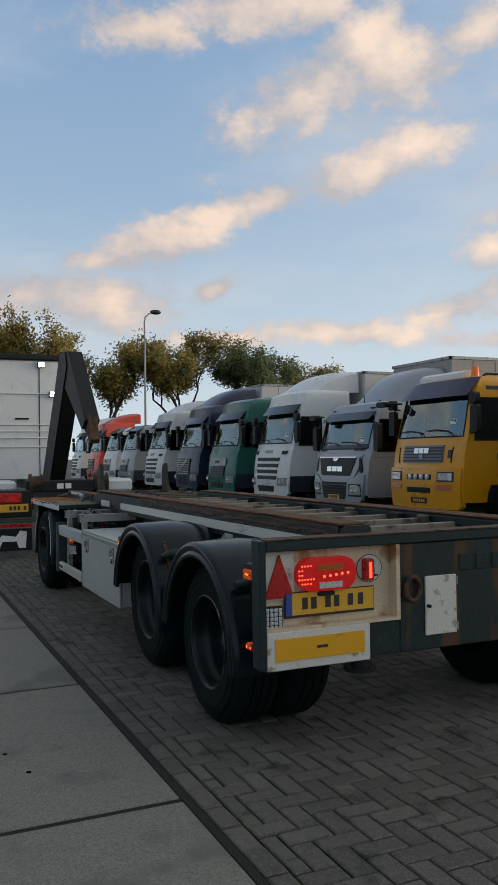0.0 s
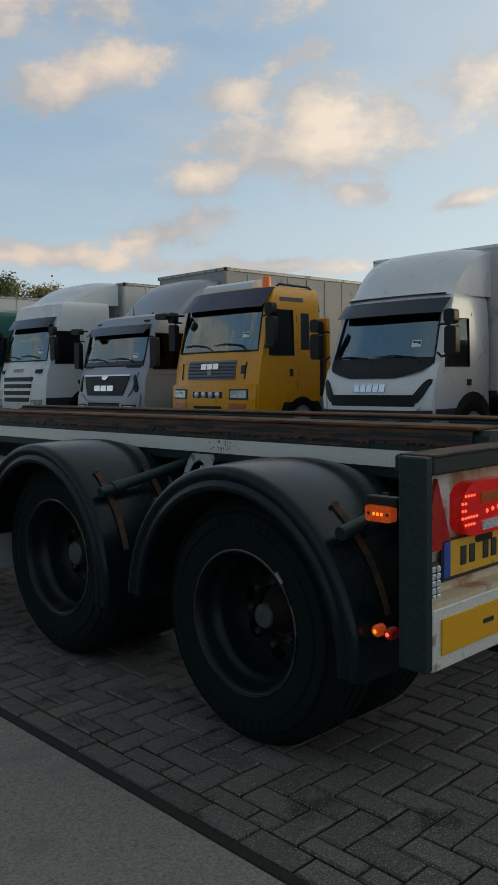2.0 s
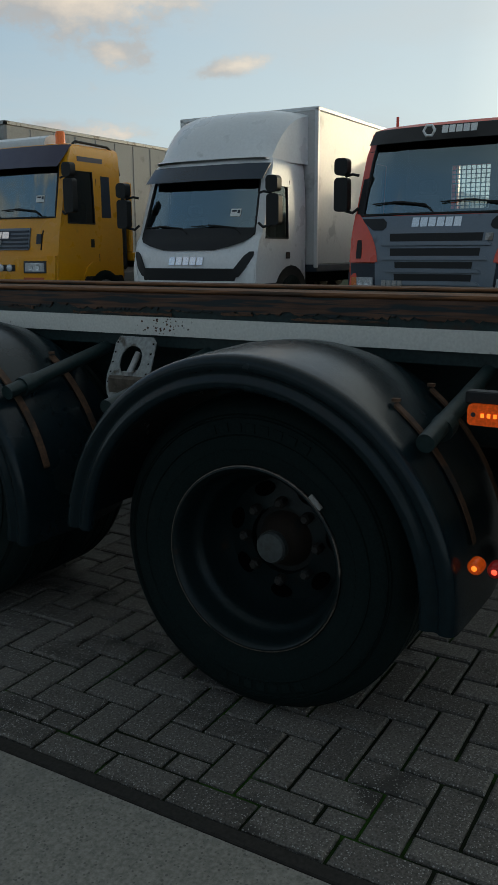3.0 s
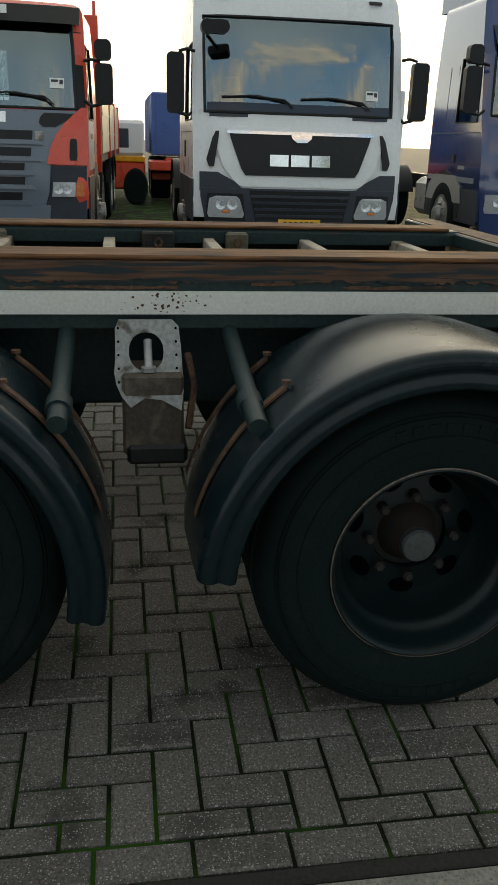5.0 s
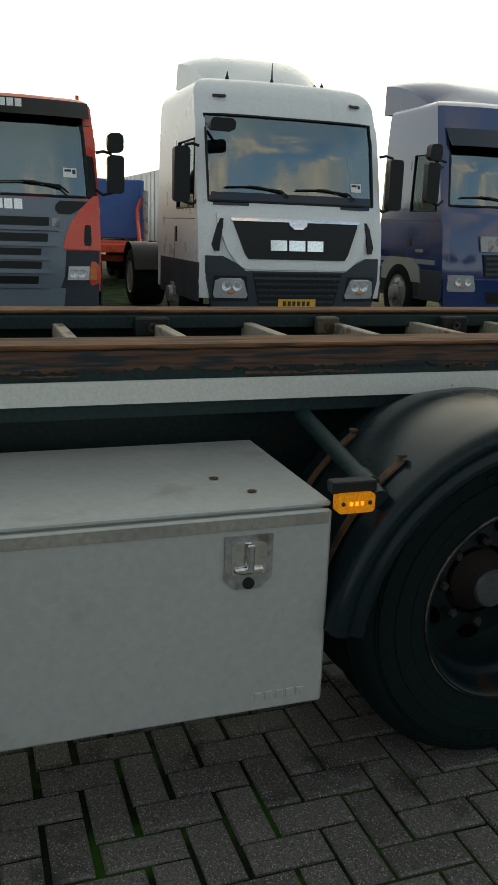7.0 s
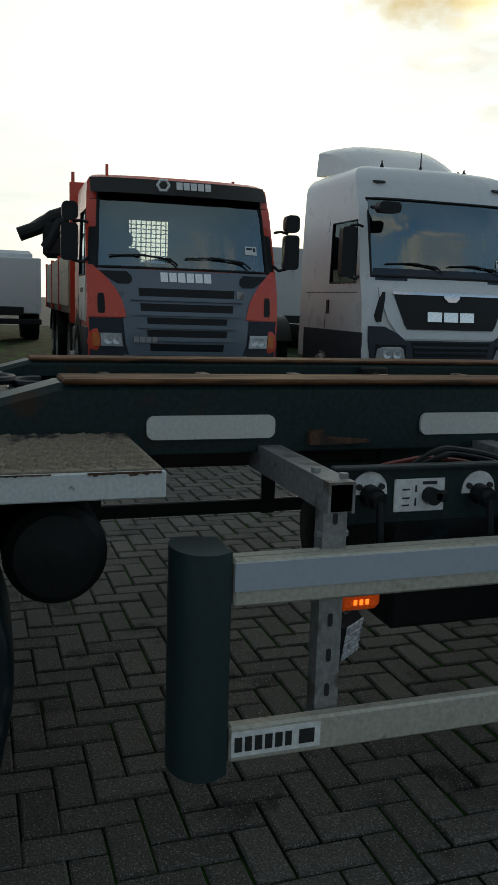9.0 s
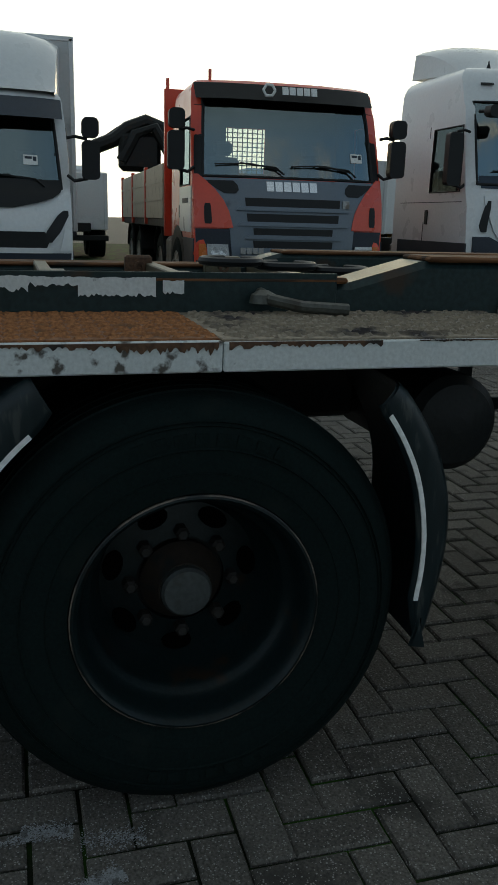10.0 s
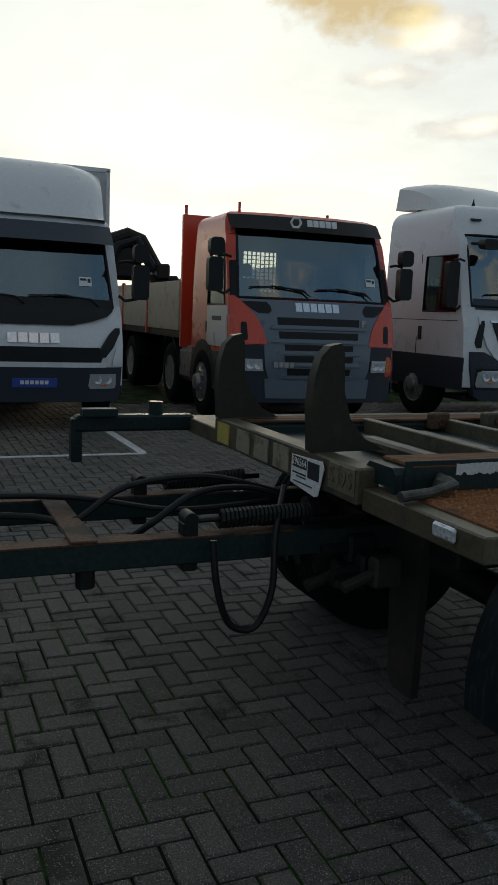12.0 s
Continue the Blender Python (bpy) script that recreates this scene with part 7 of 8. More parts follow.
def iveco(y, x=10.95, turn=0.0):
    o = thing("truck", "white box truck with a tall air deflector and grey box body", "truck", TR, at_row(y, x, turn))
    prof = [(-0.02, 0.55), (0.0, 0.80), (0.0, 1.05), (-0.10, 1.40), (-0.20, 1.52), (-0.50, 2.32), (-0.56, 2.42), (-0.62, 2.56), (-0.74, 2.64)]
    c = Cab(o, prof, 1.10, -1.75, 0.16, 3.6, 0.06)
    c.shell(WHITE, (1.50, 2.30, 1.0, 0.94), (-1.15, -0.45, 1.45, 2.20), None, "white painted cab")
    c.band("dark_cowl", [(1.28, -0.45, 0.45), (1.34, -0.72, 0.72), (1.40, -0.90, 0.90), (1.46, -0.98, 0.98), (1.52, -1.0, 1.0), (1.60, -0.99, 0.99)], 0.022, BLACK, None, "black cowl under the windscreen", 0.02, 14)
    gr = c.band("grille", [(0.84, -0.80, 0.80), (0.94, -0.84, 0.84), (1.02, -0.78, 0.78)], 0.024, BLACK, None, "black grille")
    c.pair("grille_wing", [(0.90, 0.78, 0.86), (1.02, 0.80, 0.96), (1.20, 0.93, 1.06), (1.26, 1.0, 1.06)], 0.024, BLACK, gr, "black grille wing")
    c.band("trim", [(0.78, -0.86, 0.86), (0.82, -0.9, 0.9), (0.84, -0.9, 0.9)], 0.034, WHITE, None, "white lower trim")
    c.bars(1.125, 0.62, 0.115, 5, 0.022, CHROME, 0.16)
    bp = c.band("bumper", [(0.36, -1.0, 1.0), (0.42, -1.06, 1.06), (0.78, -1.08, 1.08)], 0.03, SLATE, None, "dark bumper", 0.1, 12)
    c.pair("headlamp", [(0.52, 0.66, 0.98), (0.56, 0.64, 1.0), (0.70, 0.66, 1.0)], 0.042, LAMPGLASS, bp, "clear headlamp")
    bowls(c, 0.66, 1.0, 0.62, 0.05, 0.046, bp)
    c.band("plate", [(0.54, -0.26, 0.26), (0.65, -0.26, 0.26)], 0.05, PLATEBLUE, bp, "blue dealer plate as plain bars")
    c.bars(0.60, 0.34, 0.045, 6, 0.055, PAPER, 0.25, label="white bars", parent=bp)
    c.pair("bumper_wing", [(0.80, 0.95, 1.08), (1.0, 1.0, 1.09), (1.28, 1.04, 1.09)], 0.016, WHITE, None, "white bumper corner")
    sun_visor(c, 2.28, 2.52, 1.04, VISOR, 0.17)
    c.flank("door_line", [(0.9, -1.25, -1.235), (2.3, -1.25, -1.235)], 0.003, BLACK)
    c.flank("handle", [(1.15, -1.2, -1.08), (1.25, -1.2, -1.08)], 0.012, BLACK)
    c.flank("sill", [(0.45, -1.7, -0.2), (0.80, -1.7, -0.2)], 0.010, SLATE)
    mirrors(c, 1.62, 2.05, -0.28, out=0.24)
    wipers(c, 1.54, 0.95)
    stickers(c, 0.58, 1.76)
    roof_spoiler(o, -1.74, -0.58, 2.60, 3.39, 1.13, WHITE, 2.6, label="white tall air deflector")
    bd = part("box_body", Mesh().box(-7.9, -1.80, -1.27, 1.27, 1.05, 3.40, 0.015), BOXWHITE, o, "plain grey-white box body")
    part("corner_rail", Mesh().box(-1.84, -1.785, -1.285, -1.225, 1.0, 3.40, 0.008).box(-1.84, -1.785, 1.225, 1.285, 1.0, 3.40, 0.008).box(-7.95, -1.79, -1.29, -1.23, 3.36, 3.42, 0.008).box(-7.95, -1.79, 1.23, 1.29, 3.36, 3.42, 0.008).box(-1.84, -1.785, -1.28, 1.28, 3.36, 3.42, 0.008), WHITE, bd, "white corner rail")
    part("under_rail", Mesh().box(-7.9, -1.8, -1.275, 1.275, 0.93, 1.05, 0.01), SLATE, bd)
    road_wheel(o, -1.25, 1.13, 0.47, 0.28)
    part("wheel_arch", Mesh().prism(arc(-1.25, 0.47, 0.58, 0, 180, 12), "y", -1.115, 1.115), BLACK, o, "black wheel arch")
    chassis(o, -7.8, -1.0, wheels=(-5.4,), tank=False)
    return o


iveco(11.46)


def man_tga(y, x=11.03, turn=0.0):
    o = thing("truck", "yellow day-cab truck with a dark visor, roof board and orange beacon", "truck", TR, at_row(y, x, turn))
    prof = [(-0.02, 0.50), (0.02, 0.75), (0.0, 1.10), (-0.05, 1.50), (-0.12, 1.78), (-0.34, 2.68), (-0.40, 2.76), (-0.50, 2.98), (-0.62, 3.05)]
    c = Cab(o, prof, 1.22, -1.85, 0.13, 4.0, 0.05)
    c.shell(YELLOW, (1.83, 2.69, 1.12, 1.08), (-1.10, -0.42, 1.74, 2.60), None, "yellow painted day cab", DARKGLASS)
    gr = c.band("grille", [(1.30, -0.66, 0.66), (1.34, -0.68, 0.68), (1.66, -0.68, 0.68)], 0.02, GREYBLUE, None, "blue-grey ribbed grille")
    for k in range(5):
        z = 1.33 + 0.066 * k
        c.band("slat", [(z, -0.66, 0.66), (z + 0.028, -0.66, 0.66)], 0.036, SLATE, gr)
    c.bars(1.55, 0.52, 0.11, 3, 0.045, CHROME, 0.12, parent=gr)
    c.band("emblem", [(1.385, -0.06, 0.06), (1.47, -0.06, 0.06)], 0.045, STEEL, gr, "small emblem")
    bp = c.band("bumper", [(0.36, -1.12, 1.12), (0.42, -1.19, 1.19), (0.80, -1.2, 1.2), (1.16, -1.21, 1.21), (1.20, -1.2, 1.2)], 0.06, YELLOW, None, "yellow bumper", 0.12, 14)
    c.band("slot", [(0.95, -0.42, 0.42), (1.06, -0.42, 0.42)], 0.068, BLACK, bp, "black slot with four spot lamps")
    m = Mesh()
    for k in range(4):
        yy = -0.30 + 0.2 * k
        m.lathe([(0.062, 0.0), (0.058, 0.02), (0.03, 0.03), (0.004, 0.032)], (c.front(yy, 1.0) + 0.065, yy, 1.005), "x", 14)
    each("spot_lamp", m, CLEARLENS, bp, "round spot lamp")
    c.band("slot", [(0.68, -0.40, 0.40), (0.79, -0.40, 0.40)], 0.068, BLACK, bp)
    c.pair("lamp_bezel", [(0.92, 0.62, 1.06), (1.12, 0.62, 1.06)], 0.07, SLATE, bp)
    c.pair("headlamp", [(0.95, 0.66, 1.03), (1.09, 0.66, 1.03)], 0.08, LAMPGLASS, bp, "clear headlamp")
    bowls(c, 0.66, 1.03, 1.01, 0.05, 0.083, bp, False)
    c.pair("indicator", [(0.76, 0.62, 1.02), (0.85, 0.62, 1.02)], 0.072, mat("red_orange_lamp", (0.42, 0.10, 0.05), 0.25), bp, "orange fog and indicator lamp")
    c.band("plate", [(0.46, -0.30, 0.26), (0.58, -0.30, 0.26)], 0.075, SLATE, bp, "dark number plate as plain bars")
    c.bars(0.52, 0.42, 0.06, 6, 0.08, PLATEYEL, 0.35, label="bars", parent=bp)
    c.pair("corner_line", [(1.30, 0.90, 0.91), (1.62, 0.92, 0.93)], 0.004, BLACK)
    c.bars(1.48, 0.09, 0.16, 1, 0.006, SLATE, 0, y=0.86, label="dark emblem sticker")
    sun_visor(c, 2.64, 3.02, 1.15, mat("navy_visor", (0.020, 0.018, 0.050), 0.35, 0, bump=0.0), 0.15)
    part("roof_board", Mesh().prism([(-0.62, 3.01), (-0.62, 3.09), (-0.66, 3.16), (-0.76, 3.21), (-0.92, 3.23), (-1.02, 3.21), (-1.02, 3.01)], "y", -0.86, 0.60), CREAMWHITE, o, "pale roof sign board")
    bc = part("beacon", Mesh().lathe([(0.085, 0.0), (0.08, 0.19), (0.07, 0.22), (0.01, 0.23)], (-0.80, 0.80, 3.04), "z", 16), ORANGE, o, "orange beacon")
    part("beacon", Mesh().lathe([(0.06, 0.0), (0.06, 0.1), (0.04, 0.13), (0.01, 0.14)], (-0.85, -0.94, 3.03), "z", 16), ORANGE, o, "orange beacon")
    part("roof_rail", Mesh().tube([(-0.75, 1.06, 3.02), (-0.85, 1.08, 3.09), (-1.65, 1.10, 3.07), (-1.86, 1.12, 2.94), (-1.92, 1.14, 2.6)], 0.022, 8), BLACK, o, "black roof rail")
    c.flank("handle", [(1.34, -1.06, -0.98), (1.48, -1.06, -0.98)], 0.012, BLACK)
    c.flank("door_line", [(1.0, -1.2, -1.185), (2.5, -1.2, -1.185)], 0.003, BLACK)
    c.flank("rear_window_panel", [(1.85, -1.55, -1.30), (2.55, -1.55, -1.32)], 0.004, VISOR, None, "dark small rear side window")
    c.flank("roof_bar", [(2.76, -1.4, -0.75), (2.84, -1.4, -0.75)], 0.004, DARKNAVY, None, "dark lettering as bars")
    c.flank("arch_flare", [(0.85, -1.85, -0.75), (1.02, -1.75, -0.85), (1.10, -1.6, -1.0)], 0.02, YELLOW, None, "yellow arch flare")
    mirrors(c, 1.90, 2.44, -0.30)
    part("kerb_mirror", Mesh().prism(round_rect(-1.62, -1.26, 2.54, 2.66, 0.05), "x", -0.12, 0.04).tube([(-0.32, -1.10, 2.60), (-0.06, -1.3, 2.61)], 0.02, 8), BLACK, o, "black kerb mirror")
    wipers(c, 1.88, 1.0)
    stickers(c, 0.72, 2.08)
    road_wheel(o, -1.30, 1.25, 0.5, 0.32)
    part("wheel_arch", Mesh().prism(arc(-1.30, 0.5, 0.60, 0, 180, 12), "y", -1.232, 1.232), BLACK, o, "black wheel arch")
    part("air_intake", Mesh().box(-2.02, -1.88, 0.98, 1.22, 0.95, 2.42, 0.05), BLACK, o, "upright black air intake behind the cab")
    bd = part("flatbed", Mesh().box(-8.0, -2.1, -1.25, 1.25, 1.1, 1.25, 0.01).box(-2.2, -2.1, -1.2, 1.2, 1.25, 2.5, 0.02), YELLOW, o, "yellow load bed")
    chassis(o, -8, -1.0, wheels=(-4.4, -5.8))
    return o


man_tga(15.40)
man_tgx(18.95, "silver truck with a black grille and a curved roof deflector", SILVER, 11.0, 0, 0.93, True, SILVER, True)


def simple_cab(y, label, paint_material, kind, x=11.0, turn=0.0, high=True, visor=True, deflector=0.5, face=None):
    """Trucks further down the row: the same care in outline, fewer small parts."""
    o = thing("truck", label, "truck", TR, at_row(y, x, turn))
    top = 3.35 if high else 2.95
    prof = [(-0.02, 0.50), (0.02, 0.80), (0.0, 1.10), (-0.06, 1.52), (-0.14, 1.72), (-0.36, 2.62), (-0.44, 2.72), (-0.60, top - 0.08), (-0.78, top)]
    c = Cab(o, prof, 1.21, -2.15, 0.16, 3.8, 0.07)
    c.shell(paint_material, (1.84, 2.74, 1.10, 1.04), (-1.2, -0.45, 1.76, 2.58), None, "painted cab")
    f = face or paint_material
    if kind == "wide":       # stacked horizontal slots
        for k in range(4):
            z = 0.80 + 0.175 * k
            c.band("grille_slot", [(z, -0.62 - 0.03 * k, 0.62 + 0.03 * k), (z + 0.105, -0.64 - 0.03 * k, 0.64 + 0.03 * k)], 0.010, BLACK, None, "black grille slot")
        c.bars(1.60, 0.5, 0.09, 6, 0.012, STEEL, 0.14)
        c.pair("air_duct", [(1.52, 0.82, 1.04), (1.62, 0.80, 1.06)], 0.008, BLACK)
    elif kind == "mesh":     # mesh grille with a slanting bar
        g = c.band("grille", [(0.82, -0.60, 0.60), (1.42, -0.66, 0.66)], 0.02, BLACK, None, "dark mesh grille")
        for k in range(7):
            c.band("slat", [(0.86 + 0.08 * k, -0.60, 0.60), (0.89 + 0.08 * k, -0.60, 0.60)], 0.034, STEEL, g)
        m = Mesh().slab([[(c.front(0, 1.1) + 0.05, -0.5 + u, 0.86 + 0.5 * u + d) for u in (0, 0.5, 1.0)] for d in (0, 0.05)], (-0.02, 0, 0))
        part("slant_bar", m, CHROME, g, "slanting chrome bar")
    else:                    # bright bar over slats
        g = c.band("grille", [(0.84, -0.58, 0.58), (1.16, -0.62, 0.62)], 0.02, BLACK, None, "black slatted grille")
        for k in range(4):
            c.band("slat", [(0.86 + 0.075 * k, -0.58, 0.58), (0.90 + 0.075 * k, -0.58, 0.58)], 0.036, SLATE, g)
        c.band("badge_bar", [(1.20, -0.66, 0.66), (1.42, -0.68, 0.68)], 0.026, STEEL, None, "bright grille bar")
        c.bars(1.31, 0.34, 0.08, 3, 0.045, SLATE, 0.15)
    bp = c.band("bumper", [(0.34, -1.08, 1.08), (0.42, -1.16, 1.16), (0.80, -1.2, 1.2)], 0.04, f, None, "bumper", 0.1, 12)
    c.band("bumper_slot", [(0.45, -0.5, 0.5), (0.62, -0.55, 0.55)], 0.05, BLACK, bp)
    c.pair("headlamp", [(0.62, 0.74, 1.12), (0.66, 0.72, 1.14), (0.86, 0.78, 1.14)], 0.05, LAMPGLASS, bp, "clear headlamp")
    bowls(c, 0.74, 1.12, 0.75, 0.055, 0.054, bp)
    if visor:
        sun_visor(c, 2.68, 2.94, 1.08, VISOR, 0.16)
    if deflector:
        roof_spoiler(o, -2.4, -0.8, top - 0.03, top + deflector, 1.12, paint_material)
    mirrors(c, 1.86, 2.42, -0.32)
    wipers(c, 1.88, 1.0)
    c.flank("handle", [(1.24, -1.2, -1.1), (1.34, -1.2, -1.1)], 0.012, BLACK)
    c.flank("door_line", [(0.95, -1.3, -1.285), (2.5, -1.3, -1.285)], 0.003, BLACK)
    c.flank("sill", [(0.45, -2.1, -0.15), (0.90, -2.1, -0.15)], 0.010, SLATE)
    stickers(c, 0.74, 2.02)
    road_wheel(o, -1.38, 1.245, 0.5, 0.32)
    part("wheel_arch", Mesh().prism(arc(-1.38, 0.5, 0.62, 0, 180, 12), "y", -1.225, 1.225), BLACK, o, "black wheel arch")
    chassis(o, -6.2, -1.0, wheels=(-5.0,))
    return o, c


simple_cab(22.95, "white high-roof truck with slotted black grille", WHITE, "wide", 11.0, deflector=0.6)
simple_cab(26.7, "dark green truck with a slatted grille", GREENCAB, "bar", 10.95, deflector=0.14)
simple_cab(30.1, "navy truck with a tall roof deflector", DARKNAVY, "mesh", 10.95, deflector=0.68)
simple_cab(34.2, "white truck with a smooth roof deflector", CREAMWHITE, "wide", 10.95)
simple_cab(38.4, "pale grey truck with a low roof", SILVER, "bar", 10.95, high=False, deflector=0)
simple_cab(41.6, "white truck with a dark grille", WHITE, "bar", 10.95, high=False, deflector=0)
simple_cab(45.2, "red truck with a tall roof deflector", REDPAINT, "mesh", 11.0)
simple_cab(49.4, "white truck at the end of the row", WHITE, "wide", 11.0)
o, c = simple_cab(0.2, "dark blue truck with a roof deflector and silver side stripe", NAVY, "bar", 11.4)
c.flank("side_stripe", [(0.98, -2.1, -0.35), (1.05, -2.1, -0.35)], 0.012, SILVER, None, "silver side stripe")
c.flank("sleeper_panel", [(1.80, -2.0, -1.62), (1.84, -2.02, -1.60), (2.46, -1.98, -1.60), (2.50, -1.96, -1.62)], 0.006, NAVY, None, "blanked sleeper window")
# darker navy strip as the crease shade of the waist pressing
c.flank("waist_line", [(1.62, -2.12, -0.30), (1.635, -2.12, -0.30)], 0.005, DARKNAVY, None, "dark strip for the shade along the pressed waist")
c.flank("arch_flare", [(0.70, -2.08, -0.70), (0.92, -1.98, -0.78), (1.06, -1.75, -1.0)], 0.024, TARP, None, "grey arch flare")
c.flank("letter_bar", [(1.15, -0.95, -0.72), (1.20, -0.95, -0.72)], 0.006, STEEL, None, "model letters as plain bars")

# ---- the hook-lift truck ahead of the trailer ----
def hook_truck():
    o = thing("hook_lift_truck", "white hook-lift truck seen from behind with a black arm", "truck", place=Matrix.Translation((3.2, 17.0, 0)))
    I = Matrix.Translation((-3.2, -17.0, 0))

    def p(name, m, material, parent=None, label=""):
        return part(name, m.moved(I), material, parent or o, label)
    cab = p("cab", Mesh().prism([(1.97, 1.05), (1.97, 3.70), (2.12, 3.84), (4.28, 3.84), (4.42, 3.70), (4.42, 1.05)], "y", 20.1, 22.2), WHITE, None, "white cab back wall with pressed ribs")
    p("roof_edge", Mesh().box(1.95, 4.46, 20.02, 20.5, 3.72, 3.86, 0.03), BLACKSTEEL, cab, "dark roof edge")
    for z in (1.75, 1.95, 2.10, 2.25, 2.95):
        p("rib", Mesh().box(2.1, 4.36, 20.07, 20.10, z, z + 0.03, 0.01), WHITE, cab)
    p("vent", Mesh().box(3.45, 3.75, 20.07, 20.10, 2.38, 2.42), BLACK, cab)
    p("seam", Mesh().box(3.98, 4.0, 20.085, 20.10, 1.1, 3.7), SLATE, cab)
    lit = mat("lit_work_lamp", (1.0, 0.95, 0.86), 0.3, emit=9.0, bump=0.0)
    for x, z in ((4.02, 3.62), (4.27, 2.95)):
        lp = p("work_lamp", Mesh().box(x - 0.08, x + 0.08, 19.96, 20.07, z - 0.07, z + 0.07, 0.02), BLACK, cab, "lit square work lamp")
        p("lens", Mesh().box(x - 0.06, x + 0.06, 19.945, 19.962, z - 0.055, z + 0.055, 0.01), lit, lp, "glowing white lens")
    p("chassis", Mesh().box(2.7, 2.82, 13.9, 21.0, 0.72, 1.02, 0.01).box(3.6, 3.72, 13.9, 21.0, 0.72, 1.02, 0.01), BLACKSTEEL)
    # the arm leans back over the frame, its head drops towards the trailer
    arm = p("hook_arm", Mesh().prism([(17.5, 0.95), (16.7, 0.95), (15.0, 3.05), (15.1, 3.30), (15.55, 3.32)], "x", 3.56, 3.84), BLACKSTEEL, None, "black steel hook arm")
    p("arm_head", Mesh().prism([(15.55, 3.34), (14.95, 3.30), (13.75, 2.08), (13.95, 1.95), (15.3, 2.75)], "x", 3.58, 3.82), BLACKSTEEL, arm, "black arm head")
    p("hook", Mesh().prism([(13.95, 2.12), (13.70, 2.16), (13.66, 1.98), (13.55, 1.78), (13.62, 1.72), (13.78, 1.84), (13.98, 1.94)], "x", 3.63, 3.77), RUST, arm, "worn rusty hook")
    p("cylinder", Mesh().cyl((3.70, 19.2, 0.9), (3.70, 16.6, 1.15), 0.10, 14), BLACKSTEEL, arm)
    for x in (2.86, 3.88):
        p("roller", Mesh().lathe([(0.10, -0.10), (0.14, -0.09), (0.14, -0.06), (0.10, -0.05), (0.10, 0.08), (0.14, 0.10)], (x, 14.0, 1.13), "x", 18), RUST, None, "rusty guide roller")
    p("roller_axle", Mesh().box(2.72, 4.0, 13.93, 14.07, 0.98, 1.16, 0.02), BLACKSTEEL)
    p("mark_bars", Mesh().box(3.18, 3.28, 13.92, 13.932, 1.03, 1.11).box(3.31, 3.40, 13.92, 13.932, 1.03, 1.11), PAPER, None, "pale maker's mark as bars")
    bump = p("rear_bumper", Mesh().box(1.95, 2.78, 13.80, 13.95, 0.62, 1.02, 0.02).box(1.95, 2.78, 13.82, 13.93, 0.12, 0.45, 0.01), BLACK, None, "black rear bumper")
    tail = p("tail_lamp", Mesh().box(2.28, 2.62, 13.77, 13.80, 0.84, 0.99, 0.012), REDREFL, bump, "red tail lamp")
    p("led", Mesh().box(2.44, 2.55, 13.762, 13.771, 0.87, 0.93), REDLIT, tail, "glowing red lamp")
    p("number_plate", Mesh().box(2.20, 2.72, 13.78, 13.80, 0.70, 0.82, 0.004), PLATEYEL, bump, "yellow number plate as bars")
    p("plate_bar", Mesh().box(2.44, 2.48, 13.775, 13.781, 0.73, 0.79).box(2.50, 2.54, 13.775, 13.781, 0.73, 0.79).box(2.56, 2.60, 13.775, 13.781, 0.73, 0.79).box(2.65, 2.69, 13.775, 13.781, 0.73, 0.79), INK, bump)
    p("red_strip", Mesh().box(1.95, 2.78, 13.805, 13.82, 0.47, 0.52), REDREFL, bump, "red reflective strip")
    p("white_mark", Mesh().prism([(2.15, 0.16), (2.30, 0.16), (2.34, 0.26), (2.55, 0.26), (2.58, 0.16), (2.68, 0.16), (2.70, 0.40), (2.60, 0.42), (2.54, 0.33), (2.34, 0.36)], "y", 13.812, 13.818), PAPER, bump, "white printed shape")
    p("guard_panel", Mesh().box(1.95, 2.60, 14.1, 14.7, 1.0, 1.16, 0.04), WHITE, None, "white rear mudguard")
    p("guard_panel", Mesh().box(3.92, 4.44, 14.1, 14.9, 0.95, 1.16, 0.04), WHITE, None, "white rear mudguard")
    for y in (15.0, 16.4):
        for x in (2.12, 4.0):
            w = p("wheel", Mesh().lathe([(0.28, 0.0), (0.44, 0.0), (0.5, 0.05), (0.5, 0.3), (0.44, 0.35), (0.28, 0.35)], (x - 0.17, y, 0.5), "x", 32, closed=True), RUBBER, None, "black tyre")
            p("rim", Mesh().lathe([(0.29, 0.03), (0.2, 0.10), (0.1, 0.06), (0.08, 0.3), (0.29, 0.3)], (x - 0.17, y, 0.5), "x", 24, closed=True), STEEL, w)
    return o


hook_truck()


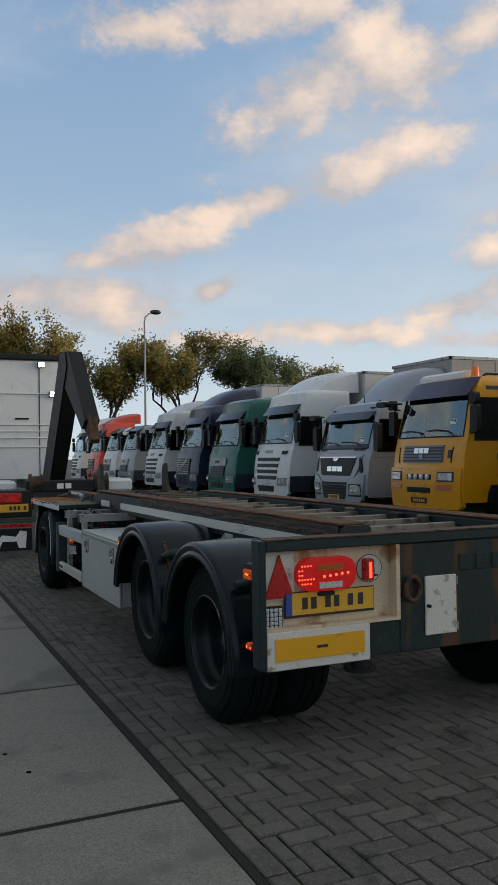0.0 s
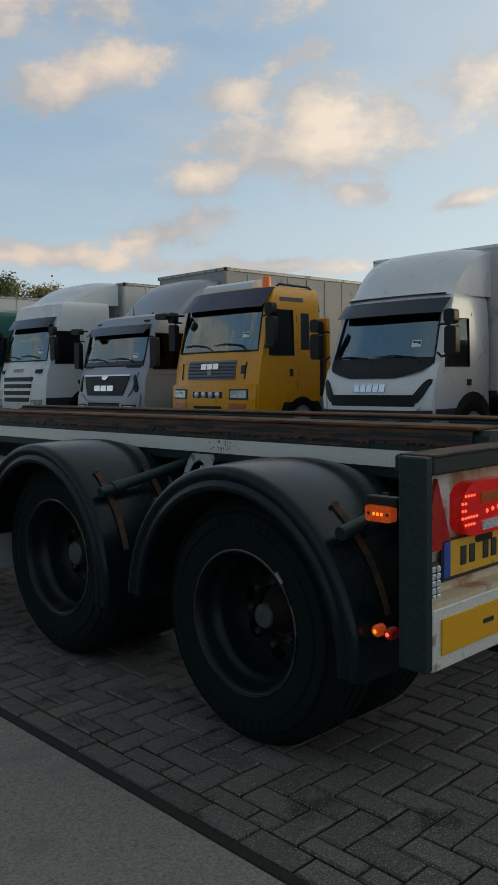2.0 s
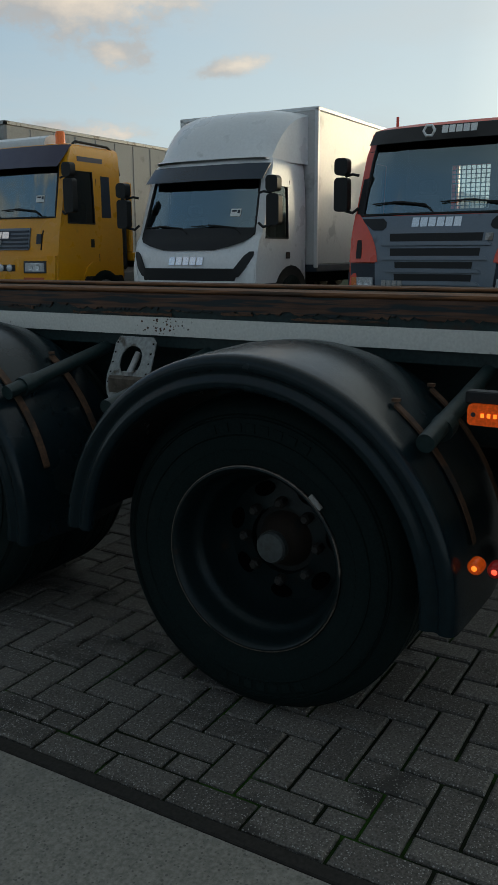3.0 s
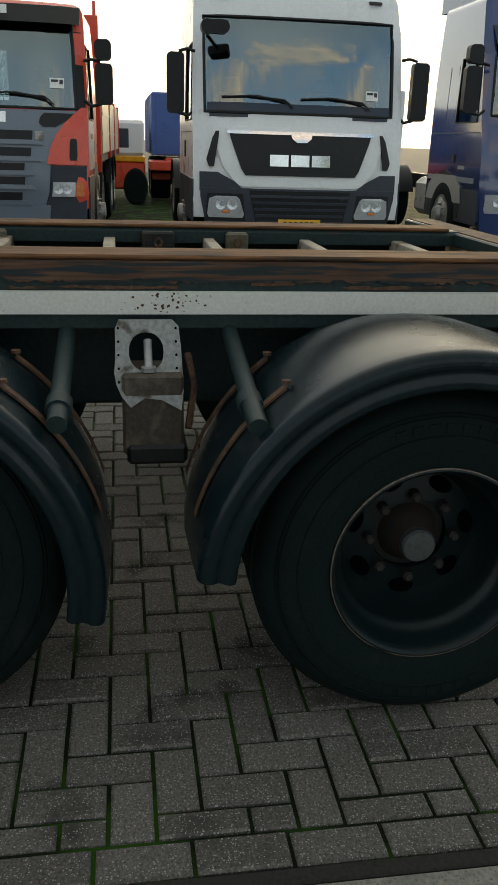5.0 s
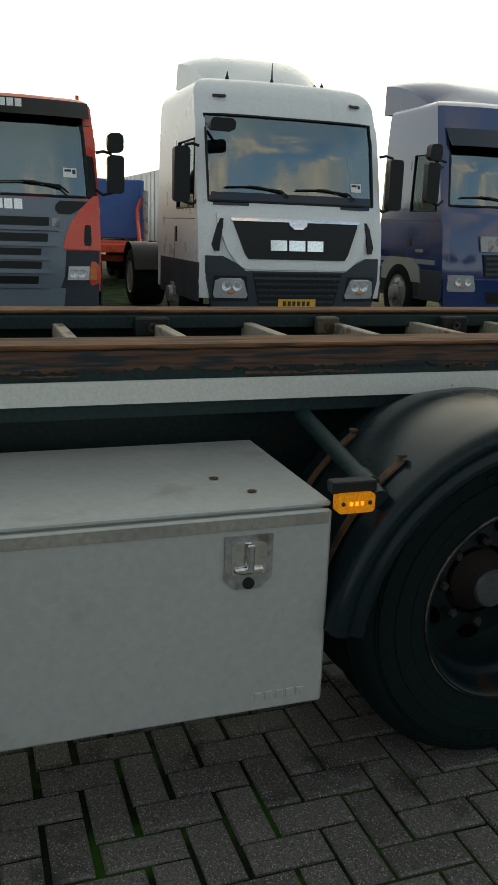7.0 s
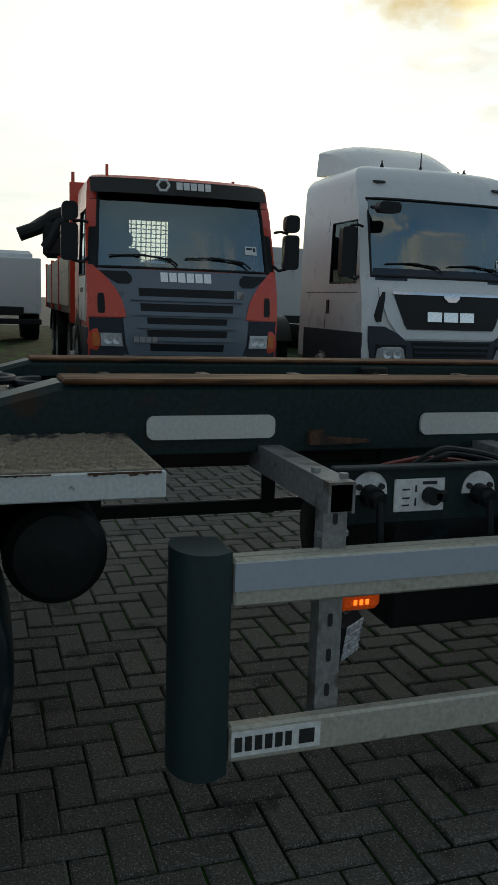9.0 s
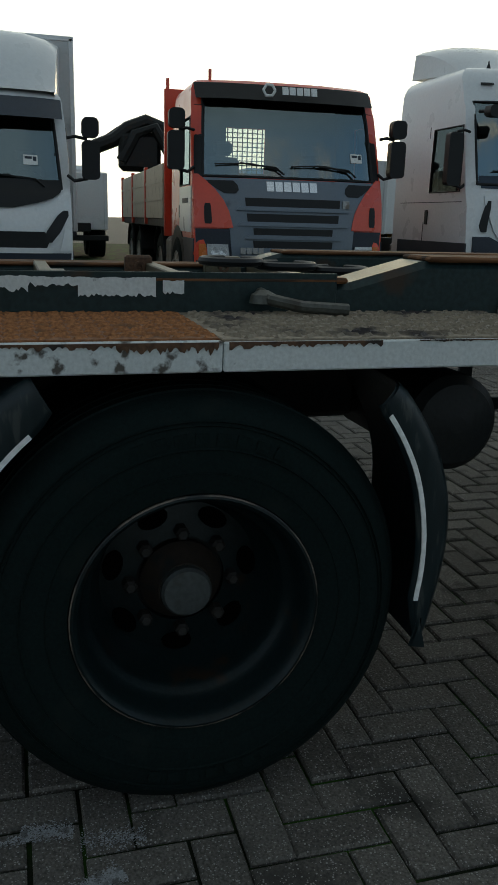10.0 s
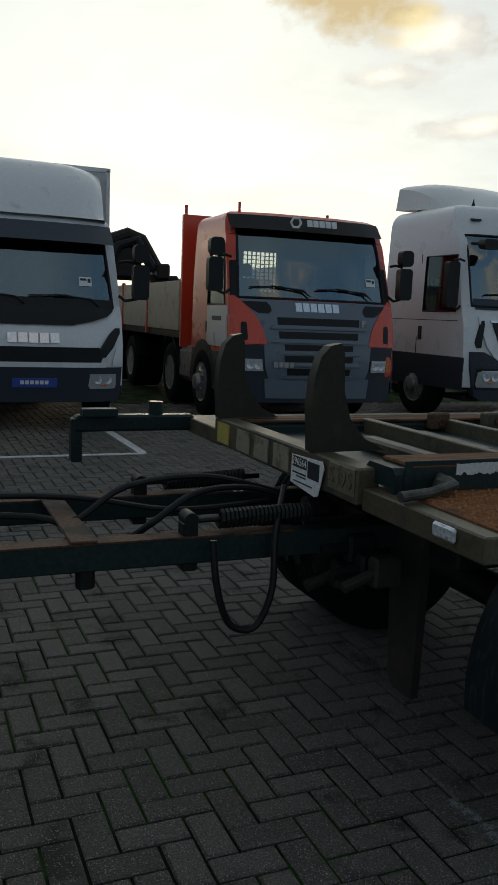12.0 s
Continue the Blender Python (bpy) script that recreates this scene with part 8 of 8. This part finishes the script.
# ---- second row: trucks and boxes behind, seen between the cabs ----
def back_truck(x, y, label, tarp, z0, z1, half, length, chassis_material, cabc=None, turn=0):
    o = thing("truck", label, "truck", "second row of trucks", Matrix.Translation((x, y, 0)) @ Matrix.Rotation(radians(turn), 4, "Z"))
    m = Mesh().box(0, length, -half, half, z0, z1, 0.03)
    body = part("body", m, tarp, o)
    for k in range(1, int(length / 0.6)):
        part("rib", Mesh().box(k * 0.6, k * 0.6 + 0.04, -half - 0.012, half + 0.012, z0 + 0.05, z1 - 0.02, 0.005), tarp, body)
    each("tail_post", Mesh().box(-0.03, 0.03, -half, -half + 0.10, z0, z1 - 0.02, 0.01).box(-0.03, 0.03, half - 0.10, half, z0, z1 - 0.02, 0.01), tarp, body)
    part("chassis", Mesh().box(-0.2, length + 1.5, -0.5, 0.5, 0.75, 1.0, 0.02), chassis_material, o)
    part("rear_bar", Mesh().box(-0.15, -0.05, -half, half, 0.5, 0.66, 0.02), chassis_material, o)
    road_wheel(o, 1.0, half, 0.5, 0.5, front=False)
    road_wheel(o, 2.3, half, 0.5, 0.5, front=False)
    if cabc:
        part("cab", Mesh().box(length + 0.2, length + 2.1, -1.2, 1.2, 0.8, 2.9, 0.12), cabc, o, "painted cab")
    return o


bt = back_truck(21.7, 4.52, "blue tarpaulin truck on a red chassis", BLUETARP, 1.05, 2.45, 0.82, 5.0, REDPAINT)
ds = Mesh().tube([(-0.6, -0.6, 0.9), (-0.2, -0.62, 1.75), (-0.2, -0.72, 2.0)], 0.05, 8).tube([(-1.2, -0.5, 0.9), (-0.25, -0.6, 1.6)], 0.04, 8).box(-1.3, 0.2, -0.9, 0.9, 0.75, 0.95, 0.02)
part("crane_frame", ds, REDPAINT, bt, "red crane frame")
part("exhaust", Mesh().cyl((-0.3, -0.80, 0.9), (-0.3, -0.80, 2.2), 0.07, 12), STEEL, bt, "upright exhaust pipe")
back_truck(24.0, 1.5, "plain white box truck", BOXWHITE, 0.9, 2.95, 1.0, 7.0, BLACKSTEEL, WHITE)
back_truck(25.0, -0.9, "white panelled truck with yellow edge", WHITE, 0.9, 2.9, 1.0, 7.0, YELLOW)
back_truck(26.0, 9.3, "white truck among the second row", CREAMWHITE, 0.8, 2.4, 1.0, 6.0, BLACKSTEEL, WHITE)
back_truck(24.0, 12.8, "grey tarpaulin truck in the second row", TARP, 1.0, 2.9, 1.2, 7.0, BLACKSTEEL)
back_truck(27.0, 16.5, "white box truck in the second row", BOXWHITE, 0.9, 3.1, 1.2, 7.0, BLACKSTEEL)
ry = thing("truck", "red, white and yellow striped truck in the second row", "truck", "second row of trucks", Matrix.Translation((20.6, 5.92, 0)) @ Matrix.Diagonal((0.9, 0.62, 0.9, 1)))
part("body", Mesh().box(0, 3, -0.62, 0.62, 1.15, 2.0, 0.08), WHITE, ry)
part("stripe", Mesh().box(-0.012, 3.0, -0.63, 0.63, 1.02, 1.15, 0.01), YELLOW, ry)
part("lower", Mesh().box(0, 3, -0.64, 0.64, 0.35, 1.02, 0.05), REDPAINT, ry)
part("window", Mesh().box(-0.012, 0.002, -0.05, 0.45, 1.35, 1.8, 0.01), VISOR, ry)
part("wheel", Mesh().lathe([(0.2, -0.1), (0.4, -0.1), (0.45, 0), (0.45, 0.2), (0.2, 0.25)], (-0.05, -0.28, 0.42), "x", 24), RUBBER, ry)

# tarpaulin and box bodies behind the cabs
for y, x0, x1, z0, z1, mt, lb in ((18.95, 13.6, 22.0, 1.1, 3.88, TARP, "grey tarpaulin semi-trailer behind a cab"), (22.98, 13.6, 23.0, 1.1, 3.90, BOXWHITE, "plain white box semi-trailer body"), (26.7, 13.6, 22.0, 1.1, 3.55, BOXWHITE, "white box semi-trailer with faded lettering"), (30.1, 13.6, 22.0, 1.1, 4.12, BOXWHITE, "white refrigerated semi-trailer behind a cab")):
    o = thing("semi_trailer", lb, "trailer", "trailers behind the cabs", Matrix.Translation((x0, y, 0)))
    b = part("body", Mesh().box(0, x1 - x0, -1.26, 1.26, z0, z1, 0.04), mt, o)
    for k in range(1, 12):
        part("rib", Mesh().box(k * 0.7, k * 0.7 + 0.05, -1.275, 1.275, z0 + 0.1, z1 - 0.08, 0.006), mt, b)
    part("roof_rail", Mesh().box(-0.02, x1 - x0, -1.28, -1.22, z1 - 0.06, z1 + 0.02, 0.01).box(-0.02, x1 - x0, 1.22, 1.28, z1 - 0.06, z1 + 0.02, 0.01).box(-0.02, 0.05, -1.28, 1.28, z1 - 0.06, z1 + 0.02, 0.01), STEEL, b)
    part("chassis", Mesh().box(0.3, x1 - x0, -0.5, 0.5, 0.85, 1.1, 0.02), BLACKSTEEL, o)
    road_wheel(o, x1 - x0 - 2.5, 1.2, 0.5, 0.35)
    road_wheel(o, x1 - x0 - 1.2, 1.2, 0.5, 0.35)


# ---- trees and street lamp ----
def tree(x, y, height, spread, leaf, seed, label, density=1.0, trunk_h=0.36):
    rg = random.Random(seed)
    o = thing("tree", label, "tree", "row of trees behind the yard", Matrix.Translation((x, y, 0)))
    wood, tips = Mesh(), []

    def limb(p, d, length, r, depth):
        pts, q, dd = [p.copy()], p.copy(), d.copy()
        for _ in range(4):
            dd = (dd + Vector((rg.gauss(0, 0.16), rg.gauss(0, 0.16), rg.gauss(0.04, 0.08)))).normalized()
            q = q + dd * length / 4
            pts.append(q.copy())
        wood.tube(pts, r, 7 if depth < 2 else 5, r * 0.55)
        if depth >= 3:
            tips.extend(pts[1:])
        if depth < 4:
            for _ in range(rg.choice((2, 3, 3))):
                a = rg.uniform(0, 6.28)
                side = Vector((math.cos(a), math.sin(a), rg.uniform(0.25, 0.8)))
                limb(pts[rg.choice((2, 3, 4))], (dd * 0.7 + side * 0.75).normalized(), length * rg.uniform(0.6, 0.82), r * 0.55, depth + 1)
    base = Vector((0, 0, 0))
    wood.tube([base, Vector((0.1, 0, height * trunk_h * 0.5)), Vector((0.0, 0.1, height * trunk_h))], 0.24, 10, 0.17)
    for k in range(4):
        a = 6.28 * k / 4 + rg.uniform(-0.5, 0.5)
        limb(Vector((0, 0.1, height * trunk_h * rg.uniform(0.85, 1.0))), Vector((math.cos(a) * spread * 0.16, math.sin(a) * spread * 0.16, 1)).normalized(), height * 0.30, 0.12, 1)
    part("trunk", wood, TRUNK, o, "dark bare trunk and limbs", fix=False)
    leaves = Mesh()
    for t in tips:
        if rg.random() > 0.78 * density:
            continue
        for _ in range(rg.randint(34, 62)):
            c = t + Vector((rg.gauss(0, 0.34), rg.gauss(0, 0.34), rg.gauss(0, 0.28)))
            s = rg.uniform(0.08, 0.17)
            u = Vector((rg.gauss(0, 1), rg.gauss(0, 1), rg.gauss(0, 1))).normalized()
            w = u.orthogonal().normalized()
            leaves.add([c - u * s, c + w * s * 0.6, c + u * s, c - w * s * 0.6], [(0, 1, 2, 3)])
    tagged(part("crown", leaves, leaf, o, "thin ragged autumn crown", fix=False), kind="stuff")
    return o


tree(10.5, 62, 12.0, 4.5, LEAF_A, 3, "tall thinning tree with yellow-green autumn leaves")
tree(5.2, 63, 11.4, 4.5, LEAF_A, 8, "tall thinning tree with yellow-green autumn leaves")
tree(16.2, 62, 10.0, 4.0, LEAF_A, 5, "sparse tree with yellowing leaves and bare limbs", 0.6)
tree(21.6, 61, 10.8, 4.6, LEAF_A, 12, "tree with ochre leaves over bare spreading limbs", 0.8)
tree(28.4, 62, 10.8, 4.6, LEAF_B, 21, "fuller green tree behind the trucks", 1.15)
first = tree(-34, 2, 11.0, 5.0, LEAF_B, 40, "leafy tree across the yard, mirrored in the windscreens", 1.2)
for tx, ty, tr in ((-36, 12, 1.1), (-33, 21, 2.3), (-37, -9, 3.6), (-35, 31, 4.4), (-34, 41, 5.2)):
    copy_thing(first, Matrix.Translation((tx, ty, 0)) @ Matrix.Rotation(tr, 4, "Z"))
tree(34.2, 66, 10.2, 4.0, LEAF_A, 30, "small thinning tree with ochre leaves", 0.6)

lampo = thing("street_lamp", "tall grey street lamp with a curved arm, unlit", "street lamp", place=Matrix.Translation((14.95, 48, 0)))
pole = part("pole", Mesh().tube([(0, 0, 0), (0, 0, 4), (0, 0, 9.4)], 0.085, 12, 0.05).tube([(0, 0, 9.4), (0.06, 0, 9.75), (0.30, 0, 9.95), (0.5, 0, 10.02)], 0.045, 8), POLE, lampo, "tapered grey pole")
part("lamp_head", Mesh().lathe([(0.02, -0.36), (0.10, -0.30), (0.15, -0.05), (0.12, 0.2), (0.04, 0.3)], (0.72, 0, 10.06), "x", 14), SLATE, lampo, "dark lamp head")

# ---- herringbone pavers, one by one ----
W = 0.10575
OX, OY = 2.320, 6.398                    # a corner of the pattern


def paver_verts(lx, ly, h=0.0):
    g, b = 0.0050, 0.006
    x0, x1, y0, y1 = g, lx - g, g, ly - g
    v = [(x0, y0, -0.03), (x1, y0, -0.03), (x1, y1, -0.03), (x0, y1, -0.03),
         (x0, y0, -b), (x1, y0, -b), (x1, y1, -b), (x0, y1, -b),
         (x0 + b, y0 + b, 0), (x1 - b, y0 + b, 0), (x1 - b, y1 - b, 0), (x0 + b, y1 - b, 0)]
    f = [(0, 1, 5, 4), (1, 2, 6, 5), (2, 3, 7, 6), (3, 0, 4, 7), (4, 5, 9, 8), (5, 6, 10, 9), (6, 7, 11, 10), (7, 4, 8, 11), (8, 9, 10, 11)]
    return v, f


def ease(u):
    u = min(1.0, max(0.0, u))
    return u * u * (3 - 2 * u)


def drift(y):
    """The joints run a little wide, then a little tight."""
    return 0.085 * ease((y - 7.2) / 1.8) - 0.045 * ease((y - 9.5) / 1.5)


TRIM = 0.0273                           # the first column is cut to fit the edge course
CUTS = {"along_cut": (W - TRIM, 2 * W), "across_cut": (2 * W - TRIM, W), "half_cut": (W - TRIM, W)}
SHAPES = {}
for key, (lx, ly) in {"along": (W, 2 * W), "across": (2 * W, W), "half": (W, W), "edge": (0.1025, 2 * W), **CUTS}.items():
    mm = Mesh().add(*paver_verts(lx, ly))
    SHAPES[key] = (mm, mm.data("paver", PAVER))
rest = Mesh()
rng = random.Random(5)
made = 0


def lay(key, x, y):
    global made
    z = rng.uniform(-0.0022, 0.0022)
    y += drift(y)
    tx, ty = rng.gauss(0, 0.006), rng.gauss(0, 0.006)
    if 1.92 < x < 2.95 and 5.2 < y < 12.4 and made < 300 and rng.random() < 0.93 and (5.4 < y < 7.6 or 10.3 < y < 12.2):
        ob = new("paver", SHAPES[key][1])
        ob.parent = bed
        ob.matrix_basis = Matrix.Translation((x, y, z)) @ Euler((tx * 0.6, ty * 0.6, rng.gauss(0, 0.006))).to_matrix().to_4x4()
        made += 1
    else:
        lx, ly = {"along": (W, 2 * W), "across": (2 * W, W), "half": (W, W), "edge": (0.1025, 2 * W), **CUTS}[key]
        v, f = paver_verts(lx, ly)
        rest.add([(x + p[0], y + p[1], z + p[2] + tx * (p[1] - ly / 2) + ty * (p[0] - lx / 2)) for p in v], f)


nx0 = -3                                 # the first column beside the edge course
for a in range(nx0, nx0 + 112):
    for b in range(-62, 136):
        k = (a + b) % 4
        x, y = OX + a * W, OY + b * W
        if x > 8 and not (y < 16):
            continue
        cut = "_cut" if a == nx0 else ""
        x += TRIM if cut else 0
        if k == 0:
            lay("along" + cut, x, y)
        elif k == 2:
            lay("across" + cut, x, y)
        elif k == 3 and a == nx0:
            lay("half" + cut, x, y)
# stretcher course along the slabs
yy = OY - 62 * W
while yy < 20:
    lay("edge", 1.9265, yy + 0.03)
    yy += 2 * W
field = part("paver_field", rest, PAVER, bed, "weathered grey pavers", fix=False, angle=25)
tagged(field, kind="stuff")
